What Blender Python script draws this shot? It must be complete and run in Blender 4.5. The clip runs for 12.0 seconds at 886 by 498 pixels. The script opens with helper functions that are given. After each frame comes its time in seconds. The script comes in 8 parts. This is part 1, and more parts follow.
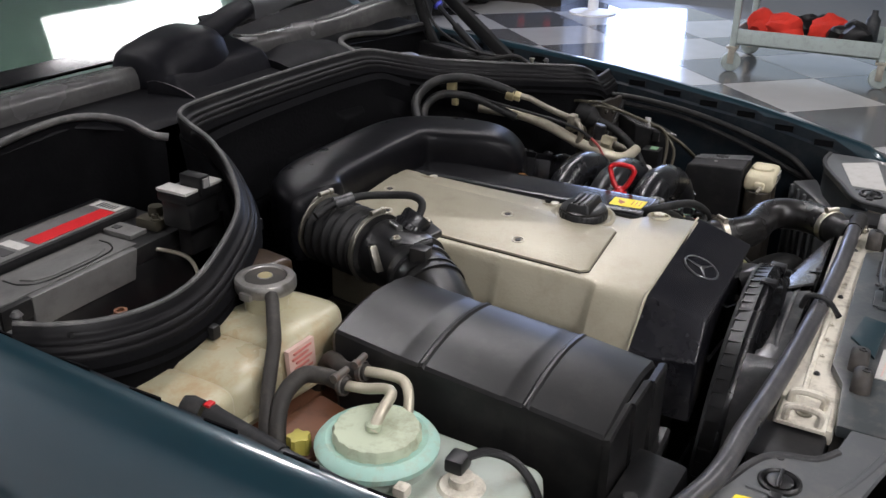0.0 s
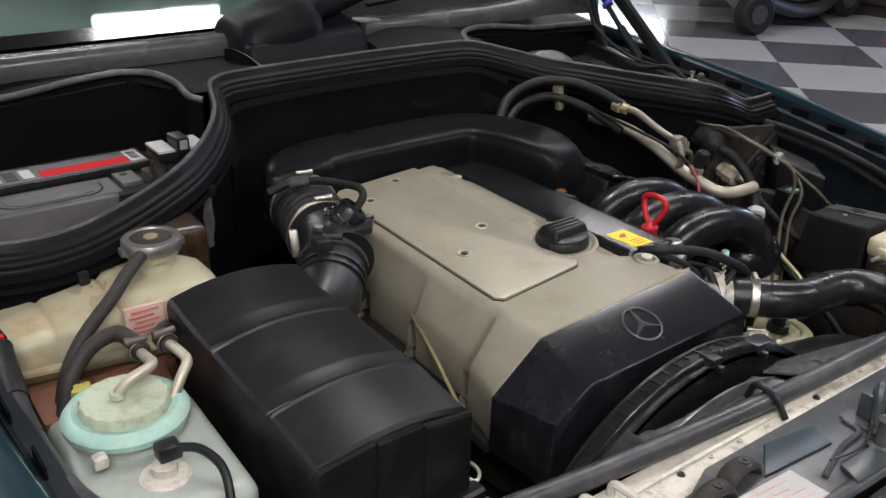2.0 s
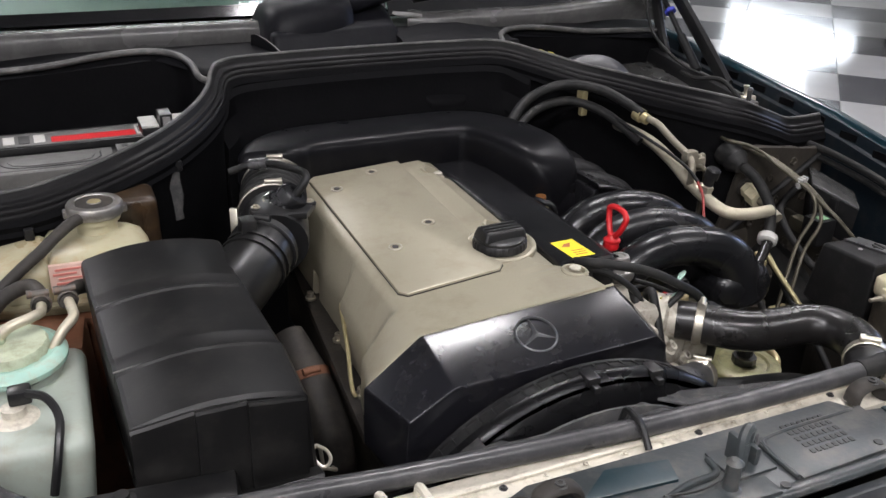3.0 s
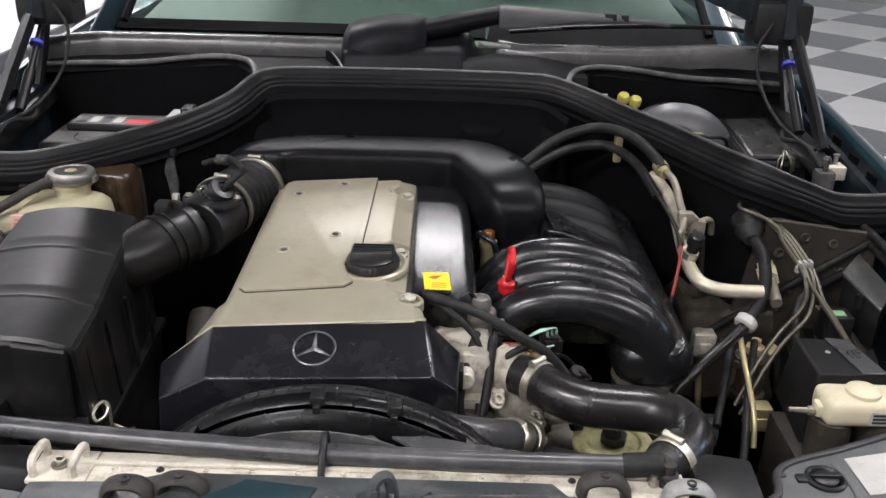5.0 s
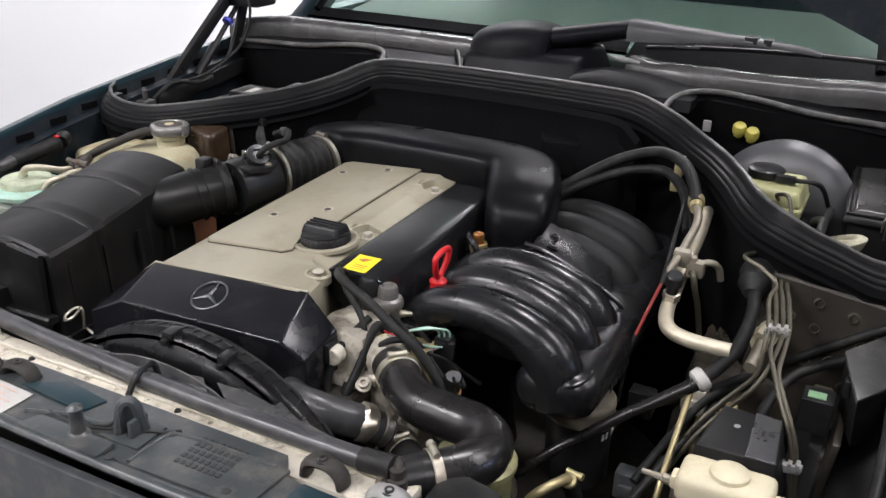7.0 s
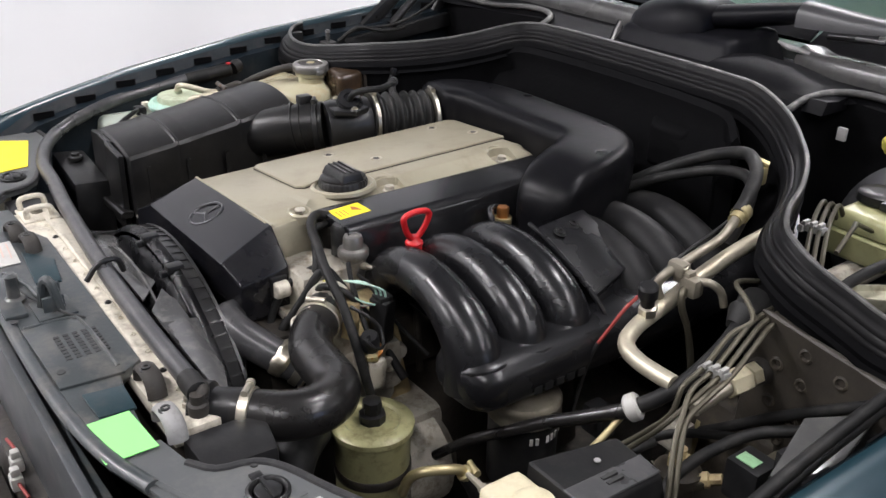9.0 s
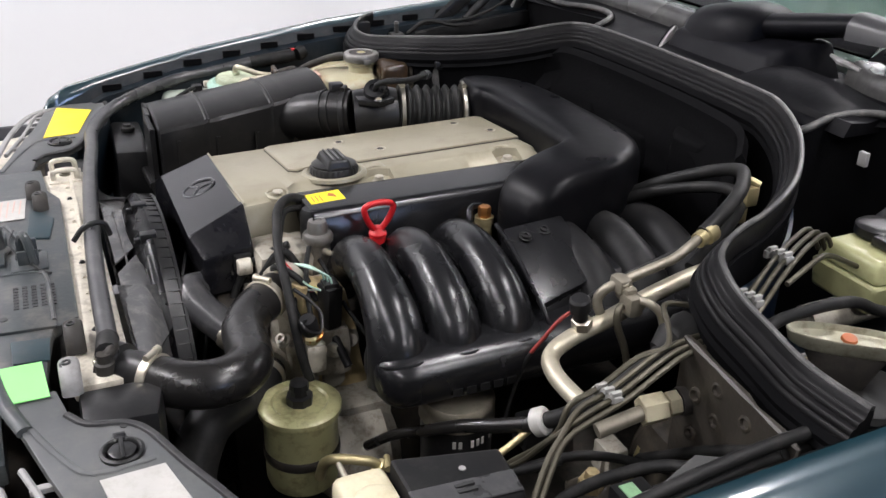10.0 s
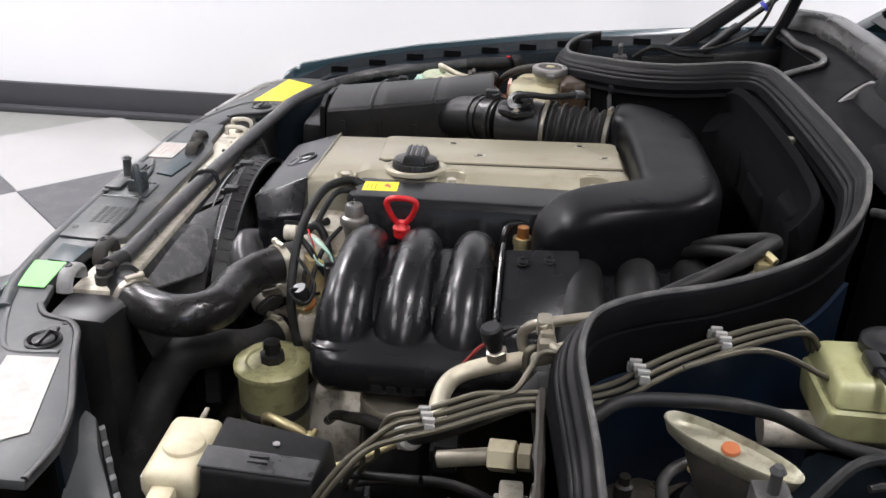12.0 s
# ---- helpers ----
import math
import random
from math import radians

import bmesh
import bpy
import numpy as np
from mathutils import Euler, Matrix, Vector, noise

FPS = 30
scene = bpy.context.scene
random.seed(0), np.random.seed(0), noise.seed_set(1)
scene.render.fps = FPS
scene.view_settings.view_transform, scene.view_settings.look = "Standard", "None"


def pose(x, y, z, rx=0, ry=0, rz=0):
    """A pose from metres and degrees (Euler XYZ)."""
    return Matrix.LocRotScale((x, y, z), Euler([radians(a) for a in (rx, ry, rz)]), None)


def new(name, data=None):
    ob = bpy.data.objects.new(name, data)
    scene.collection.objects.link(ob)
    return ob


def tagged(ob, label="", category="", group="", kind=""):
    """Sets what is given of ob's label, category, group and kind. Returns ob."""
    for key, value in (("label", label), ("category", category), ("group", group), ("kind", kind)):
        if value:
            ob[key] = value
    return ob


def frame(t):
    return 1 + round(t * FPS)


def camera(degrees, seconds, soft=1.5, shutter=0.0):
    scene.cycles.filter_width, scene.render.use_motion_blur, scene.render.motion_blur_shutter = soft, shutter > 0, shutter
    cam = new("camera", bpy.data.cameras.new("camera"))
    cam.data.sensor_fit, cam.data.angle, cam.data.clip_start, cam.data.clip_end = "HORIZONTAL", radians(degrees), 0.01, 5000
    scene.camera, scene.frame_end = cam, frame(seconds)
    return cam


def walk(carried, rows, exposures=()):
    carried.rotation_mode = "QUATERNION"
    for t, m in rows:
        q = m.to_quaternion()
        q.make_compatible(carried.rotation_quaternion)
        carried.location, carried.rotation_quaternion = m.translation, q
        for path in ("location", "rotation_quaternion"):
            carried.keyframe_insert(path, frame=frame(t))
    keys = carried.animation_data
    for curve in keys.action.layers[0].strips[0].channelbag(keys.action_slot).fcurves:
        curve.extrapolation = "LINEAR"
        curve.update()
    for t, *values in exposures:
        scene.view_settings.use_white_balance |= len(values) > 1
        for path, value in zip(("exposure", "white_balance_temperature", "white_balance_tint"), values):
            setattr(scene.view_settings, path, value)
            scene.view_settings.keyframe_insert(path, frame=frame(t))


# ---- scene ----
cam = camera(51.7, 12.0)
METRES, EYE, TILT, LEAN, TURN, OX, OY = 3.6, 1.32, -24.0, -1.0, -61.7, -1.271, -0.043
ROWS = [
    (0.0, 0.0, 0.0, 0.0, 0.0, 0.0, -0.0),
    (0.5, 0.0406, 0.005, 0.0011, 4.88, -0.1, -2.4),
    (1.0, 0.0794, 0.0151, 0.0048, 11.02, -0.41, -5.31),
    (1.5, 0.1136, 0.0297, 0.0105, 15.55, -0.97, -7.38),
    (2.0, 0.1493, 0.0477, 0.0174, 22.51, -2.34, -10.38),
    (2.5, 0.1872, 0.0672, 0.0256, 27.73, -3.53, -12.75),
    (3.0, 0.2283, 0.0891, 0.0355, 34.23, -4.89, -15.22),
    (5.0, 0.3525, 0.2125, 0.0924, 59.75, -11.13, -22.14),
    (5.5, 0.3717, 0.2458, 0.1071, 66.06, -13.21, -23.32),
    (6.0, 0.3876, 0.2812, 0.1223, 74.13, -15.93, -24.51),
    (6.5, 0.3997, 0.32, 0.139, 81.19, -18.8, -25.21),
    (7.0, 0.4055, 0.3626, 0.158, 88.58, -22.05, -25.44),
    (9.0, 0.3648, 0.5022, 0.2157, 117.95, -35.89, -23.23),
    (9.5, 0.3446, 0.5354, 0.2304, 124.7, -38.63, -22.02),
    (10.0, 0.3215, 0.5638, 0.2438, 130.82, -40.82, -20.68),
    (10.5, 0.2955, 0.5909, 0.2565, 138.07, -42.98, -19.02),
    (11.0, 0.2667, 0.6136, 0.2671, 145.83, -45.14, -16.72),
    (11.5, 0.2354, 0.634, 0.2765, 153.37, -46.87, -14.18),
    (12.0, 0.2036, 0.6501, 0.2848, 159.81, -47.82, -11.86),
]
walk(cam, [(t, pose(OX, OY, EYE, 0, 0, TURN) @ pose(0, 0, 0, TILT, LEAN, 0) @ pose(METRES * x, METRES * y, METRES * z, 90 + pitch, roll, yaw)) for t, x, y, z, yaw, pitch, roll in ROWS], [(0.0, -0.35), (1.5, -0.4), (2.6, -0.13), (5.0, 0.06), (7.0, 0.08), (9.0, 0.20), (12.0, 0.22)])

# ---- light ----
world = bpy.data.worlds.new("world")
scene.world = world
world.use_nodes = True
wn = world.node_tree.nodes
sky = wn.new("ShaderNodeTexSky")
sky.sky_type, sky.sun_disc, sky.sun_elevation, sky.sun_rotation = "NISHITA", False, radians(40), radians(60)
world.node_tree.links.new(sky.outputs[0], wn["Background"].inputs[0])
wn["Background"].inputs[1].default_value = 0.12


def area_lamp(name, x, y, z, sx, sy, watts, colour=(1.0, 0.97, 0.92), turn=(0, 0, 0)):
    data = bpy.data.lights.new(name, "AREA")
    data.shape, data.size, data.size_y, data.energy, data.color = "RECTANGLE", sx, sy, watts, colour
    ob = new(name, data)
    ob.matrix_world = pose(x, y, z, *turn)
    return ob


# fluorescent fittings under the ceiling
# The strong ones at x = -1.75 are invented to brighten the white wall.
FITTINGS = [(-1.75, 4.2), (0.15, 3.2), (0.70, 1.37), (2.4, 1.37), (4.4, 1.37), (-1.75, -1.7), (-1.75, -4.2), (0.35, -1.6), (2.4, -1.6), (4.6, 4.3), (0.05, 5.85), (0.05, 6.45), (-1.25, 5.85), (-1.25, 6.45)]
for fx, fy in FITTINGS:
    area_lamp("ceiling_lamp", fx, fy, 3.52, 0.60 if fx == 0.70 else 1.25, 0.30, 105 if fx < -1.5 else 42, (1.0, 0.97, 1.0))
# daylight that falls in through the open garage door
area_lamp("door_daylight", 7.36, 2.40, 1.3, 2.5, 0.75, 72, (0.44, 0.57, 1.0), (0, 90, 0))
area_lamp("window_daylight", 7.36, 7.2, 1.35, 1.5, 2.0, 70, (0.86, 0.92, 1.0), (0, 90, 0))


# ---- materials ----
def mat(name, col, rough=0.5, metal=0.0, var=0.25, scale=14.0, bump=0.12, fine=160.0, stain=None, amount=0.5, rvar=0.12, coat=0.0, trans=0.0, ior=1.45, spec=0.5):
    m = bpy.data.materials.new(name)
    m.use_nodes = True
    nt = m.node_tree
    n, ln = nt.nodes, nt.links.new
    p = n["Principled BSDF"]
    tc = n.new("ShaderNodeTexCoord")
    big = n.new("ShaderNodeTexNoise")
    big.inputs["Scale"].default_value, big.inputs["Detail"].default_value = scale, 5
    small = n.new("ShaderNodeTexNoise")
    small.inputs["Scale"].default_value, small.inputs["Detail"].default_value = fine, 3
    ln(tc.outputs["Object"], big.inputs["Vector"])
    ln(tc.outputs["Object"], small.inputs["Vector"])
    mix = n.new("ShaderNodeMix")
    mix.data_type = "RGBA"
    lo, hi = [c * (1 - var) for c in col], [min(1, c * (1 + var)) for c in col]
    mix.inputs["A"].default_value, mix.inputs["B"].default_value = (*lo, 1), (*hi, 1)
    ln(big.outputs["Fac"], mix.inputs["Factor"])
    out = mix.outputs["Result"]
    if stain:
        third = n.new("ShaderNodeTexNoise")
        third.inputs["Scale"].default_value, third.inputs["Detail"].default_value, third.inputs["Roughness"].default_value = scale * 2.3, 8, 0.7
        ln(tc.outputs["Object"], third.inputs["Vector"])
        ramp = n.new("ShaderNodeMapRange")
        ramp.inputs["From Min"].default_value, ramp.inputs["From Max"].default_value = 0.48, 0.72
        ramp.inputs["To Max"].default_value = amount
        ln(third.outputs["Fac"], ramp.inputs["Value"])
        over = n.new("ShaderNodeMix")
        over.data_type = "RGBA"
        over.inputs["B"].default_value = (*stain, 1)
        ln(ramp.outputs["Result"], over.inputs["Factor"])
        ln(out, over.inputs["A"])
        out = over.outputs["Result"]
    ln(out, p.inputs["Base Color"])
    r = n.new("ShaderNodeMapRange")
    r.inputs["To Min"].default_value, r.inputs["To Max"].default_value = max(0.02, rough - rvar), min(1, rough + rvar)
    ln(big.outputs["Fac"], r.inputs["Value"])
    ln(r.outputs["Result"], p.inputs["Roughness"])
    p.inputs["Metallic"].default_value = metal
    p.inputs["Specular IOR Level"].default_value = spec
    p.inputs["Coat Weight"].default_value, p.inputs["Coat Roughness"].default_value = coat, 0.10
    p.inputs["Transmission Weight"].default_value, p.inputs["IOR"].default_value = trans, ior
    if bump:
        b = n.new("ShaderNodeBump")
        b.inputs["Strength"].default_value, b.inputs["Distance"].default_value = bump, 0.001
        ln(small.outputs["Fac"], b.inputs["Height"])
        ln(b.outputs["Normal"], p.inputs["Normal"])
    return m


DUST = (0.16, 0.15, 0.135)
M_BLACK = mat("black_plastic", (0.011, 0.011, 0.0115), 0.33, stain=DUST, amount=0.08, spec=0.4)
M_BOX = mat("air_box_plastic", (0.009, 0.0088, 0.0088), 0.34, var=0.35, scale=9, stain=DUST, amount=0.08, bump=0.2, fine=30, rvar=0.12, spec=0.34)
M_GLOSS = mat("glossy_black_plastic", (0.008, 0.008, 0.009), 0.27, stain=DUST, amount=0.01, bump=0.03, fine=18, rvar=0.10, spec=0.5)
M_COIL = mat("polished_black_cover", (0.008, 0.008, 0.009), 0.22, stain=DUST, amount=0.04, rvar=0.06)
M_NOSE = mat("satin_black_cover", (0.008, 0.008, 0.010), 0.18, scale=8, stain=DUST, amount=0.07, bump=0.03, rvar=0.13, spec=0.42)
M_RUBBER = mat("black_rubber", (0.013, 0.013, 0.013), 0.50, stain=DUST, amount=0.14, spec=0.22)
M_HOSE = mat("coolant_hose_rubber", (0.012, 0.0112, 0.0108), 0.28, stain=DUST, amount=0.03, bump=0.02)
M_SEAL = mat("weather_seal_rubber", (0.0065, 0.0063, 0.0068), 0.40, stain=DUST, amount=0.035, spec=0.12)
M_COVER = mat("beige_painted_alloy", (0.325, 0.298, 0.222), 0.35, 0.22, var=0.12, scale=9, stain=(0.16, 0.13, 0.085), amount=0.35, bump=0.3, fine=260)
M_ALLOY = mat("cast_aluminium", (0.48, 0.45, 0.38), 0.48, 0.25, var=0.3, scale=22, stain=(0.14, 0.10, 0.06), amount=0.9, bump=0.6, fine=140)
M_STEEL = mat("zinc_steel", (0.58, 0.54, 0.45), 0.38, 0.9, stain=(0.22, 0.17, 0.10), amount=0.5)
M_LINE = mat("olive_plated_line", (0.088, 0.080, 0.060), 0.45, 0.6, stain=(0.07, 0.06, 0.036), amount=0.6)
M_BRASS = mat("yellow_zinc", (0.50, 0.43, 0.24), 0.40, 0.65, stain=(0.20, 0.14, 0.07), amount=0.5)
M_COPPER = mat("copper_bolt", (0.55, 0.24, 0.08), 0.35, 0.9)
M_PAINT = mat("teal_green_paint", (0.0035, 0.024, 0.034), 0.32, 0.25, var=0.12, scale=4, bump=0.0, coat=1.0, rvar=0.05)
M_PAINTD = mat("faded_teal_paint", (0.010, 0.027, 0.034), 0.34, 0.0, var=0.4, scale=14, stain=(0.05, 0.05, 0.048), amount=0.6, spec=0.45)
M_BAY = mat("bay_paint", (0.006, 0.010, 0.014), 0.40, 0.0, stain=(0.035, 0.034, 0.032), amount=0.5, spec=0.25)
M_PANEL = mat("front_panel_paint", (0.038, 0.044, 0.046), 0.33, 0.0, var=0.6, scale=11, stain=(0.115, 0.107, 0.097), amount=0.9, bump=0.25, spec=0.55, rvar=0.18)
M_GREY = mat("grey_panel_paint", (0.050, 0.054, 0.058), 0.42, 0.1, stain=(0.15, 0.145, 0.13), amount=0.4, spec=0.35)
M_TANK = mat("aged_white_plastic", (0.43, 0.40, 0.27), 0.30, var=0.22, scale=7, stain=(0.36, 0.21, 0.09), amount=0.85)
M_WASH = mat("washer_tank_plastic", (0.34, 0.38, 0.33), 0.38, var=0.15, scale=10, stain=(0.26, 0.22, 0.15), amount=0.5)
M_AQUA = mat("aqua_plastic", (0.33, 0.52, 0.44), 0.42, var=0.15, scale=25, stain=(0.36, 0.34, 0.24), amount=0.7)
M_SAGE = mat("dirty_sage_plastic", (0.42, 0.47, 0.34), 0.5, var=0.15, stain=(0.18, 0.15, 0.09), amount=0.7)
M_CREAM = mat("cream_metal", (0.60, 0.56, 0.47), 0.45, 0.1, var=0.18, scale=18, stain=(0.16, 0.13, 0.09), amount=0.8, bump=0.4)
M_OLIVE = mat("oil_filmed_can", (0.30, 0.29, 0.15), 0.33, 0.1, var=0.25, scale=18, stain=(0.08, 0.06, 0.02), amount=0.9)
M_RED = mat("red_plastic", (0.50, 0.014, 0.018), 0.34, var=0.15, bump=0.05)
M_YELLOW = mat("yellow_label", (0.86, 0.66, 0.03), 0.5, var=0.06, bump=0.03)
M_WHITE = mat("white_label", (0.44, 0.43, 0.405), 0.5, var=0.14, scale=25, stain=(0.30, 0.28, 0.24), amount=0.5, bump=0.2, fine=60)
M_GREEN = mat("green_label", (0.25, 0.72, 0.21), 0.5, var=0.06, bump=0.03)
M_ORANGE = mat("orange_print", (0.40, 0.12, 0.045), 0.5, var=0.2, bump=0)
M_PINK = mat("faded_pink_label", (0.55, 0.38, 0.32), 0.5, var=0.2)
M_FADED = mat("faded_red_print", (0.50, 0.17, 0.14), 0.5, var=0.2)
M_INK = mat("black_print", (0.03, 0.03, 0.03), 0.5, var=0.05, bump=0)
M_RUST = mat("rusty_brown", (0.20, 0.085, 0.045), 0.6, var=0.35, stain=(0.07, 0.04, 0.025), amount=0.7)
M_DARK = mat("oily_dark_metal", (0.026, 0.023, 0.020), 0.42, 0.1, var=0.5, stain=(0.08, 0.066, 0.046), amount=0.45, bump=0.5, spec=0.35)
M_WALL = mat("white_wall_paint", (0.86, 0.86, 0.87), 0.7, var=0.03, scale=1.5, bump=0.06, fine=60)
M_WALLG = mat("grey_wall_paint", (0.38, 0.39, 0.38), 0.7, var=0.05, scale=1.5, bump=0.06, fine=60)
M_SKIRT = mat("dark_grey_cove", (0.055, 0.055, 0.06), 0.45, var=0.15)
M_TILEW = mat("pale_grey_tile", (0.36, 0.355, 0.35), 0.17, var=0.08, scale=5, bump=0.02, fine=40, stain=(0.36, 0.34, 0.31), amount=0.35, rvar=0.06)
M_TILEB = mat("charcoal_tile", (0.080, 0.080, 0.084), 0.16, var=0.2, scale=5, bump=0.02, fine=40, stain=(0.16, 0.155, 0.15), amount=0.35, rvar=0.06)
M_CONC = mat("grey_grout", (0.20, 0.20, 0.19), 0.7, var=0.2)
M_CEIL = mat("ceiling_paint", (0.24, 0.24, 0.24), 0.8, var=0.05, scale=2)
M_GLASS = mat("green_tinted_glass", (0.72, 0.90, 0.82), 0.03, var=0.0, bump=0, trans=1.0, rvar=0.01)
# Dash is lightened to stand in for ceiling reflections in the windscreen.
M_DASH = mat("lightened_dash_vinyl", (0.27, 0.29, 0.275), 0.6, var=0.15)
M_COWL = mat("weathered_cowl_plastic", (0.005, 0.005, 0.006), 0.5, stain=(0.03, 0.03, 0.03), amount=0.15, bump=0.2, spec=0.08)
M_DRIVE = mat("greyed_wiper_plastic", (0.007, 0.007, 0.009), 0.42, var=0.35, scale=12, stain=(0.025, 0.025, 0.026), amount=0.22, bump=0.12, spec=0.12)
M_SATIN = mat("satin_black_metal", (0.055, 0.055, 0.058), 0.36, stain=(0.05, 0.05, 0.05), amount=0.4, bump=0.05)
M_SERVO = mat("grey_servo_paint", (0.07, 0.07, 0.074), 0.35, 0.2, stain=(0.05, 0.05, 0.045), amount=0.5)
M_CREAMB = mat("pale_brass_plating", (0.66, 0.60, 0.42), 0.42, 0.2, stain=(0.25, 0.19, 0.10), amount=0.5)
M_FLAP = mat("dusty_shroud_plastic", (0.075, 0.075, 0.076), 0.22, var=0.4, scale=20, stain=(0.20, 0.19, 0.175), amount=0.6, spec=0.6)
M_OXIDE = mat("oxidised_brass_housing", (0.50, 0.40, 0.22), 0.5, 0.2, var=0.3, scale=20, stain=(0.16, 0.10, 0.05), amount=0.7, bump=0.6)
M_DARKP = mat("grimy_dark_edge", (0.02, 0.02, 0.021), 0.45, var=0.4, scale=25, stain=(0.08, 0.076, 0.07), amount=0.5, bump=0.3)
M_PLATE = mat("dusty_grey_plate", (0.082, 0.086, 0.088), 0.42, 0.0, var=0.35, scale=9, stain=(0.155, 0.15, 0.14), amount=0.5, spec=0.35)
M_ABS = mat("yellowed_cream_paint", (0.56, 0.51, 0.36), 0.45, var=0.12, stain=(0.30, 0.24, 0.13), amount=0.5, bump=0.2)
M_GRIME = mat("oily_brown_grime", (0.034, 0.029, 0.023), 0.46, 0.0, var=0.5, scale=22, stain=(0.10, 0.083, 0.057), amount=0.6, bump=0.9, fine=90, spec=0.4)
M_DULL = mat("dull_black_plastic", (0.011, 0.011, 0.0115), 0.48, stain=DUST, amount=0.07, spec=0.18)
M_RES = mat("yellowed_reservoir_plastic", (0.33, 0.33, 0.17), 0.34, var=0.2, stain=(0.17, 0.15, 0.07), amount=0.5)
M_DUSTY = mat("dusty_brown_rubber", (0.035, 0.032, 0.029), 0.55, var=0.3, stain=(0.10, 0.085, 0.07), amount=0.5, spec=0.25)
M_CLIP = mat("rust_flecked_clip", (0.12, 0.11, 0.10), 0.45, 0.5, var=0.3, scale=40, stain=(0.20, 0.09, 0.05), amount=0.8)

M_LIDG = mat("dusty_battery_grey", (0.115, 0.113, 0.108), 0.45, var=0.25, scale=20, stain=(0.06, 0.058, 0.054), amount=0.6, bump=0.2)
M_CLIPS = mat("tarnished_steel_band", (0.34, 0.32, 0.27), 0.35, 0.9, var=0.2, stain=(0.10, 0.085, 0.06), amount=0.5)
M_CAP = mat("matt_pressure_cap", (0.27, 0.26, 0.245), 0.34, 0.7, var=0.25, scale=30, stain=(0.13, 0.11, 0.085), amount=0.6)
M_TRIM = mat("satin_cowl_trim", (0.062, 0.061, 0.060), 0.26, var=0.3, scale=8, stain=(0.13, 0.127, 0.12), amount=0.5, bump=0.05, rvar=0.08, spec=0.6)
M_PALE = mat("pale_grey_plastic", (0.26, 0.255, 0.25), 0.45, var=0.2, stain=(0.10, 0.09, 0.08), amount=0.6)
M_DULLY = mat("dirty_yellow_plastic", (0.42, 0.37, 0.075), 0.5, var=0.2, stain=(0.25, 0.2, 0.08), amount=0.5)
M_CART = mat("grey_enamel", (0.33, 0.38, 0.36), 0.45, var=0.1, stain=(0.15, 0.14, 0.13), amount=0.4)
M_CLOTH = mat("red_cloth", (0.62, 0.035, 0.02), 0.9, var=0.3, bump=0.6)
M_BLUE = mat("blue_plastic", (0.05, 0.06, 0.42), 0.5)
M_LIP = mat("pale_grey_edge_rubber", (0.050, 0.049, 0.048), 0.45, stain=(0.20, 0.19, 0.175), amount=0.6)
M_BADGE = mat("smoked_badge", (0.14, 0.14, 0.145), 0.3, 0.8, var=0.1, bump=0)
# Black felt whose near-zero base also holds the raised bonnet's shade.
M_FELT = mat("shaded_black_felt", (0.0045, 0.0045, 0.005), 0.75, stain=(0.009, 0.009, 0.0095), amount=0.4, bump=0.5, spec=0.04)
M_DUCT = mat("matt_duct_plastic", (0.005, 0.005, 0.006), 0.31, stain=DUST, amount=0.025, bump=0.4, fine=24, spec=0.12)
M_CLIPG = mat("grey_clip_plastic", (0.33, 0.325, 0.31), 0.4, var=0.3, scale=40, stain=(0.06, 0.055, 0.045), amount=0.7)
M_DULLM = mat("tan_grey_plating", (0.27, 0.245, 0.195), 0.42, 0.5, stain=(0.10, 0.08, 0.05), amount=0.6)
M_REDW = mat("faded_red_sleeve", (0.26, 0.035, 0.03), 0.5, var=0.3, scale=60)
M_CREAMP = mat("dull_cream_plated_pipe", (0.52, 0.48, 0.375), 0.47, 0.6, var=0.15, stain=(0.26, 0.21, 0.13), amount=0.5)
M_TOWER = mat("sooty_brown_sheet", (0.034, 0.030, 0.025), 0.42, 0.0, var=0.5, scale=18, stain=(0.055, 0.046, 0.034), amount=0.55, bump=0.7, fine=90, spec=0.4)
M_SCUFF = mat("scuffed_dark_plastic", (0.048, 0.048, 0.050), 0.30, var=0.4, scale=30, stain=(0.10, 0.098, 0.095), amount=0.5, spec=0.5)
M_TRAY = mat("dark_red_paint", (0.16, 0.014, 0.014), 0.35, var=0.3, stain=(0.05, 0.02, 0.02), amount=0.6)
M_GREENT = mat("faded_green_tag", (0.20, 0.36, 0.20), 0.5, var=0.2, scale=40, stain=(0.10, 0.10, 0.07), amount=0.5)
M_PRESS = mat("dull_pressed_steel", (0.40, 0.385, 0.29), 0.42, 0.3, var=0.25, scale=25, stain=(0.13, 0.11, 0.07), amount=0.8, bump=0.4)
M_NAVY = mat("navy_bay_paint", (0.004, 0.009, 0.019), 0.32, var=0.3, stain=(0.018, 0.018, 0.02), amount=0.4, spec=0.5)
M_GREYH = mat("greyed_hose_rubber", (0.040, 0.040, 0.042), 0.30, var=0.3, stain=(0.14, 0.135, 0.13), amount=0.5, spec=0.55)
M_CHROME = mat("dull_chrome", (0.62, 0.62, 0.60), 0.22, 1.0, stain=(0.3, 0.28, 0.24), amount=0.5)
M_MODULE = mat("dusty_pale_module", (0.060, 0.060, 0.059), 0.20, var=0.3, scale=20, stain=(0.10, 0.098, 0.09), amount=0.5, spec=0.8)
M_FUSE = mat("dull_fuse_box_plastic", (0.032, 0.032, 0.031), 0.26, var=0.3, scale=16, stain=(0.07, 0.066, 0.06), amount=0.5, spec=0.6)
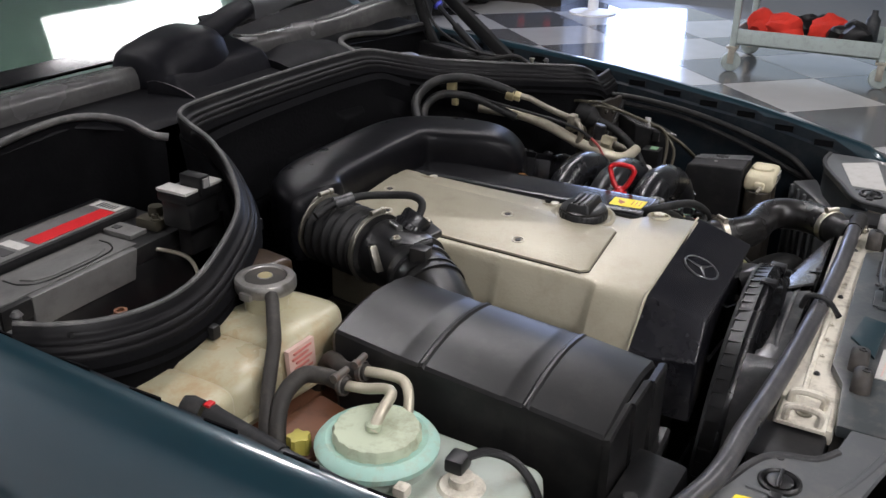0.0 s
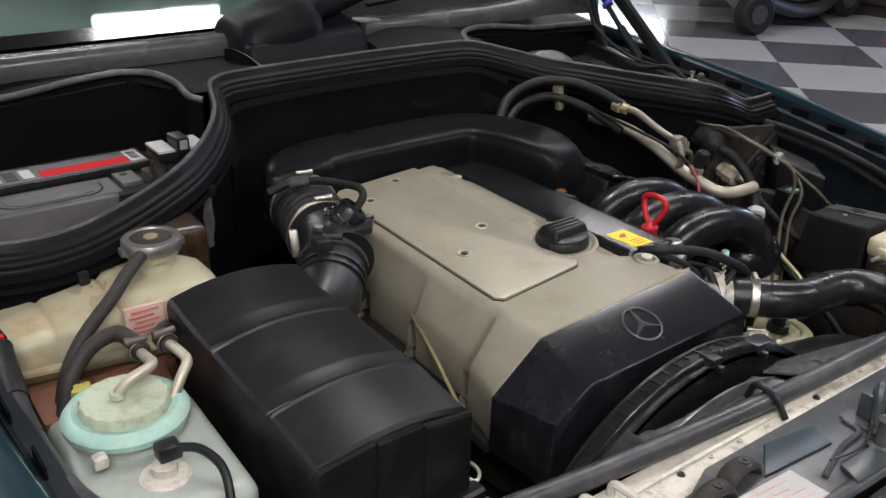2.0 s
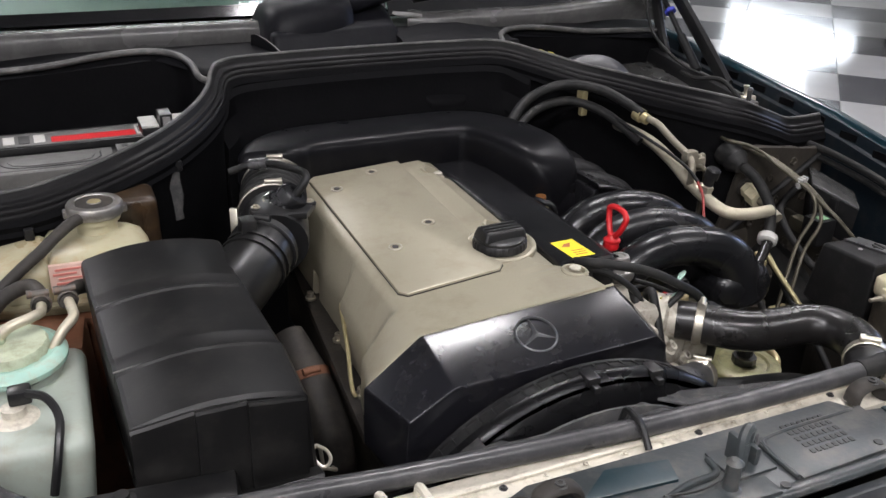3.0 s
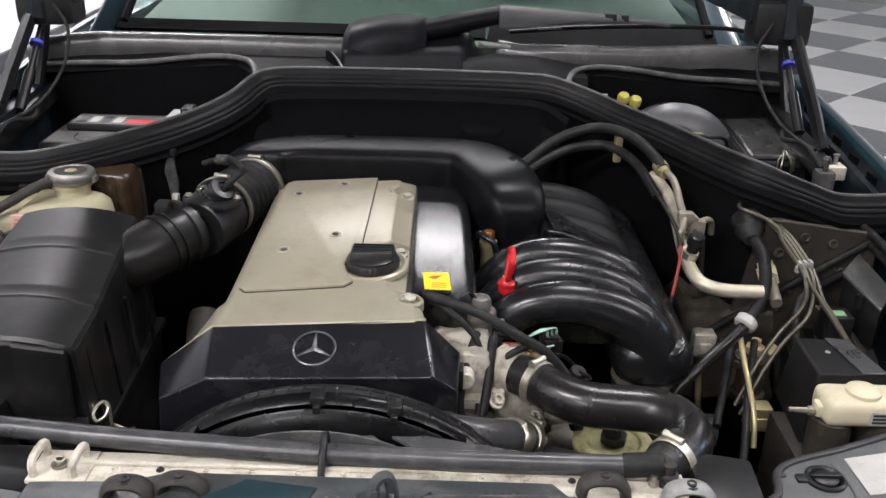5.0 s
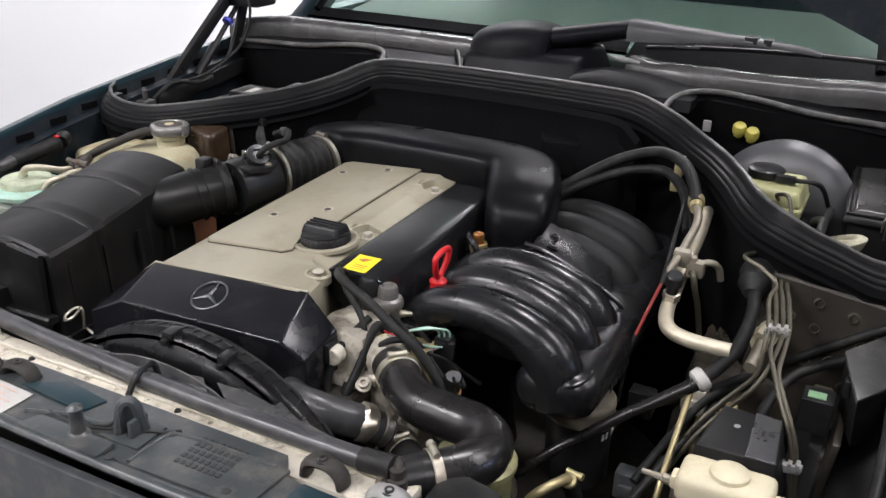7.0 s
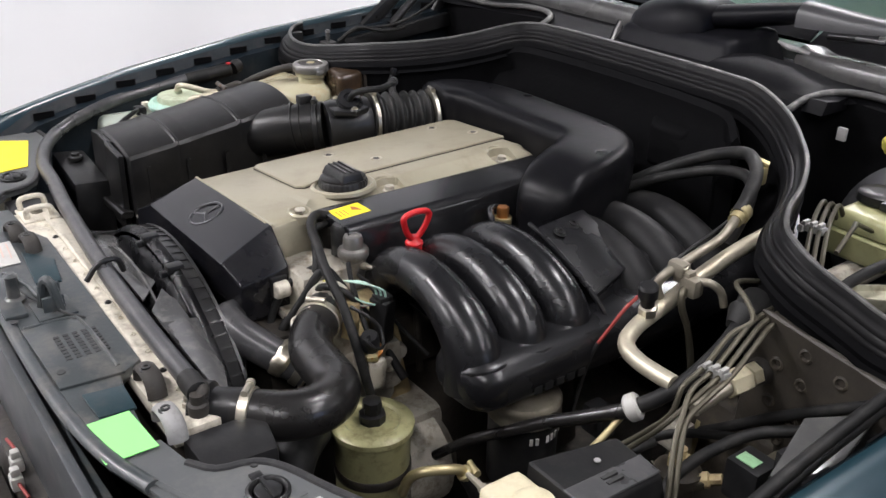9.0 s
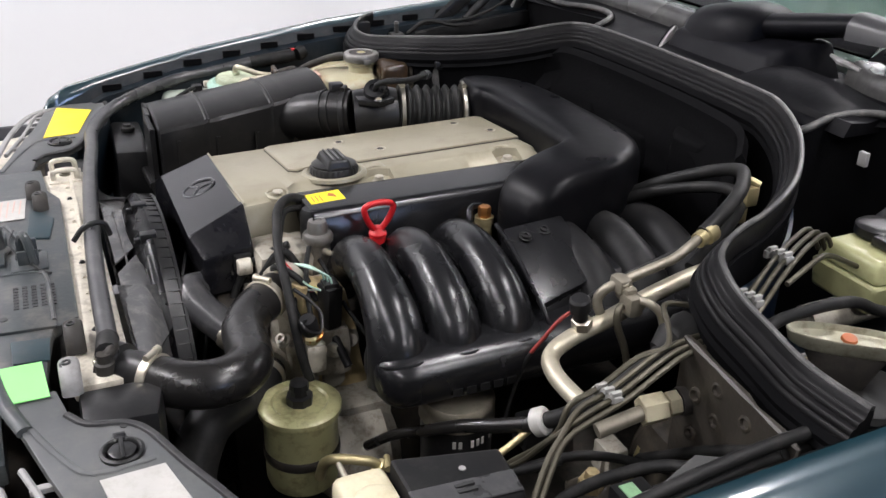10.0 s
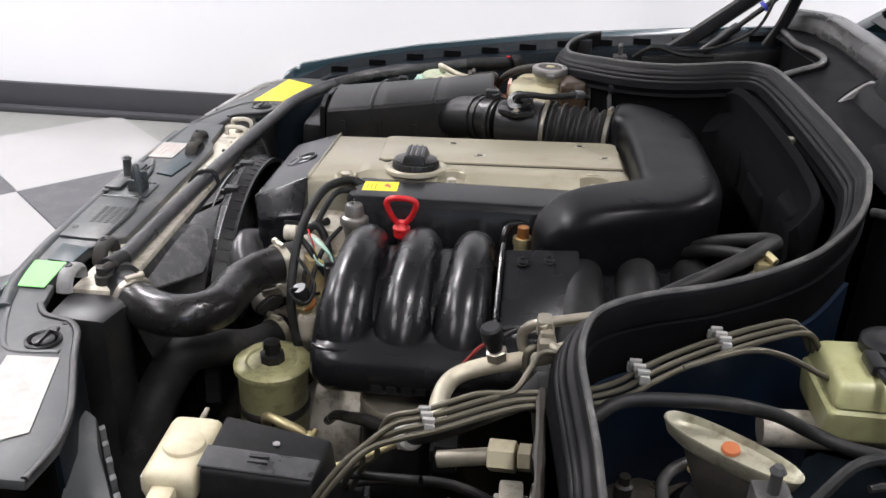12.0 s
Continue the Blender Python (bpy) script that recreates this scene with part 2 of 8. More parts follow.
M_FRIT = mat("black_glass_band", (0.008, 0.008, 0.009), 0.10, var=0.1, bump=0.0, stain=DUST, amount=0.05, rvar=0.04, spec=0.6)
M_BROWN = mat("oily_brown_casing", (0.030, 0.019, 0.011), 0.30, var=0.6, scale=16, stain=(0.10, 0.06, 0.03), amount=0.6, bump=0.4, fine=60)
# Tray colour is raised to stand in for stray light deep below.
M_SPLASH = mat("lightened_tray", (0.055, 0.050, 0.043), 0.7, var=0.4, stain=(0.13, 0.115, 0.09), amount=0.7, bump=0.6)


# ---- mesh helpers ----
def link(name, bm, material, loc, parent=None, smooth=38):
    bmesh.ops.translate(bm, verts=bm.verts, vec=-Vector(loc))
    bmesh.ops.recalc_face_normals(bm, faces=bm.faces)
    me = bpy.data.meshes.new(name)
    bm.to_mesh(me)
    bm.free()
    me.materials.append(material)
    me.polygons.foreach_set("use_smooth", [True] * len(me.polygons))
    me.set_sharp_from_angle(angle=radians(smooth))
    ob = new(name, me)
    if parent is None:
        ob.location = loc
    else:
        ob.parent = parent
    return ob


def base_of(ob):
    while ob.parent:
        ob = ob.parent
    return ob.location.copy()


def thing(name, loc, label, category, group="", kind=""):
    ob = new(name)
    ob.location = loc
    ob.empty_display_size = 0.05
    return tagged(ob, label, category, group, kind)


def part(name, bm, material, parent, label="", smooth=38):
    ob = link(name, bm, material, base_of(parent), parent, smooth)
    return tagged(ob, label) if label else ob


def solo(name, bm, material, loc, label, category, group="", kind="", smooth=38):
    return tagged(link(name, bm, material, loc, None, smooth), label, category, group, kind)


def join(*bms):
    out = bmesh.new()
    for b in bms:
        me = bpy.data.meshes.new("tmp")
        b.to_mesh(me)
        out.from_mesh(me)
        bpy.data.meshes.remove(me)
        b.free()
    return out


def bev(bm, w, seg=2, angle=25):
    if w > 0:
        es = [e for e in bm.edges if len(e.link_faces) == 2 and e.calc_face_angle(0) > radians(angle)]
        bmesh.ops.bevel(bm, geom=es, offset=w, segments=seg, profile=0.6, affect="EDGES", clamp_overlap=True)
    return bm


def box(x0, x1, y0, y1, z0, z1, w=0.004, seg=2):
    bm = bmesh.new()
    bmesh.ops.create_cube(bm, size=1)
    for v in bm.verts:
        v.co = Vector(((x0 + x1) / 2 + v.co.x * (x1 - x0), (y0 + y1) / 2 + v.co.y * (y1 - y0), (z0 + z1) / 2 + v.co.z * (z1 - z0)))
    return bev(bm, w, seg)


def hexa(low, high, w=0.004, seg=2):
    """A body between two rings of points of equal count."""
    bm = bmesh.new()
    a, b = [bm.verts.new(p) for p in low], [bm.verts.new(p) for p in high]
    n = len(a)
    bm.faces.new(a[::-1])
    bm.faces.new(b)
    for i in range(n):
        bm.faces.new((a[i], a[(i + 1) % n], b[(i + 1) % n], b[i]))
    bmesh.ops.recalc_face_normals(bm, faces=bm.faces)
    return bev(bm, w, seg)


def prism(poly, z0, z1, w=0.003, seg=2):
    return hexa([(x, y, z0) for x, y in poly], [(x, y, z1) for x, y in poly], w, seg)


def loft(rings, caps=True):
    bm = bmesh.new()
    rows = [[bm.verts.new(p) for p in r] for r in rings]
    n = len(rows[0])
    for a, b in zip(rows, rows[1:]):
        for i in range(n):
            bm.faces.new((a[i], a[(i + 1) % n], b[(i + 1) % n], b[i]))
    if caps:
        bm.faces.new(rows[0][::-1])
        bm.faces.new(rows[-1])
    return bm


def curve_points(pts, k=6):
    """Points along a smooth line through pts."""
    p = [Vector(q) for q in pts]
    p = [2 * p[0] - p[1]] + p + [2 * p[-1] - p[-2]]
    out = []
    for i in range(1, len(p) - 2):
        for j in range(k):
            t = j / k
            a, b, c, d = p[i - 1], p[i], p[i + 1], p[i + 2]
            out.append(0.5 * (2 * b + (c - a) * t + (2 * a - 5 * b + 4 * c - d) * t * t + (3 * b - a - 3 * c + d) * t ** 3))
    return out + [p[-2]]


def tube(pts, r, n=12, k=6, rib=0.0, flat=1.0, smooth=True):
    """A round pipe through pts; r: one radius or one for each point; rib: depth of corrugations; flat: height over width."""
    line = curve_points(pts, k) if smooth else [Vector(q) for q in pts]
    m = len(line)
    if isinstance(r, (int, float)):
        rad = [r] * m
    else:
        rad = list(np.interp(np.linspace(0, len(r) - 1, m), range(len(r)), r))
    if rib:
        rad = [q + (rib if i % 2 else -rib) for i, q in enumerate(rad)]
    t0 = (line[1] - line[0]).normalized()
    side = t0.cross(Vector((0, 0, 1)))
    if side.length < 0.05:
        side = t0.cross(Vector((0, 1, 0)))
    side.normalize()
    rings = []
    for i in range(m):
        t = (line[min(i + 1, m - 1)] - line[max(i - 1, 0)]).normalized()
        side = (side - t * side.dot(t)).normalized()
        up = side.cross(t)
        rings.append([line[i] + side * math.cos(a) * rad[i] + up * math.sin(a) * rad[i] * flat for a in [2 * math.pi * j / n for j in range(n)]])
    return loft(rings)


def sweep(pts, profile, k=8, smooth=True):
    """A bar of the closed profile (sideways, up) along pts, kept upright."""
    line = curve_points(pts, k) if smooth else [Vector(q) for q in pts]
    rings = []
    for i, q in enumerate(line):
        t = line[min(i + 1, len(line) - 1)] - line[max(i - 1, 0)]
        side = Vector((t.y, -t.x, 0)).normalized()
        rings.append([q + side * a + Vector((0, 0, b)) for a, b in profile])
    return loft(rings)


def lathe(profile, centre, axis=(0, 0, 1), n=28):
    """A turned body: (radius, height) pairs along the axis from centre."""
    q = Vector((0, 0, 1)).rotation_difference(Vector(axis).normalized())
    rings = [[Vector(centre) + q @ Vector((r * math.cos(a), r * math.sin(a), h)) for a in [2 * math.pi * j / n for j in range(n)]] for r, h in profile]
    return loft(rings)


def disc_cap(centre, r, h, axis=(0, 0, 1), n=24, w=0.002):
    return lathe([(r - w, 0), (r, w), (r, h - w), (r - w, h)], centre, axis, n)


def gear_cap(centre, r, h, teeth=20, axis=(0, 0, 1), depth=0.05):
    q = Vector((0, 0, 1)).rotation_difference(Vector(axis).normalized())
    n = teeth * 4
    rings = []
    for rr, hh in ((r, 0), (r, h * 0.75), (r * 0.95, h), (r * 0.5, h * 1.02)):
        rings.append([Vector(centre) + q @ Vector((rr * (1 - depth * (j % 4 < 2)) * math.cos(2 * math.pi * j / n), rr * (1 - depth * (j % 4 < 2)) * math.sin(2 * math.pi * j / n), hh)) for j in range(n)])
    return loft(rings)


def bolt(centre, r=0.006, h=0.005, axis=(0, 0, 1)):
    return lathe([(r * 1.5, 0), (r * 1.5, h * 0.3), (r, h * 0.35), (r, h), (r * 0.55, h), (r * 0.5, h * 0.5)], centre, axis, 12)


def plate(pts, thick=0.0012):
    """A thin sheet on a ring of points, raised along its own normal."""
    p = [Vector(q) for q in pts]
    nrm = (p[1] - p[0]).cross(p[2] - p[0]).normalized()
    if nrm.z < 0:
        nrm = -nrm
    return hexa([q for q in p], [q + nrm * thick for q in p], 0)


def lump(bm, amp=0.004, scale=30.0, cuts=4, seed=0.0):
    """Uneven cast skin: finer faces pushed in and out by noise."""
    bmesh.ops.subdivide_edges(bm, edges=[e for e in bm.edges if e.calc_length() > 0.012], cuts=cuts, use_grid_fill=True)
    bm.normal_update()
    for v in bm.verts:
        v.co += v.normal * amp * noise.noise(v.co * scale + Vector((seed, 0, 0)))
    return bm


def clamp_band(centre, axis, r, w=0.012):
    """A worm-drive hose clip with its screw."""
    a = Vector(axis).normalized()
    c = Vector(centre) - a * w / 2
    ring = lathe([(r, 0), (r + 0.0015, 0.001), (r + 0.0015, w - 0.001), (r, w), (r - 0.001, w / 2)], c, a, 28)
    s = a.cross(Vector((0, 0, 1)))
    s = s.normalized() if s.length > 0.1 else Vector((1, 0, 0))
    u = s.cross(a)
    screw = lathe([(0.004, 0), (0.004, 0.018), (0.005, 0.018), (0.005, 0.024)], Vector(centre) + u * (r + 0.003) - s * 0.01, s, 10)
    return join(ring, screw)


# ---- the room ----
solo("floor", box(-2.7, 7.45, -6.2, 9.2, -0.20, -0.006, 0), M_CONC, (0, 0, -0.006), "glossy charcoal and pale grey checkered garage floor", "floor", kind="structure")
solo("wall_west", box(-2.75, -2.6, -6.2, 9.2, 0, 3.8, 0), M_WALL, (-2.6, 0, 0), "bright white painted wall beside the car", "wall", kind="structure")
# The unseen ceiling and the grey walls are toned down to cut fill light.
solo("wall_south", box(-2.75, 7.45, -6.2, -6.05, 0, 3.8, 0), M_WALLG, (0, -6.05, 0), "pale grey painted garage wall", "wall", kind="structure")
solo("wall_north", box(-2.75, 7.45, 9.05, 9.2, 0, 3.8, 0), M_WALLG, (0, 9.05, 0), "pale grey painted garage wall", "wall", kind="structure")
solo("wall_east", join(box(7.3, 7.45, -6.05, 0.3, 0, 3.8, 0), box(7.3, 7.45, 2.8, 6.2, 0, 3.8, 0), box(7.3, 7.45, 8.2, 9.05, 0, 3.8, 0), box(7.3, 7.45, 6.2, 8.2, 0, 0.6, 0), box(7.3, 7.45, 6.2, 8.2, 2.1, 3.8, 0), box(7.3, 7.45, 0.3, 2.8, 2.8, 3.8, 0)), M_WALLG, (7.3, 0, 0), "grey garage wall with a wide open doorway", "wall", kind="structure")
solo("ceiling", box(-2.75, 7.45, -6.2, 9.2, 3.8, 3.95, 0), M_CEIL, (0, 0, 3.8), "plain grey garage ceiling, out of view", "ceiling", kind="structure")
solo("baseboard", join(box(-2.6, -2.575, -6.05, 9.05, 0, 0.125, 0.006), box(-2.6, -2.53, -6.05, 9.05, -0.005, 0.02, 0.006)), M_SKIRT, (-2.58, 0, 0), "dark grey rubber cove base along the wall", "baseboard", kind="structure")
solo("ground", box(7.45, 60, -40, 50, -0.3, -0.02, 0), M_CONC, (30, 0, -0.02), "concrete apron outside the garage door", "ground", kind="structure")
for fx, fy in FITTINGS:
    fit_body = thing("ceiling_light", (fx, fy, 3.53), "white twin-tube fluorescent ceiling light, assumed out of view", "light", "ceiling lights")
    part("housing", box(fx - 0.66, fx + 0.66, fy - 0.17, fy + 0.17, 3.535, 3.60, 0.01), M_CEIL, fit_body)
    for rx in (-0.5, 0.5):
        part("hanger", box(fx + rx - 0.006, fx + rx + 0.006, fy - 0.006, fy + 0.006, 3.60, 3.80, 0), M_STEEL, fit_body)

# ---- the car's body ----
car = thing("car", (0, 0.4, 0), "dark teal saloon car with its bonnet raised", "car")


def crest(y):
    """Height and half-width of the wing's crest at y."""
    return np.interp(y, [-0.055, -0.045, -0.025, -0.005, 0.03, 0.25, 0.6, 0.9, 1.25, 1.7, 2.6], [0.58, 0.66, 0.73, 0.762, 0.782, 0.824, 0.868, 0.893, 0.917, 0.94, 0.94]), np.interp(y, [-0.055, -0.02, 0.02, 0.25, 0.6, 1.25, 2.6], [0.685, 0.705, 0.718, 0.757, 0.783, 0.800, 0.805])


for sgn, side_name in ((-1, "right"), (1, "left")):
    rings = []
    for y in (-0.055, -0.045, -0.025, -0.005, 0.03, 0.09, 0.15, 0.3, 0.45, 0.6, 0.75, 0.9, 1.05, 1.25, 1.5, 1.9, 2.6):
        z, x = crest(y)
        x, z = (x + 0.026, z - 0.020) if sgn > 0 else (x, z - 0.003)
        out = np.interp(y, [-0.25, 0.0, 0.4, 2.6], [0.03, 0.075, 0.085, 0.07])
        sec = [(x - 0.012, z - 0.035), (x - 0.010, z - 0.008), (x - 0.004, z - 0.001), (x + 0.006, z), (x + out * 0.25, z - 0.006), (x + out * 0.5, z - 0.022), (x + out * 0.8, z - 0.06), (x + out, z - 0.15), (x + out, 0.30), (x + out - 0.02, 0.30), (x + out - 0.02, z - 0.16), (x + out * 0.4, z - 0.04)]
        rings.append([(sgn * a, y, b) for a, b in sec])
    fender = part("fender", loft(rings), M_PAINT, car, "polished dark teal wing")
    # inner flange with slots
    rings = []
    for y in (-0.02, 0.1, 0.25, 0.4, 0.55, 0.7, 0.85, 1.0, 1.2):
        z, x = crest(y)
        x, z = (x + 0.026, z - 0.020) if sgn > 0 else (x, z - 0.003)
        w = 0.45 if sgn > 0 else 1.0
        sec = [(x - 0.012, z - 0.010), (x - 0.012 - 0.010 * w, z - 0.030), (x - 0.012 - 0.028 * w, z - 0.034), (x - 0.012 - 0.034 * w, z - 0.060), (x - 0.046, 0.34), (x - 0.030, 0.34), (x - 0.008 - 0.022 * w, z - 0.07), (x - 0.008, z - 0.04)]
        rings.append([(sgn * a, y, b) for a, b in sec])
    wing = part("inner_wing", loft(rings), M_BAY, car, "grimy dark inner wing panel")
    slots = []
    for i in range(13):
        y = 0.10 + i * 0.085
        z, x = crest(y)
        x, z = (x + 0.026, z - 0.020) if sgn > 0 else (x, z - 0.003)
        s0 = x - (0.0175 if sgn > 0 else 0.023)
        slots.append(box(min(sgn * s0, sgn * (s0 + 0.0025)), max(sgn * s0, sgn * (s0 + 0.0025)), y, y + 0.038, z - 0.027, z - 0.014, 0))
    for s in slots:
        part("slot", s, M_FELT, wing)

for sgn in (-1, 1):
    for wy in (0.62, 2.62):
        wheel = part("wheel", lathe([(0.19, -0.08), (0.29, -0.095), (0.312, -0.07), (0.312, 0.07), (0.29, 0.095), (0.19, 0.08)], (sgn * 0.735, wy, 0.312), (1, 0, 0), 32), M_RUBBER, car, "black road tyre on a dull rim")
        part("rim", lathe([(0.19, -0.06), (0.19, 0.06), (0.12, 0.05), (0.05, 0.055)], (sgn * 0.735, wy, 0.312), (sgn, 0, 0), 28), M_CHROME, wheel)

# bottom of the bay, hidden in the dark
part("undertray", box(-0.74, 0.74, -0.12, 1.25, 0.26, 0.285, 0), M_SPLASH, car)
part("bumper_beam", box(-0.62, 0.62, -0.16, -0.06, 0.30, 0.60, 0.02), M_DARK, car)

part("front_baffle", box(-0.33, 0.40, -0.136, -0.124, 0.56, 0.734, 0.002), M_GREY, car, "dusty grey sheet in front of the radiator")
part("bumper_shelf", box(0.02, 0.62, -0.30, -0.162, 0.45, 0.585, 0.02), M_DARK, car)
for k, (cx, cy) in enumerate(((0.102, -0.152), (0.135, -0.160))):
    solo("lamp_connector", join(box(cx - 0.009, cx + 0.009, cy - 0.007, cy + 0.007, 0.600, 0.618, 0.003), box(cx - 0.005, cx + 0.005, cy - 0.005, cy + 0.005, 0.618, 0.628, 0.002)), M_WHITE, (cx, cy, 0.60), "small white plastic connector ahead of the radiator", "connector", "lamp connectors")
solo("lamp_wire", tube([(0.04, -0.150, 0.604), (0.075, -0.147, 0.608), (0.102, -0.152, 0.612), (0.118, -0.157, 0.606), (0.135, -0.160, 0.612), (0.165, -0.155, 0.604)], 0.0022, 8), M_REDW, (0.10, -0.15, 0.60), "thin red lamp wire between two connectors", "wire")

# front panel over the radiator
panel = part("front_panel", prism([(-0.335, -0.102), (-0.10, -0.116), (0.10, -0.116), (0.335, -0.102), (0.335, -0.060), (0.245, -0.052), (0.205, -0.045), (0.185, -0.016), (-0.20, -0.014), (-0.24, -0.030), (-0.335, -0.035)], 0.735, 0.750, 0.003), M_PANEL, car, "dusty teal front cross panel")
part("panel_lip", prism([(-0.40, -0.128), (0.0, -0.136), (0.40, -0.128), (0.40, -0.105), (0.0, -0.118), (-0.40, -0.105)], 0.690, 0.716, 0.004), M_PANEL, car)
for gx in range(8):
    for gy in range(5):
        x, y = 0.092 + gx * 0.0076, -0.086 + gy * 0.0105 + (gx % 2) * 0.0
        part("vent_hole", box(x, x + 0.0048, y, y + 0.0062, 0.7528, 0.7542, 0), M_INK, panel)
raised = part("pressed_panel", prism([(0.055, -0.112), (0.20, -0.108), (0.205, -0.04), (0.05, -0.045)], 0.749, 0.7535, 0.0015), M_PANEL, panel)
part("pressed_panel", prism([(-0.10, -0.118), (0.02, -0.121), (0.02, -0.094), (-0.09, -0.092)], 0.749, 0.756, 0.003), M_PANEL, panel)
for hx, hy in ((0.058, -0.05), (0.17, -0.098), (-0.02, -0.105), (0.03, -0.113)):
    part("screw_hole", disc_cap((hx, hy, 0.7532), 0.005, 0.0012, n=12, w=0.0003), M_INK, panel)
# rubber stops and clips along the panel
for bx, by, m in ((-0.232, -0.050, M_DUSTY), (-0.182, -0.042, M_DUSTY), (0.235, -0.024, M_DUSTY), (0.318, -0.034, M_PALE)):
    mount = part("rubber_mount", tube([(bx - 0.022, by, 0.744), (bx - 0.019, by, 0.757), (bx - 0.008, by, 0.763), (bx + 0.010, by, 0.762), (bx + 0.020, by, 0.753), (bx + 0.023, by, 0.742)], 0.011, 12, flat=0.55), m, car, "worn rubber radiator mount")
    part("mount_bolt", bolt((bx, by - 0.002, 0.7665), 0.005, 0.004), M_DARKP, mount)
part("rolled_edge", tube([(-0.34, -0.098, 0.744), (-0.20, -0.110, 0.746), (0.0, -0.117, 0.747), (0.15, -0.117, 0.747), (0.25, -0.113, 0.748), (0.335, -0.102, 0.749), (0.40, -0.082, 0.749)], 0.0085, 12, 4, flat=0.7), M_PANEL, panel, "rolled dusty front edge")
part("paint_patch", prism([(0.222, -0.092), (0.272, -0.090), (0.276, -0.052), (0.228, -0.050)], 0.749, 0.7522, 0.0012), M_PAINTD, panel, "cleaner teal patch of panel")
part("paint_patch", prism([(-0.165, -0.058), (-0.060, -0.066), (-0.050, -0.036), (-0.120, -0.026)], 0.749, 0.7530, 0.0016), M_PAINTD, panel)
part("pressed_ridge", tube([(-0.115, -0.092, 0.750), (-0.060, -0.076, 0.752), (-0.02, -0.072, 0.752), (-0.012, -0.050, 0.751)], 0.0035, 8, 4), M_PANEL, panel)
part("pressed_ridge", tube([(0.052, -0.108, 0.7525), (0.054, -0.060, 0.7525), (0.075, -0.046, 0.7525), (0.19, -0.043, 0.7525)], 0.0028, 8, 4), M_PANEL, panel)
part("release_cable", tube([(-0.090, -0.082, 0.7535), (-0.050, -0.088, 0.7545), (-0.012, -0.080, 0.7545), (0.010, -0.068, 0.756), (0.044, -0.056, 0.7545), (0.062, -0.040, 0.7525)], 0.0016, 6), M_INK, car, "thin black bonnet release cable")
part("rubber_stop", lathe([(0.012, 0), (0.013, 0.006), (0.008, 0.009), (0.007, 0.035), (0.009, 0.038), (0.004, 0.042)], (-0.027, -0.099, 0.749), n=14), M_PANEL, car)
latch = part("bonnet_latch", join(box(-0.01, 0.044, -0.088, -0.042, 0.749, 0.753, 0.002), tube([(0.006, -0.076, 0.75), (0.010, -0.07, 0.785), (0.022, -0.064, 0.788), (0.028, -0.058, 0.75)], 0.006, 8), box(0.006, 0.013, -0.078, -0.052, 0.75, 0.782, 0.002), box(0.022, 0.028, -0.078, -0.052, 0.75, 0.772, 0.002)), M_PANEL, car, "dusty bonnet catch")
part("label", plate([(-0.212, -0.112, 0.7505), (-0.134, -0.117, 0.7505), (-0.134, -0.066, 0.7505), (-0.212, -0.062, 0.7505)]), M_WHITE, panel, "white printed paper label")
for i, w in enumerate((0.063, 0.058, 0.061, 0.044, 0.052)):
    part("print_line", plate([(-0.205, -0.105 + i * 0.0088, 0.7518), (-0.205 + w, -0.109 + i * 0.0088, 0.7518), (-0.205 + w, -0.1072 + i * 0.0088, 0.7518), (-0.205, -0.1032 + i * 0.0088, 0.7518)], 0.0004), M_PINK, panel)

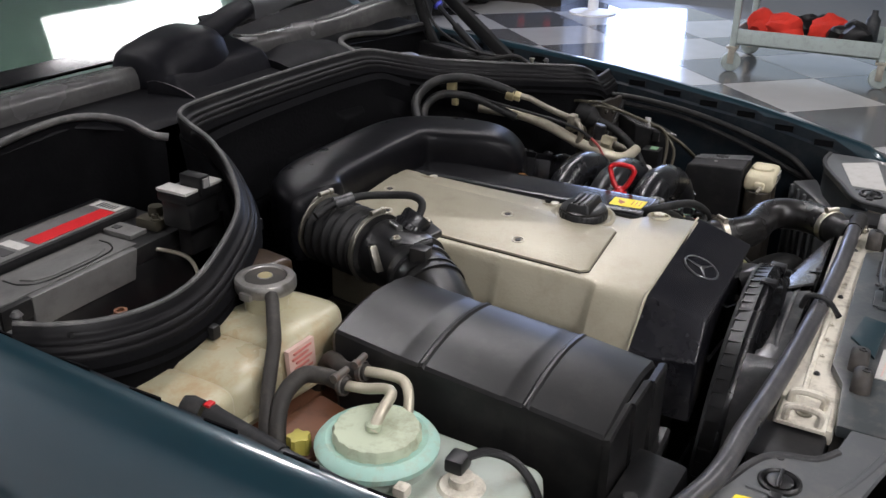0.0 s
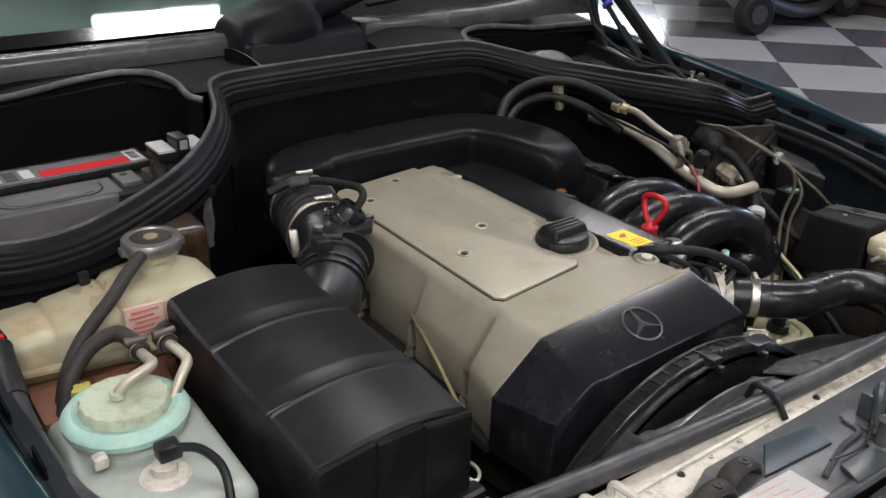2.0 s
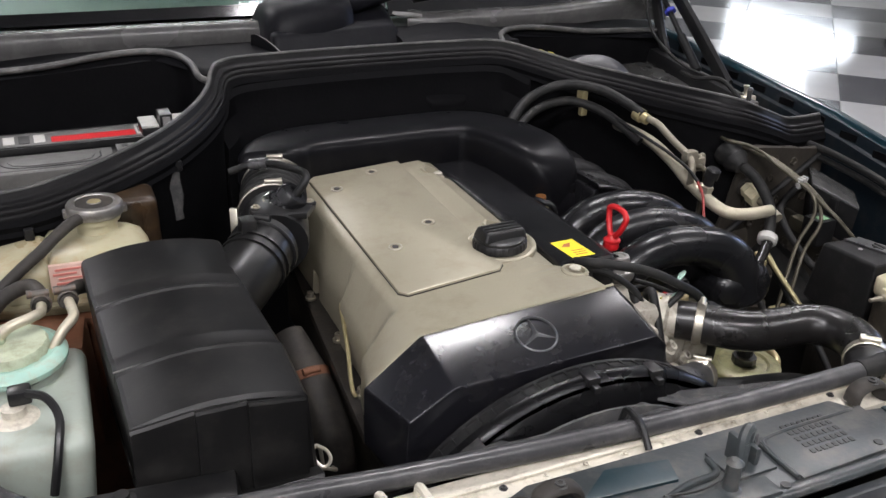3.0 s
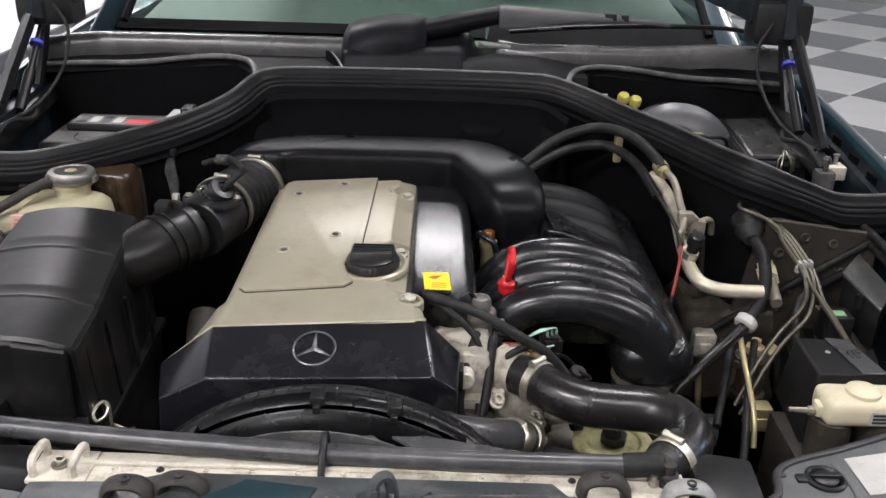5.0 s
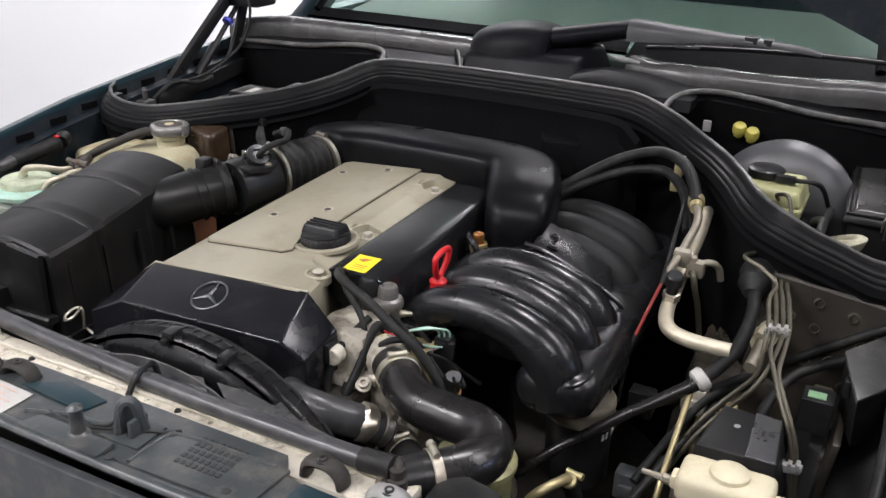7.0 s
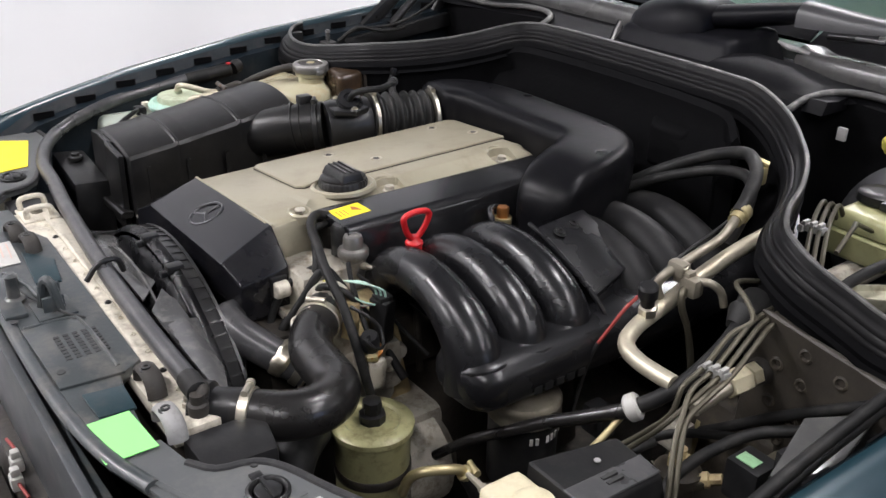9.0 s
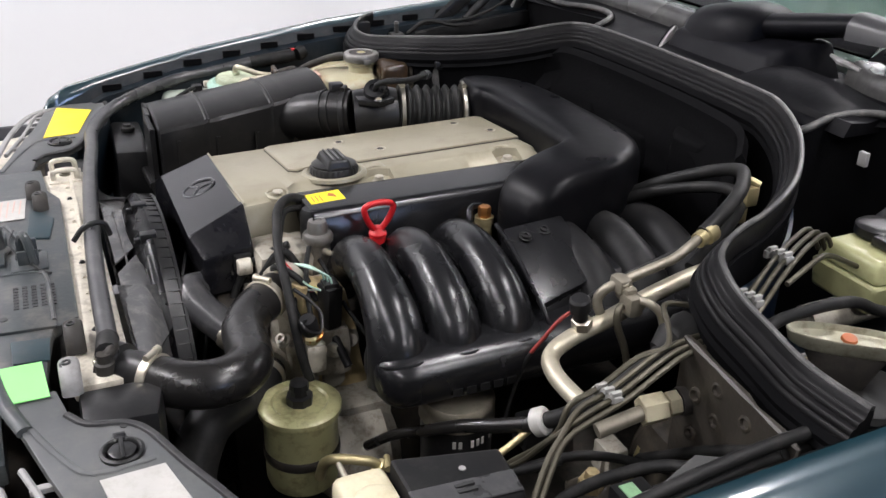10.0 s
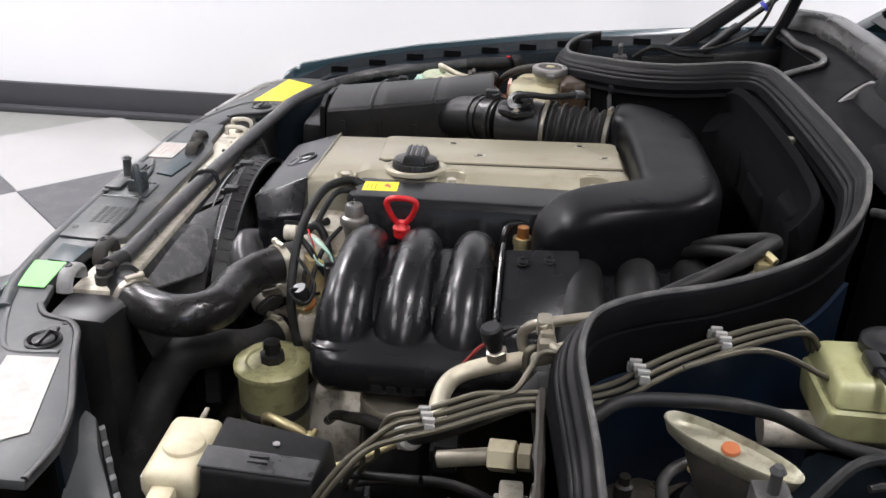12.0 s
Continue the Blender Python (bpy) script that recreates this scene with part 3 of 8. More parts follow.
# headlamp mounting plates at both ends
for sgn in (-1, 1):
    poly = [(0.335, -0.106), (0.40, -0.086), (0.48, -0.064), (0.57, -0.036), (0.66, -0.016), (0.700, 0.030), (0.700, 0.100), (0.645, 0.106), (0.588, 0.094), (0.535, 0.070), (0.50, 0.056), (0.446, 0.034), (0.422, 0.012), (0.412, -0.020), (0.385, -0.040), (0.335, -0.050)]
    plate_end = part("lamp_plate", prism([(sgn * x, y) for x, y in poly], 0.737, 0.749, 0.003), M_PLATE, car, "dusty grey headlamp mounting plate")
    part("plate_skirt", prism([(sgn * x, y) for x, y in [(0.416, 0.004), (0.440, 0.030), (0.50, 0.052), (0.586, 0.090), (0.64, 0.102), (0.64, 0.095), (0.588, 0.083), (0.502, 0.045), (0.444, 0.023), (0.421, 0.0)]], 0.60, 0.738, 0.001), M_BAY, car)
    cx, cy = sgn * 0.467, 0.002
    adj = part("adjuster", lathe([(0.021, 0), (0.021, 0.003), (0.018, 0.0045), (0.016, 0.003), (0.015, 0.0)], (cx, cy, 0.749), n=28), M_BLACK, plate_end)
    part("knob", join(lathe([(0.013, 0), (0.013, 0.003), (0.011, 0.004)], (cx, cy, 0.749), n=20), box(cx - 0.016, cx + 0.016, cy - 0.002, cy + 0.002, 0.752, 0.756, 0.001)), M_BLACK, adj)
    part("clip_tab", box(cx - 0.030, cx - 0.019, cy - 0.006, cy + 0.006, 0.7485, 0.752, 0.001), M_BLACK, adj)
    part("screw_hole", disc_cap((sgn * 0.425, 0.008, 0.7488), 0.004, 0.0012, n=12, w=0.0003), M_INK, plate_end)
    part("plate_rim", tube([(sgn * x, y, 0.7492) for x, y in [(0.385, -0.043), (0.410, -0.024), (0.420, 0.010), (0.444, 0.031), (0.50, 0.053), (0.588, 0.091), (0.645, 0.103), (0.697, 0.099)]], 0.0045, 8, 3, flat=0.7), M_DARKP, plate_end)
    part("plate_fold", tube([(sgn * x, y, 0.7495) for x, y in [(0.345, -0.094), (0.40, -0.076), (0.46, -0.050), (0.49, -0.026), (0.487, 0.030)]], 0.0035, 8, 3, flat=0.5), M_PLATE, plate_end)
    for k in range(2):
        part("lamp_rail", tube([(sgn * (x - 0.010 * k), y - 0.020 + 0.017 * k, 0.741) for x, y in [(0.45, -0.068), (0.52, -0.046), (0.58, -0.030), (0.66, -0.012), (0.708, 0.030)]], 0.0038, 8, 3), M_PALE, car, "pale plastic lamp rail")
    for k in range(4):
        part("lamp_rung", box(min(sgn * (0.478 + k * 0.055), sgn * (0.486 + k * 0.055)), max(sgn * (0.478 + k * 0.055), sgn * (0.486 + k * 0.055)), -0.082 + k * 0.0165, -0.056 + k * 0.0165, 0.737, 0.743, 0.001), M_PALE, car)
    lamp_body = part("headlamp_housing", prism([(sgn * x, y) for x, y in [(0.44, -0.165), (0.66, -0.125), (0.69, -0.04), (0.665, 0.03), (0.64, -0.03), (0.56, -0.085), (0.45, -0.115)]], 0.52, 0.700, 0.008), M_CREAM, car, "dusty cream headlamp housing")
    part("lamp_strip", tube([(sgn * 0.712, 0.060, 0.738), (sgn * 0.706, 0.015, 0.742), (sgn * 0.682, -0.040, 0.738), (sgn * 0.60, -0.078, 0.732), (sgn * 0.45, -0.112, 0.726)], 0.006, 8, flat=0.6), M_PALE, lamp_body, "pale grey edge strip")
    for k in range(6 if sgn > 0 else 0):
        a, b = (0.60 + k * 0.012, -0.110 + k * 0.014), (0.612 + k * 0.012, -0.106 + k * 0.014)
        part("rib", prism([(sgn * a[0], a[1]), (sgn * (a[0] + 0.05), a[1] - 0.02), (sgn * (b[0] + 0.05), b[1] - 0.02), (sgn * b[0], b[1])], 0.695, 0.712, 0.002), M_CREAM, lamp_body)
lamp_back = part("lamp_back", prism([(0.505, 0.060), (0.522, 0.082), (0.575, 0.108), (0.655, 0.158), (0.695, 0.115), (0.640, 0.098), (0.60, 0.084), (0.545, 0.066)], 0.46, 0.692, 0.008), M_PLATE, car, "grey ribbed back of the headlamp")
for k in range(5):
    rx, ry = 0.535 + k * 0.026, 0.0885 + k * 0.0153
    part("rib", hexa([(rx, ry, 0.50), (rx + 0.008, ry + 0.005, 0.50), (rx + 0.003, ry + 0.012, 0.50), (rx - 0.005, ry + 0.007, 0.50)], [(rx, ry, 0.688), (rx + 0.008, ry + 0.005, 0.688), (rx + 0.003, ry + 0.010, 0.688), (rx - 0.005, ry + 0.005, 0.688)], 0.001), M_PLATE, lamp_back)
part("label", plate([(-0.500, -0.024, 0.7495), (-0.508, 0.036, 0.7495), (-0.642, 0.070, 0.7495), (-0.676, 0.008, 0.7495)]), M_YELLOW, car, "plain yellow sticker on the lamp plate")
part("label", plate([(0.503, -0.022, 0.7495), (0.500, 0.037, 0.7495), (0.632, 0.070, 0.7495), (0.676, 0.008, 0.7495)]), M_WHITE, car, "white label with faded print")
part("label", plate([(0.277, -0.113, 0.7508), (0.349, -0.108, 0.7508), (0.349, -0.056, 0.7508), (0.277, -0.061, 0.7508)]), M_GREEN, car, "bright green sticker")

# radiator top tank and seam
radiator = thing("radiator", (0, 0.02, 0.3), "radiator with a grimy cream top edge", "radiator")
part("core", box(-0.33, 0.33, -0.025, 0.025, 0.30, 0.72, 0.004), M_DARK, radiator)
part("top_tank", join(box(-0.335, 0.325, -0.034, 0.030, 0.720, 0.740, 0.005), box(-0.30, 0.30, 0.004, 0.010, 0.740, 0.744, 0.002)), M_CREAM, radiator, "cream metal top edge with grime")
for i in range(14):
    x = -0.31 + i * 0.047
    part("rivet", bolt((x, 0.0, 0.7395), 0.003, 0.003), M_INK if i in (2, 7, 11) else M_CREAM, radiator)
bracket_end = part("end_bracket", join(box(-0.345, -0.285, -0.026, 0.026, 0.738, 0.743, 0.002), tube([(-0.338, -0.018, 0.742), (-0.338, -0.016, 0.760), (-0.338, 0.014, 0.760), (-0.338, 0.018, 0.742)], 0.0045, 8), tube([(-0.298, -0.018, 0.742), (-0.298, -0.016, 0.757), (-0.298, 0.014, 0.757), (-0.298, 0.018, 0.742)], 0.0045, 8)), M_CREAM, radiator, "grimy cream end bracket")
part("bolt", bolt((-0.318, 0.0, 0.743), 0.006, 0.008), M_CLIPS, bracket_end)
part("side_tank", prism([(0.335, -0.03), (0.40, -0.03), (0.405, 0.045), (0.36, 0.055), (0.335, 0.045)], 0.42, 0.742, 0.008), M_BLACK, radiator, "black plastic radiator end tank")
part("side_tank", prism([(-0.335, -0.03), (-0.41, -0.03), (-0.41, 0.045), (-0.335, 0.045)], 0.42, 0.736, 0.008), M_BLACK, radiator)
part("bleed_neck", join(lathe([(0.011, 0), (0.011, 0.012), (0.008, 0.014), (0.008, 0.024)], (0.305, 0.002, 0.740), n=14), tube([(0.305, 0.002, 0.756), (0.302, 0.010, 0.763), (0.292, 0.014, 0.762)], 0.0065, 10)), M_DUSTY, radiator, "small dusty bleed neck")
part("bleed_screw", lathe([(0.006, 0), (0.006, 0.006), (0.004, 0.007), (0.004, 0.012)], (0.290, -0.004, 0.742), n=8), M_CLIPS, radiator)

# fan shroud: flat sheet with a ribbed ring
shroud = thing("fan_shroud", (-0.04, 0.08, 0.5), "black plastic fan shroud with a ribbed ring", "shroud")
fc = Vector((-0.055, 0.10, 0.500))
RR = 0.278
N = 48
ang = [math.pi * (0.0 + 1.0 * i / N) for i in range(N + 1)]
bm = bmesh.new()
rows = []
for k, (r, y) in enumerate(((RR + 0.001, 0.094), (RR, 0.086), (RR - 0.006, 0.080), (RR - 0.012, 0.080), (RR - 0.020, 0.072), (RR - 0.045, 0.066), (0.12, 0.060))):
    rows.append([bm.verts.new((fc.x + r * math.cos(a), y, fc.z + r * math.sin(a))) for a in ang])
for a, b in zip(rows, rows[1:]):
    for i in range(N):
        bm.faces.new((a[i], a[i + 1], b[i + 1], b[i]))
bmesh.ops.solidify(bm, geom=bm.faces[:], thickness=-0.003)
part("cowl_ring", bm, M_GLOSS, shroud)
# half-moon flap and the ramps towards the radiator
moon = [(fc.x + 0.17 * math.cos(a) - 0.01, 0.058, 0.635 + 0.118 * math.sin(a)) for a in ang]
part("flap", hexa(moon, [(x, y - 0.003, z) for x, y, z in moon], 0), M_FLAP, shroud, "matt black half-round flap")
for s0, s1 in ((0.10, 0.335), (-0.335, -0.20), (-0.199, 0.099)):
    bm = bmesh.new()
    n = 10
    lo, hi = [], []
    for i in range(n + 1):
        x = s0 + (s1 - s0) * i / n
        dx = min(0.999, abs(x - fc.x) / RR)
        zr = fc.z + RR * math.sqrt(max(0.0, 1 - dx * dx))
        lo.append(bm.verts.new((x, 0.036, 0.738)))
        hi.append(bm.verts.new((x, 0.088, max(0.60, zr - 0.001)) if s1 != 0.099 else (x, 0.056, 0.690)))
    for i in range(n):
        bm.faces.new((lo[i], lo[i + 1], hi[i + 1], hi[i]))
    bmesh.ops.solidify(bm, geom=bm.faces[:], thickness=0.003)
    part("ramp", bm, M_FLAP, shroud, "dusty black sloping shroud panel")
for name_pts in ([(0.30, 0.040, 0.720), (0.06, 0.040, 0.732), (0.00, 0.082, 0.738), (0.17, 0.086, 0.690)], [(0.03, 0.040, 0.732), (-0.22, 0.040, 0.732), (-0.20, 0.076, 0.726), (-0.02, 0.084, 0.740)]):
    part("fold", hexa(name_pts, [(x, y + 0.001, z + 0.004) for x, y, z in name_pts], 0.0015), M_FLAP, shroud, "dusty folded shroud panel")
rings = []
for a in ang:
    c, s_ = math.cos(a), math.sin(a)
    rings.append([(fc.x + r * c, y, fc.z + r * s_) for r, y in ((RR - 0.004, 0.092), (RR, 0.092), (RR - 0.005, 0.112), (RR - 0.003, 0.113), (RR - 0.003, 0.117), (RR - 0.010, 0.117))])
part("ring", loft(rings), M_BLACK, shroud)
for i in range(46):
    a = math.pi * (0.02 + 0.96 * i / 45)
    c, s_ = math.cos(a), math.sin(a)
    p = [(fc.x + r * c + d * s_, y, fc.z + r * s_ - d * c) for d in (-0.0013, 0.0013) for r, y in ((RR - 0.004, 0.096), (RR - 0.001, 0.097), (RR - 0.003, 0.114), (RR - 0.006, 0.114))]
    part("rib", hexa(p[:4], p[4:], 0), M_BLACK, shroud)
for x in (-0.065, 0.02):
    z = fc.z + math.sqrt(RR ** 2 - (x - fc.x) ** 2)
    part("clip", join(box(x - 0.008, x + 0.008, 0.078, 0.100, z - 0.008, z + 0.003, 0.002), box(x - 0.004, x + 0.004, 0.070, 0.08, z - 0.012, z - 0.004, 0.0015)), M_BLACK, shroud)
part("fan_hub", lathe([(0.06, 0), (0.06, 0.03), (0.03, 0.04)], (fc.x, 0.09, fc.z), (0, 1, 0)), M_DARK, shroud)
for i in range(9):
    a = 2 * math.pi * i / 9
    c, s = math.cos(a), math.sin(a)
    q = [(fc.x + r * c - w * s, fc.y + 0.006 + dy, fc.z + r * s + w * c) for r, w, dy in ((0.05, -0.02, 0.02), (0.21, -0.045, 0.02), (0.21, 0.045, 0.045), (0.05, 0.02, 0.032))]
    part("fan_blade", hexa(q, [(x, y + 0.004, z) for x, y, z in q], 0), M_BLACK, shroud)

# overflow hose across the front and along the wing
over = thing("overflow_hose", (0, 0.03, 0.75), "long greyed black rubber overflow hose across the radiator", "hose")
HOSE_RUN = [(0.300, 0.006, 0.760), (0.26, 0.010, 0.754), (0.10, 0.013, 0.752), (-0.08, 0.022, 0.751), (-0.28, 0.037, 0.752), (-0.40, 0.050, 0.753), (-0.50, 0.060, 0.753), (-0.60, 0.095, 0.755), (-0.665, 0.15, 0.762), (-0.712, 0.24, 0.775), (-0.727, 0.32, 0.784), (-0.727, 0.41, 0.796), (-0.719, 0.50, 0.806)]
part("hose", tube(HOSE_RUN, 0.0115, 16), M_GREYH, over)
part("sleeve", tube(HOSE_RUN[-2:], 0.0135, 12), M_RUBBER, over)
part("sleeve", tube(HOSE_RUN[:2], 0.0130, 12), M_RUBBER, over)
for x in (-0.05,):
    solo("cable_tie", join(tube([(x, -0.006, 0.742), (x, 0.012, 0.762), (x, 0.036, 0.764), (x, 0.044, 0.744)], 0.004, 8)), M_BLACK, (x, 0.05, 0.745), "black clip that holds the overflow hose", "clip")

# bulkhead under the hood seal, and the seal itself
SEAL = [(-0.775, 0.700, 0.862), (-0.755, 0.668, 0.860), (-0.715, 0.636, 0.856), (-0.66, 0.618, 0.853), (-0.60, 0.618, 0.854), (-0.535, 0.634, 0.863), (-0.452, 0.670, 0.878), (-0.39, 0.722, 0.887), (-0.337, 0.785, 0.898), (-0.303, 0.842, 0.910), (-0.284, 0.898, 0.921), (-0.262, 0.934, 0.926), (-0.20, 0.948, 0.928), (0.0, 0.952, 0.929), (0.20, 0.949, 0.928), (0.268, 0.938, 0.925), (0.334, 0.912, 0.908), (0.394, 0.862, 0.892), (0.440, 0.806, 0.886), (0.481, 0.735, 0.882), (0.512, 0.665, 0.882), (0.543, 0.616, 0.880), (0.572, 0.596, 0.874), (0.61, 0.589, 0.861), (0.655, 0.595, 0.844), (0.695, 0.601, 0.829), (0.735, 0.602, 0.827), (0.778, 0.602, 0.829)]
PROFILE = [(-0.010, -0.020), (-0.0125, -0.008), (-0.0140, 0.006), (-0.0130, 0.0125), (-0.0100, 0.0145), (-0.0070, 0.0125), (-0.0050, 0.0060), (-0.0025, 0.0020), (0.0005, 0.0015), (0.0025, -0.0005), (0.0030, -0.0040), (0.0050, -0.0042), (0.0075, -0.0055), (0.0092, -0.0085), (0.0090, -0.0115), (0.0105, -0.0122), (0.0122, -0.0148), (0.0128, -0.0185), (0.0118, -0.0212), (0.0132, -0.0226), (0.0140, -0.0256), (0.0125, -0.0280), (0.0060, -0.0260)]
seal = thing("hood_seal", (0, 0.95, 0.88), "thick ribbed black rubber hood seal", "seal")
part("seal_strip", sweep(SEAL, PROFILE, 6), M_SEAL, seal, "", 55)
# Crest strip, paler than the seal body.
part("seal_lip", sweep(SEAL, [(-0.0105 + 0.0036 * math.cos(a), 0.0138 + 0.0028 * math.sin(a)) for a in [math.pi * k / 4 for k in range(8)]], 6), M_LIP, seal, "pale grey crest of the seal")
part("seal_carrier", sweep([(x, y, z - 0.026) for x, y, z in SEAL], [(0.004, -0.012), (0.006, 0.006), (0.013, 0.008), (0.017, 0.0), (0.014, -0.008), (0.017, -0.014)], 6), M_FELT, seal, "ribbed black carrier strip")
for i in (4, 7, 13):
    x, y, z = SEAL[i]
    part("seal_clip", box(x - 0.006, x + 0.006, y - 0.024, y - 0.004, z - 0.046, z - 0.030, 0.002), M_STEEL if i == 13 else M_BLACK, seal)
# Bulkhead, lining and bay backs carry the bonnet's shade in their colour.
part("bulkhead", sweep([(x, y, z - 0.022) for x, y, z in SEAL], [(-0.014, 0.0), (-0.008, -0.045), (-0.010, -0.60), (0.004, -0.60), (0.006, -0.045), (0.014, 0.0)], 6), M_FELT, car, "dark painted bulkhead sheet, bonnet shade in its colour")
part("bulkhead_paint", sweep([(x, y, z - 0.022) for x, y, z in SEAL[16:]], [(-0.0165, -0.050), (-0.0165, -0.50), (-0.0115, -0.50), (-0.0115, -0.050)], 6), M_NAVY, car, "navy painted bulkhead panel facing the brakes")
part("bulkhead_lining", sweep([(-0.30, 0.885, 0.870), (-0.255, 0.915, 0.888), (-0.15, 0.925, 0.892), (0.0, 0.928, 0.893), (0.15, 0.925, 0.892), (0.25, 0.912, 0.888), (0.30, 0.875, 0.868)], [(0.008, 0.014), (0.016, 0.004), (0.012, -0.03), (0.03, -0.06), (0.026, -0.10), (0.034, -0.25), (0.004, -0.25), (0.0, 0.0)], 6), M_FELT, car, "black moulded firewall lining, bonnet shade in its colour")

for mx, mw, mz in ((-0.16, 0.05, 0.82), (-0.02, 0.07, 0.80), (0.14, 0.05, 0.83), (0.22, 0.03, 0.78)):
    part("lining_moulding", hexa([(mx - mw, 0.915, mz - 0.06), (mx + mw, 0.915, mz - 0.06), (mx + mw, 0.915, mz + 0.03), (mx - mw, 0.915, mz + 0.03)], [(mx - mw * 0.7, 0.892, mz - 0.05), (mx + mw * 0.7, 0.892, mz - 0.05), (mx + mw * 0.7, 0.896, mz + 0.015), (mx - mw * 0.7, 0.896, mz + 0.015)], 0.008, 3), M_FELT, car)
tower = part("tower_panel", lump(hexa([(0.53, 0.612, 0.48), (0.755, 0.568, 0.48), (0.755, 0.576, 0.48), (0.53, 0.620, 0.48)], [(0.575, 0.566, 0.815), (0.755, 0.560, 0.795), (0.755, 0.568, 0.795), (0.575, 0.574, 0.815)], 0.002, 1), 0.004, 35, 8), M_TOWER, car, "grimy brown-black suspension tower panel")
for dx, dz in ((0.585, 0.735), (0.685, 0.775), (0.715, 0.76), (0.635, 0.69), (0.64, 0.785), (0.60, 0.70), (0.64, 0.745), (0.665, 0.70), (0.70, 0.735), (0.62, 0.655), (0.69, 0.665), (0.725, 0.70), (0.655, 0.64), (0.605, 0.755)):
    dy = 0.612 - (dx - 0.53) * 0.1956 + (0.566 - (dx - 0.575) * 0.033 - 0.612 + (dx - 0.53) * 0.1956) * (dz - 0.48) / 0.33
    part("dimple", lathe([(0.0095, -0.004), (0.0085, 0.002), (0.006, 0.003), (0.003, -0.002)], (dx, dy, dz), (0.1, -1, 0.12), 12), M_GRIME, tower)
# battery bay and brake bay behind the bulkhead
for sgn in (-1, 1):
    lip = [(sgn * x, y, z) for x, y, z in [(0.285, 0.955, 0.902), (0.302, 0.972, 0.908), (0.308, 1.010, 0.922), (0.328, 1.052, 0.930), (0.37, 1.074, 0.933), (0.44, 1.076, 0.930), (0.55, 1.078, 0.916), (0.66, 1.087, 0.910), (0.76, 1.10, 0.902)]]
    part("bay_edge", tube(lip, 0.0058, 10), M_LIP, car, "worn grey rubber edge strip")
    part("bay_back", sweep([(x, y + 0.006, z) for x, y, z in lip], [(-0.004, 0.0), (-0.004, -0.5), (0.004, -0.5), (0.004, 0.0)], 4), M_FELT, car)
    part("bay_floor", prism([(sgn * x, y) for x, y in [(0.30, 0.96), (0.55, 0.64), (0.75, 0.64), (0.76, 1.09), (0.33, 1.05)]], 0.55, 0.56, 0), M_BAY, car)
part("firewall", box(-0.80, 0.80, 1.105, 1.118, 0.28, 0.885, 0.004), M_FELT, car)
# cowl below the windscreen
part("cowl", hexa([(-0.78, 1.085, 0.885), (-0.36, 1.072, 0.915), (-0.29, 0.985, 0.905), (0.29, 0.985, 0.905), (0.36, 1.072, 0.915), (0.78, 1.085, 0.885), (0.79, 1.26, 0.90), (-0.79, 1.26, 0.90)], [(-0.78, 1.095, 0.897), (-0.36, 1.085, 0.926), (-0.29, 1.0, 0.914), (0.29, 1.0, 0.914), (0.36, 1.085, 0.926), (0.78, 1.095, 0.897), (0.79, 1.24, 0.915), (-0.79, 1.24, 0.915)], 0.006), M_COWL, car, "weathered dark plastic cowl")
RAIL = [(0.012, -0.030), (0.014, -0.016), (0.012, 0.000), (0.006, 0.010), (-0.004, 0.014), (-0.040, 0.010), (-0.060, -0.02)]
part("cowl_trim", sweep([(-0.80, 1.128, 0.930), (-0.70, 1.150, 0.942), (-0.60, 1.157, 0.945), (-0.35, 1.158, 0.946), (-0.12, 1.158, 0.945)], RAIL, 6), M_TRIM, car, "satin grey moulded cowl trim")
part("cowl_trim", sweep([(0.175, 1.188, 0.944), (0.215, 1.172, 0.940), (0.26, 1.160, 0.942), (0.35, 1.157, 0.943), (0.50, 1.157, 0.944), (0.65, 1.155, 0.953), (0.80, 1.140, 0.948)], RAIL, 6), M_TRIM, car, "satin grey moulded cowl trim")
part("trim_end", tube([(0.135, 1.172, 0.958), (0.158, 1.170, 0.953), (0.178, 1.172, 0.951), (0.20, 1.172, 0.948)], [0.003, 0.006, 0.005, 0.004], 8), M_PALE, car, "pale worn trim end")
for i in range(7):
    x = -0.29 + i * 0.017
    part("cowl_slat", hexa([(x, 1.030, 0.912), (x + 0.006, 1.030, 0.912), (x + 0.006, 1.090, 0.915), (x, 1.090, 0.915)], [(x, 1.030, 0.917), (x + 0.006, 1.030, 0.917), (x + 0.006, 1.090, 0.922), (x, 1.090, 0.922)], 0.001), M_COWL, car)
part("cowl_fold", loft([[(x, 1.000, 0.905), (x, 1.010, 0.925), (x, 1.040, 0.934 + d), (x, 1.085, 0.940 + d), (x, 1.10, 0.930), (x, 1.10, 0.905)] for x, d in ((0.10, 0.0), (0.16, 0.012), (0.24, 0.010), (0.30, 0.0), (0.345, -0.012))]), M_COWL, car, "folded black cowl moulding")
for sgn in (-1, 1):
    fin = [(sgn * 0.174, 1.098, 0.938), (sgn * 0.166, 1.086, 0.940), (sgn * 0.150, 1.060, 0.930), (sgn * 0.136, 1.036, 0.914), (sgn * 0.128, 1.022, 0.896)]
    part("cowl_fin", sweep(fin, [(-0.0025, -0.026), (-0.0025, 0.005), (0.0, 0.007), (0.0025, 0.005), (0.0025, -0.026)], 5), M_PALE, car, "pale grey upright cowl fin")
    # Dark strip stands in for the fin's outer face in shade.
    part("fin_shaded_side", sweep([(x + sgn * 0.0042, y, z) for x, y, z in fin], [(-0.0015, -0.030), (-0.0015, 0.008), (0.0015, 0.008), (0.0015, -0.030)], 5), M_COWL, car)
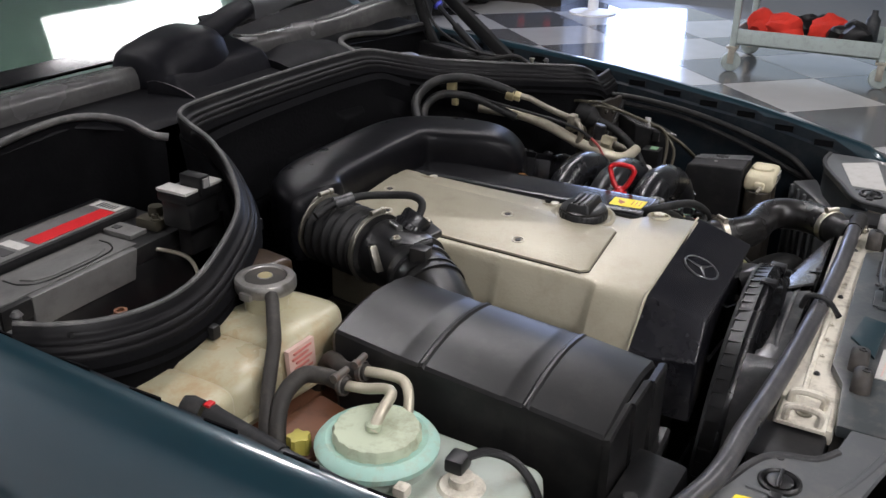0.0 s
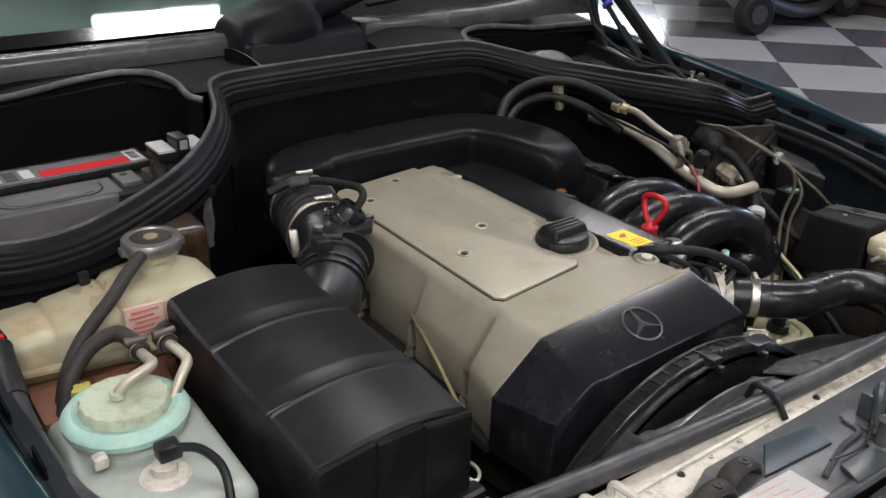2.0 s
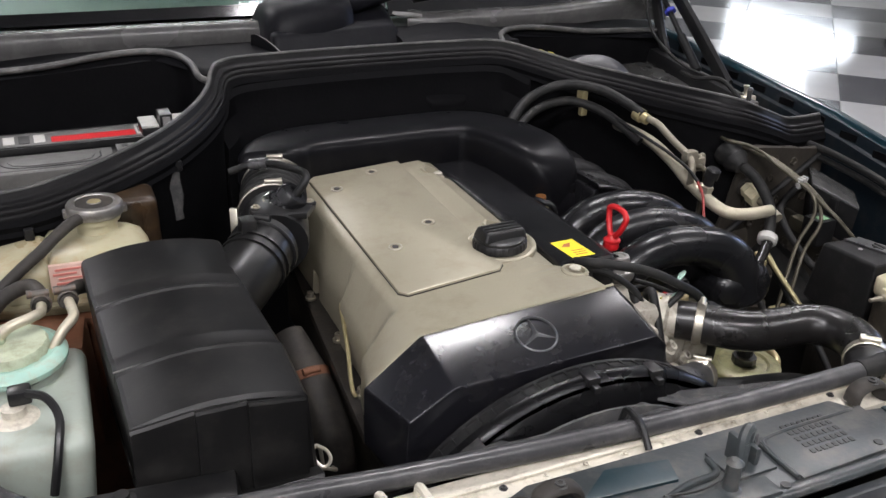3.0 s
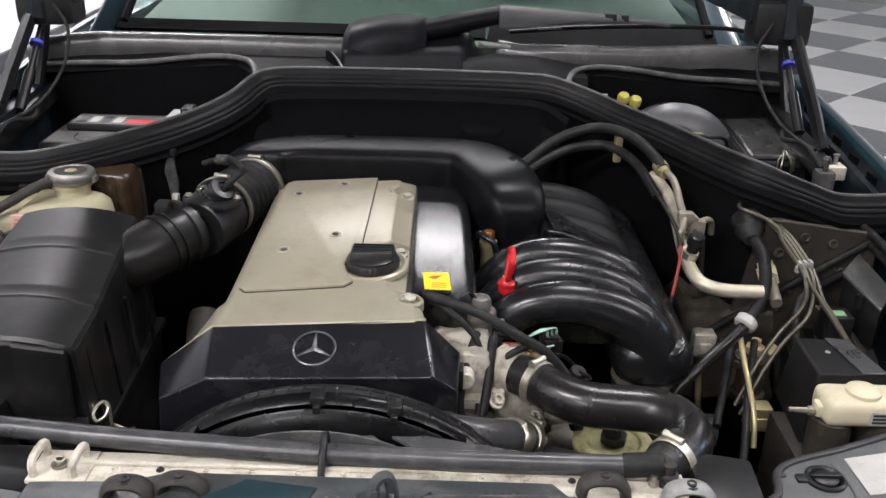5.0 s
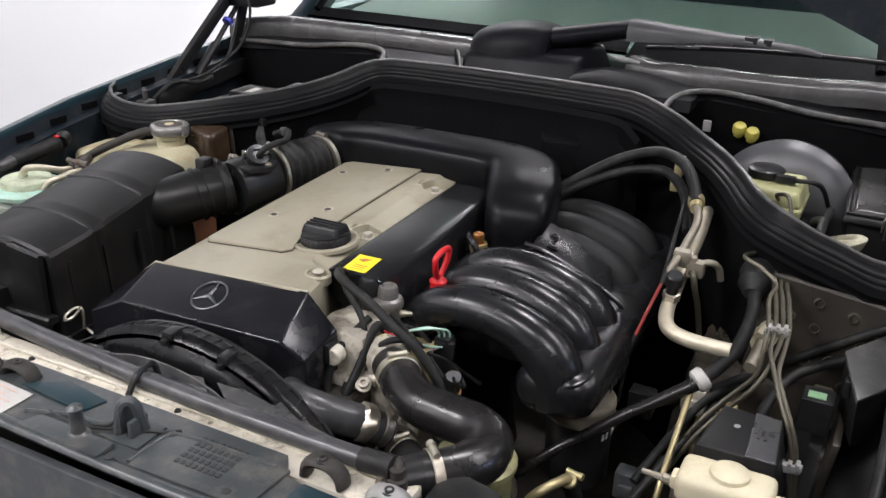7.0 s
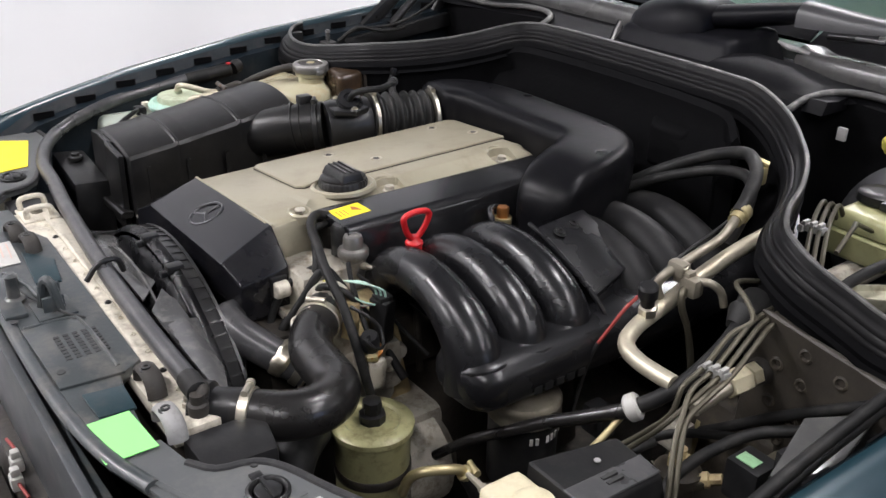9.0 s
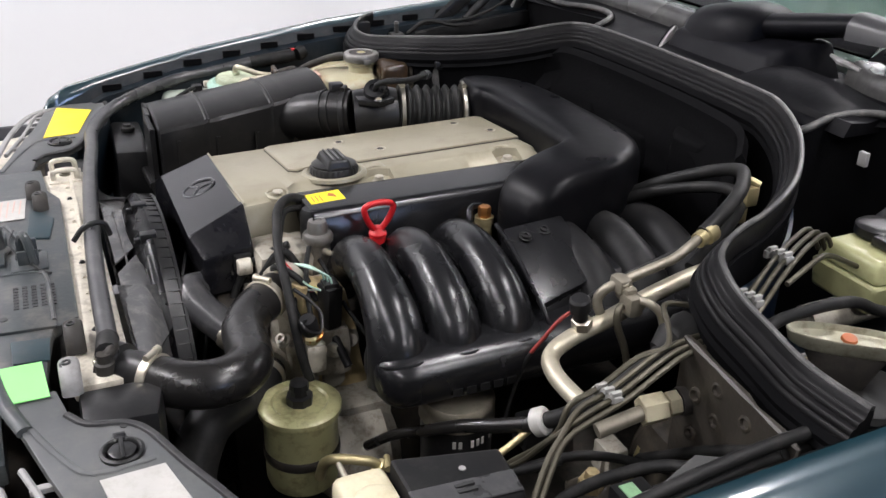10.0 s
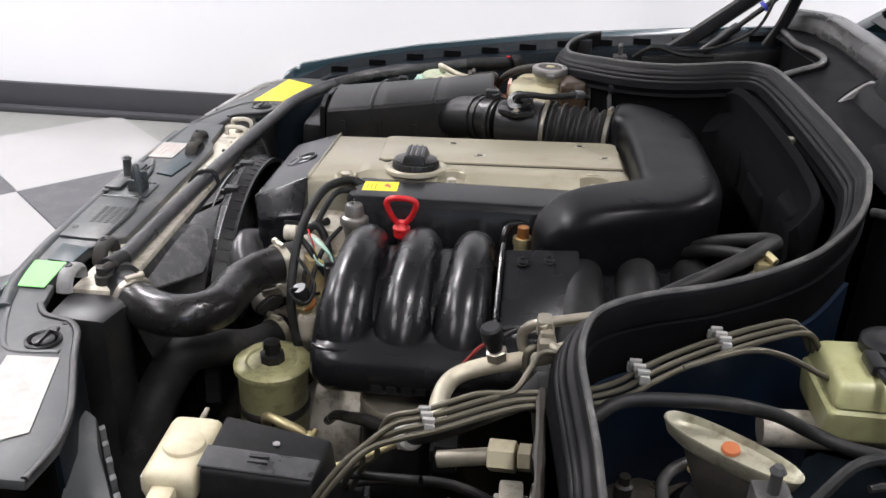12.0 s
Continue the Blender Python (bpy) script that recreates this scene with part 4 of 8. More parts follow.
# windscreen and cabin
glass = part("windscreen", hexa([(-0.66, 1.25, 0.945), (0.66, 1.25, 0.945), (0.55, 1.80, 1.36), (-0.55, 1.80, 1.36)], [(-0.66, 1.247, 0.95), (0.66, 1.247, 0.95), (0.55, 1.797, 1.365), (-0.55, 1.797, 1.365)], 0), M_GLASS, car, "green-tinted windscreen with soft reflections")
part("dashboard", hexa([(-0.66, 1.29, 0.80), (0.66, 1.29, 0.80), (0.70, 1.90, 0.70), (-0.70, 1.90, 0.70)], [(-0.66, 1.29, 0.925), (0.66, 1.29, 0.925), (0.66, 1.85, 0.985), (-0.66, 1.85, 0.985)], 0.02), M_DASH, car)
for k in range(5):
    part("screen_tag", box(0.566 + k * 0.013, 0.575 + k * 0.013, 1.286, 1.2885, 0.932, 0.944, 0), M_GREENT, glass)
part("cabin_shell", join(hexa([(-0.57, 1.79, 1.36), (0.57, 1.79, 1.36), (0.55, 2.9, 1.40), (-0.55, 2.9, 1.40)], [(-0.55, 1.80, 1.39), (0.55, 1.80, 1.39), (0.52, 2.9, 1.43), (-0.52, 2.9, 1.43)], 0.01), box(-0.7, 0.7, 2.85, 2.9, 0.3, 1.38, 0.01)), M_PAINT, car)
for sgn in (-1, 1):
    part("screen_edge", tube([(sgn * 0.64, 1.262, 0.965), (sgn * 0.60, 1.60, 1.22), (sgn * 0.545, 1.78, 1.35)], 0.010, 8), M_COWL, car)
    part("pillar", hexa([(sgn * 0.655, 1.23, 0.93), (sgn * 0.72, 1.23, 0.93), (sgn * 0.74, 1.32, 0.92), (sgn * 0.67, 1.32, 0.92)], [(sgn * 0.54, 1.78, 1.36), (sgn * 0.60, 1.78, 1.35), (sgn * 0.62, 1.86, 1.35), (sgn * 0.55, 1.86, 1.37)], 0.008), M_PAINT, car)
    part("door_side", box(min(sgn * 0.70, sgn * 0.76), max(sgn * 0.70, sgn * 0.76), 1.35, 2.9, 0.30, 0.94, 0.02), M_PAINT, car)

part("frit_band", hexa([(-0.655, 1.246, 0.950), (0.150, 1.246, 0.950), (0.150, 1.270, 0.968), (-0.650, 1.270, 0.968)], [(-0.655, 1.243, 0.953), (0.150, 1.243, 0.953), (0.150, 1.267, 0.971), (-0.650, 1.267, 0.971)], 0), M_FRIT, car, "glossy black printed band along the windscreen edge")
part("wiper_rest", hexa([(0.150, 1.232, 0.938), (0.665, 1.232, 0.938), (0.640, 1.292, 0.984), (0.165, 1.292, 0.984)], [(0.150, 1.230, 0.941), (0.665, 1.230, 0.941), (0.640, 1.290, 0.987), (0.165, 1.290, 0.987)], 0), M_COWL, car, "matt black band along the foot of the windscreen")
# single wiper: drive housing, arm and blade
wiper = thing("wiper", (0, 1.17, 0.93), "large single windscreen wiper with a black drive cover", "wiper")
secs = []
for x, yf, zt, k in ((-0.150, 1.105, 0.955, 0.80), (-0.147, 1.090, 0.972, 0.93), (-0.141, 1.080, 0.984, 1.0), (-0.125, 1.074, 0.993, 1.0), (-0.09, 1.068, 1.002, 1.0), (-0.045, 1.068, 1.010, 1.0), (-0.005, 1.074, 1.010, 1.0), (0.022, 1.088, 1.004, 1.0), (0.026, 1.096, 0.998, 0.96)):
    zb = 0.905
    secs.append([(x, yf - 0.004, zb), (x, yf, zb + 0.03), (x, yf + 0.004, zt - 0.042 * k), (x, yf + 0.014, zt - 0.018 * k), (x, yf + 0.032, zt - 0.005 * k), (x, yf + 0.060, zt), (x, 1.185, zt), (x, 1.205, zt - 0.010), (x, 1.215, zt - 0.035), (x, 1.215, zb)])
cover = part("drive_cover", loft(secs), M_DRIVE, wiper, "boxy rounded black wiper drive cover", 50)
part("drive_foot", hexa([(-0.149, 1.042, 0.895), (0.128, 1.046, 0.895), (0.150, 1.205, 0.895), (-0.149, 1.205, 0.895)], [(-0.143, 1.070, 0.950), (0.098, 1.074, 0.958), (0.120, 1.190, 0.976), (-0.143, 1.190, 0.976)], 0.012, 3), M_DRIVE, wiper)
secs = []
for x, y, z, a, b in ((0.018, 1.150, 0.982, 0.034, 0.022), (0.060, 1.160, 0.990, 0.033, 0.022), (0.110, 1.170, 1.000, 0.031, 0.021), (0.160, 1.178, 1.010, 0.029, 0.019), (0.172, 1.180, 1.012, 0.028, 0.0185)):
    secs.append([(x, y + a * math.cos(q), z + b * math.sin(q)) for q in [2 * math.pi * j / 20 for j in range(20)]])
part("arm_root", loft(secs), M_DRIVE, wiper, "tapered grey-black arm root")
secs = []
for x, y, z, a, b, sk in ((0.1735, 1.180, 1.013, 0.030, 0.0205, 0.0), (0.19, 1.181, 1.013, 0.030, 0.020, 0.0), (0.25, 1.185, 1.012, 0.028, 0.016, 0.0), (0.30, 1.188, 1.013, 0.025, 0.012, 0.0), (0.345, 1.190, 1.014, 0.022, 0.008, 0.0), (0.42, 1.193, 1.012, 0.016, 0.006, 0.0), (0.50, 1.196, 1.006, 0.014, 0.005, 0.0), (0.535, 1.197, 1.000, 0.010, 0.004, 0.0)):
    secs.append([(x, y + a * c, z + b * d) for c, d in ((-1, -1), (-1, 0.1), (-0.75, 0.7), (-0.3, 1), (0.3, 1), (0.8, 0.6), (1, -1))])
arm_part = part("arm", loft(secs), M_SATIN, wiper, "grey-black pressed wiper arm", 50)
part("arm_joint", box(0.395, 0.420, 1.176, 1.212, 1.008, 1.0215, 0.002), M_BLACK, arm_part)
part("arm_joint", box(0.430, 0.446, 1.178, 1.210, 1.006, 1.0195, 0.002), M_BLACK, arm_part)
blade = part("blade", tube([(0.20, 1.218, 0.972), (0.35, 1.222, 0.985), (0.53, 1.214, 0.994), (0.66, 1.208, 0.994), (0.72, 1.206, 0.985)], 0.005, 8), M_BLACK, wiper)
part("blade_bridge", hexa([(0.30, 1.196, 0.990), (0.37, 1.196, 0.997), (0.37, 1.206, 0.997), (0.30, 1.206, 0.990)], [(0.30, 1.198, 0.995), (0.37, 1.198, 1.002), (0.37, 1.204, 1.002), (0.30, 1.204, 0.995)], 0.0015), M_PALE, blade)
part("blade_bridge", hexa([(0.26, 1.196, 0.982), (0.31, 1.196, 0.984), (0.31, 1.206, 0.984), (0.26, 1.206, 0.982)], [(0.26, 1.198, 0.986), (0.31, 1.198, 0.988), (0.31, 1.204, 0.988), (0.26, 1.204, 0.986)], 0.0015), M_PALE, blade)
# raised bonnet on its hinges
hood = thing("bonnet", (0, 1.2, 1.12), "raised dark teal car bonnet seen from below", "bonnet")
rings = []
for u in np.linspace(0, 1, 7):
    ring = []
    for v in np.linspace(-1, 1, 17):
        x = v * (0.775 - 0.06 * u)
        rise = 0.325 * (1 - (v * v + 0.01) ** 0.5 / 1.005) * (1 - u)
        ring.append((x, 1.085 + 0.16 * u + 0.03 * (1 - v * v), 0.985 + rise + u * (1.12 - rise)))
    rings.append(ring + [(a, b + 0.03, c) for a, b, c in ring[::-1]])
part("skin", loft(rings), M_BAY, hood)
for sgn in (-1, 1):
    part("edge_rail", tube([(sgn * 0.745, 1.075, 1.0), (sgn * 0.735, 1.15, 1.5), (sgn * 0.70, 1.22, 2.08)], [0.022, 0.022, 0.02], 8), M_BAY, hood)
    hinge = hood
    part("link_arm", tube([(sgn * 0.765, 0.855, 0.835), (sgn * 0.765, 0.945, 0.905), (sgn * 0.757, 1.060, 1.000)], 0.010, 8, flat=1.8), M_BLACK, hinge)
    part("link_arm", tube([(sgn * 0.765, 1.065, 0.850), (sgn * 0.760, 1.095, 0.91), (sgn * 0.752, 1.12, 0.990)], 0.009, 8, flat=1.5), M_BLACK, hinge)
    part("spring_strut", join(tube([(sgn * 0.745, 0.93, 0.85), (sgn * 0.745, 1.0, 0.91)], 0.010, 10, smooth=False), tube([(sgn * 0.745, 1.0, 0.91), (sgn * 0.745, 1.09, 0.99)], 0.006, 10, smooth=False)), M_BLACK, hinge)
    part("hinge_bracket", prism([(sgn * a, b) for a, b in ((0.675, 1.075), (0.785, 1.06), (0.785, 1.16), (0.675, 1.15))], 0.985, 1.07, 0.014), M_BLACK, hinge)
    part("foot_plate", hexa([(sgn * 0.735, 0.80, 0.80), (sgn * 0.772, 0.80, 0.80), (sgn * 0.772, 1.10, 0.83), (sgn * 0.735, 1.10, 0.83)], [(sgn * 0.74, 0.80, 0.832), (sgn * 0.768, 0.80, 0.832), (sgn * 0.768, 1.10, 0.862), (sgn * 0.74, 1.10, 0.862)], 0.005), M_BLACK, hinge)
    part("cable", tube([(sgn * 0.71, 1.07, 1.03), (sgn * 0.68, 1.05, 0.98), (sgn * 0.69, 1.02, 0.91), (sgn * 0.71, 0.93, 0.862), (sgn * 0.735, 0.82, 0.85)], 0.0035, 8), M_RUBBER, hinge)
    part("cable", tube([(sgn * 0.735, 0.78, 0.83), (sgn * 0.715, 0.82, 0.86), (sgn * 0.70, 0.88, 0.85), (sgn * 0.72, 0.95, 0.845)], 0.005, 8), M_RUBBER, hinge)
    part("catch", join(box(min(sgn * 0.715, sgn * 0.745), max(sgn * 0.715, sgn * 0.745), 0.735, 0.765, 0.80, 0.835, 0.003), lathe([(0.005, 0), (0.005, 0.02), (0.007, 0.021), (0.004, 0.026)], (sgn * 0.73, 0.75, 0.835), n=10)), M_LIP, hinge)
    part("blue_tie", lathe([(0.0125, 0), (0.0125, 0.008)], (sgn * 0.745, 1.045, 0.952), (0, 0.66, 0.6), 12), M_BLUE, hinge)


# ---- the engine ----
engine = thing("engine", (-0.05, 0.45, 0.29), "six-cylinder car engine with a beige cover", "engine")


def top_z(x, y):
    """The slightly leaning top of the engine's cover."""
    return 0.803 + 0.07 * x + 0.028 * (y - 0.25)


# cylinder-head cover: sections from front to back
POCKETS, NOTCHES = (0.434, 0.653), (0.300, 0.436, 0.566)
rings = []
for y in sorted({0.214, 0.235, 0.255, 0.275, 0.33, 0.36, 0.39, 0.50, 0.53, 0.60, 0.695, 0.708} | {round(c + d, 4) for c in POCKETS for d in (-0.0225, -0.022, -0.020, -0.016, -0.010, 0.0, 0.010, 0.016, 0.020, 0.022, 0.0225)} | {round(c + d, 4) for c in NOTCHES for d in (-0.0165, -0.016, -0.013, -0.007, 0.0, 0.007, 0.013, 0.016, 0.0165)}):
    lx = np.interp(y, [0.214, 0.285, 0.302, 0.425, 0.438, 0.68, 0.708], [-0.272, -0.256, -0.240, -0.236, -0.226, -0.222, -0.215])
    lz = np.interp(y, [0.214, 0.708], [0.733, 0.745])
    e = 0.0 if y < 0.70 else 0.006
    deep = max([0.0] + [math.sqrt(0.022 ** 2 - (y - c) ** 2) for c in POCKETS if abs(y - c) < 0.022])
    cut = max([0.0] + [1.5 * math.sqrt(0.016 ** 2 - (y - c) ** 2) for c in NOTCHES if abs(y - c) < 0.016])
    rx = np.interp(y, [0.21, 0.26, 0.30, 0.70], [0.052, 0.045, 0.024, 0.022])
    edge = np.interp(y, [0.21, 0.29, 0.31], [rx - 0.012, rx - 0.012, -0.006])
    foot = np.interp(y, [0.21, 0.29, 0.31], [top_z(rx, y) - 0.006, top_z(rx, y) - 0.006, 0.794 + 0.02 * (y - 0.3)])
    floor_z, edge = (foot - 0.005, min(edge, 0.006 - deep)) if deep else (foot, edge)
    t = lambda x: top_z(x, y) - e
    wall = t(edge) - 0.004 if not deep else floor_z + 0.003
    rings.append([(lx + cut, y, 0.665), (lx + cut - 0.003, y, 0.672), (lx + cut - 0.002, y, 0.700), (lx - 0.002, y, 0.708), (lx - 0.001, y, lz - 0.006), (lx + 0.003, y, lz), (-0.222 if y < 0.29 else -0.214, y, t(-0.21) - 0.012), (-0.207, y, t(-0.20) - 0.003), (-0.198, y, t(-0.198)), (-0.045, y, t(-0.045)), (edge - 0.003, y, t(edge)), (edge + 0.001, y, t(edge) - 0.002), (edge + 0.004, y, wall), (rx - 0.003, y, floor_z), (rx, y, floor_z - 0.005), (rx + 0.004, y, 0.665)])
valve_cover = part("valve_cover", loft(rings), M_COVER, engine, "beige painted alloy engine cover with oily marks")
for c in POCKETS:
    part("pocket_rim", tube([(0.006 - 0.0235 * math.sin(a) - 0.002, c - 0.0235 * math.cos(a), top_z(-0.01, c) - 0.0004 - 0.010 * abs(math.cos(a)) ** 3) for a in [math.pi * k / 12 for k in range(13)]], 0.0022, 8, 2), M_COVER, valve_cover)
    part("pocket_bolt", lathe([(0.0105, -0.002), (0.0105, 0.002), (0.007, 0.003), (0.007, 0.009), (0.004, 0.010)], (0.008, c, 0.790 + 0.02 * (c - 0.3)), n=12), M_ALLOY, valve_cover)
for c in NOTCHES:
    part("notch_bolt", bolt((-0.252 if c < 0.4 else -0.236, c, 0.666), 0.0055, 0.012), M_STEEL, valve_cover)
part("flange", hexa([(-0.277, 0.225, 0.650), (0.075, 0.225, 0.650), (0.055, 0.712, 0.650), (-0.228, 0.712, 0.650)], [(-0.277, 0.225, 0.664), (0.075, 0.225, 0.664), (0.055, 0.712, 0.664), (-0.228, 0.712, 0.664)], 0.003), M_DARK, engine)
# raised plate with its rim
P = [(-0.189, 0.305), (-0.060, 0.311), (-0.050, 0.322), (-0.058, 0.345), (-0.066, 0.374), (-0.060, 0.402), (-0.048, 0.418), (-0.044, 0.70), (-0.186, 0.70), (-0.196, 0.69), (-0.198, 0.315)]
cover_plate = part("cover_plate", hexa([(x, y, top_z(x, y) - 0.002) for x, y in P], [(x, y, top_z(x, y) + 0.0045) for x, y in P], 0.0018, 2), M_COVER, engine, "beige raised centre plate")
rim = [(x, y, top_z(x, y) + 0.0006) for x, y in P]
part("plate_groove", tube(rim + rim[:1], 0.0011, 6, smooth=False), M_DARK, valve_cover)
for bx, by in ((-0.089, 0.472), (-0.158, 0.424), (-0.168, 0.638), (-0.098, 0.675)):
    part("plate_bolt", lathe([(0.0095, 0), (0.0095, 0.0012), (0.0075, 0.0014), (0.007, -0.002), (0.0035, -0.002), (0.003, -0.004)], (bx, by, top_z(bx, by) + 0.0044), (-0.07, -0.03, 1), 18), M_ALLOY, cover_plate)
    part("bolt_head", lathe([(0.0050, 0), (0.0048, 0.0010), (0.0022, 0.0011)], (bx, by, top_z(bx, by) + 0.0046), n=6), M_INK, cover_plate)
for bx, by in ((0.028, 0.272),):
    part("bolt_boss", lathe([(0.019, -0.012), (0.018, -0.001), (0.0155, 0.0012), (0.0135, 0.0006), (0.0125, -0.005), (0.005, -0.005), (0.0045, -0.002)], (bx, by, top_z(bx, by)), (0.07, 0, 1), 24), M_COVER, valve_cover)
    part("bolt_head", lathe([(0.008, 0), (0.0078, 0.002), (0.004, 0.003)], (bx, by, top_z(bx, by) + 0.0015), n=8), M_ALLOY, valve_cover)
part("flank_rod", tube([(-0.224, 0.446, 0.716), (-0.234, 0.429, 0.722), (-0.248, 0.365, 0.702), (-0.264, 0.302, 0.682), (-0.262, 0.292, 0.672)], 0.0028, 8), M_BRASS, engine, "thin tan metal rod")

# filler cap in its recess
oc = Vector((-0.027, 0.374, top_z(-0.027, 0.374)))
part("filler_rim", lathe([(0.050, -0.004), (0.049, 0.001), (0.045, 0.003), (0.042, 0.002), (0.040, -0.001)], oc, (-0.07, -0.03, 1), 32), M_COVER, valve_cover)
cap = part("oil_cap", join(gear_cap(oc, 0.037, 0.011, 30, (-0.05, 0, 1), 0.02), lathe([(0.034, 0.010), (0.034, 0.014), (0.030, 0.016), (0.02, 0.0165)], oc, (-0.05, 0, 1), 32),
                           hexa([(oc.x - 0.032, oc.y - 0.020, oc.z + 0.012), (oc.x + 0.032, oc.y - 0.020, oc.z + 0.012), (oc.x + 0.032, oc.y + 0.020, oc.z + 0.012), (oc.x - 0.032, oc.y + 0.020, oc.z + 0.012)], [(oc.x - 0.028, oc.y - 0.015, oc.z + 0.0265), (oc.x + 0.028, oc.y - 0.015, oc.z + 0.0275), (oc.x + 0.028, oc.y + 0.015, oc.z + 0.0275), (oc.x - 0.028, oc.y + 0.015, oc.z + 0.0265)], 0.004, 3)), M_BLACK, engine, "black ribbed oil filler cap")
for i in range(3):
    part("grip_rib", box(oc.x - 0.026, oc.x + 0.026, oc.y - 0.011 + i * 0.0085, oc.y - 0.008 + i * 0.0085, oc.z + 0.0255, oc.z + 0.0288, 0.001), M_BLACK, cap)
for k in range(3):
    part("print_bar", box(oc.x - 0.020 + 0.003 * k, oc.x + 0.020 - 0.002 * k, oc.y - 0.0068 + k * 0.0085 - 0.0008, oc.y - 0.0068 + k * 0.0085 + 0.0008, oc.z + 0.0272, oc.z + 0.0276, 0), M_PALE, cap)
# black nose cover
NOSE_HI = [(-0.211, 0.218, 0.7895), (0.050, 0.218, 0.8065), (0.094, 0.218, 0.762), (0.094, 0.218, 0.70), (-0.280, 0.218, 0.66), (-0.280, 0.218, 0.735)]
NOSE_LO = [(-0.203, 0.139, 0.764), (0.062, 0.136, 0.774), (0.090, 0.150, 0.748), (0.090, 0.148, 0.690), (-0.262, 0.133, 0.650), (-0.258, 0.134, 0.737)]
nose = part("nose_cover", hexa(NOSE_LO, NOSE_HI, 0.0035, 3), M_NOSE, engine, "satin black front engine cover")
part("cover_seam", tube([(-0.275, 0.2185, 0.735), (-0.211, 0.2185, 0.7885), (0.050, 0.2185, 0.8055)], 0.002, 6, smooth=False), M_COVER, nose)
ng = (Vector(NOSE_HI[1]) - Vector(NOSE_LO[1])).normalized()
nx = (Vector(NOSE_LO[1]) - Vector(NOSE_LO[0])).normalized()
nn = nx.cross(ng).normalized()
lc = Vector((-0.081, 0.179, 0.0))
lc.z = 0.7834
lc += nn * 0.0018
ring = tube([lc + (nx * math.cos(a) + nn.cross(nx) * math.sin(a)) * 0.0248 for a in [2 * math.pi * i / 40 for i in range(41)]], 0.0014, 8, smooth=False)
emblem = part("emblem", ring, M_BADGE, nose, "plain raised round badge")
for a in (90, 210, 330):
    d = nx * math.cos(radians(a)) + nn.cross(nx) * math.sin(radians(a))
    s = nn.cross(d)
    part("badge_bar", hexa([lc + s * 0.0035, lc - s * 0.0035, lc + d * 0.0235 - s * 0.0006, lc + d * 0.0235 + s * 0.0006], [lc + nn * 0.002 + s * 0.0003, lc + nn * 0.002 - s * 0.0003, lc + d * 0.0235 + nn * 0.001 - s * 0.0003, lc + d * 0.0235 + nn * 0.001 + s * 0.0003], 0), M_BADGE, nose)
part("side_clip", box(0.078, 0.098, 0.190, 0.214, 0.725, 0.752, 0.003), M_BLACK, nose)
# long black ignition cover
coil = part("coil_cover", loft([[(x + dx, y, z) for x, z in ((0.024, 0.77), (0.023, 0.795), (0.026, 0.801), (0.030, 0.8033), (0.035, 0.8035), (0.096, 0.8035), (0.102, 0.8030), (0.109, 0.800), (0.1135, 0.794), (0.117, 0.735), (0.060, 0.735))] for y, dx in ((0.298, 0.004), (0.3005, 0.001), (0.303, 0.001), (0.308, 0.001), (0.45, -0.001), (0.60, -0.003), (0.70, -0.004))]), M_COIL, engine, "long black ignition coil cover")
part("coil_nose", lathe([(0.016, 0), (0.016, 0.04), (0.012, 0.046)], (0.092, 0.302, 0.757), n=20), M_BLACK, coil)
part("warning_sticker", plate([(0.046, 0.306, 0.8034), (0.081, 0.306, 0.8032), (0.077, 0.358, 0.8032), (0.042, 0.357, 0.8034)], 0.0006), M_YELLOW, coil, "yellow high-voltage warning sticker")
part("sticker_mark", plate([(0.050, 0.340, 0.8042), (0.060, 0.336, 0.8041), (0.068, 0.348, 0.8040), (0.056, 0.346, 0.8041)], 0.0005), M_ORANGE, coil)
for i in range(3):
    part("print_line", plate([(0.055, 0.312 + i * 0.006, 0.8040), (0.074, 0.312 + i * 0.006, 0.8040), (0.074, 0.3132 + i * 0.006, 0.8040), (0.055, 0.3132 + i * 0.006, 0.8040)], 0.0005), M_ORANGE, coil)
# dipstick handle
lp = Vector((0.158, 0.376, 0.782))
loop = [lp + Vector((dx, dy, dz)) for dx, dy, dz in ((0.0, 0.0, 0.004), (0.001, 0.008, 0.010), (0.003, 0.0155, 0.022), (0.005, 0.0205, 0.036), (0.005, 0.0195, 0.042), (0.006, 0.013, 0.046), (0.006, 0.0, 0.0475), (0.006, -0.013, 0.046), (0.005, -0.0195, 0.042), (0.005, -0.0205, 0.036), (0.003, -0.0155, 0.022), (0.001, -0.008, 0.010), (0.0, 0.0, 0.004))]
part("dipstick", join(tube(loop, 0.0043, 12, 3), lathe([(0.006, -0.016), (0.0105, -0.013), (0.0115, -0.008), (0.0105, -0.004), (0.0125, -0.002), (0.0125, 0.001), (0.008, 0.004), (0.006, 0.010)], lp, n=18)), M_RED, engine, "bright red dipstick loop handle")
part("dipstick_tube", tube([(0.158, 0.376, 0.765), (0.160, 0.378, 0.70), (0.17, 0.38, 0.58)], 0.005, 10), M_DARK, engine)
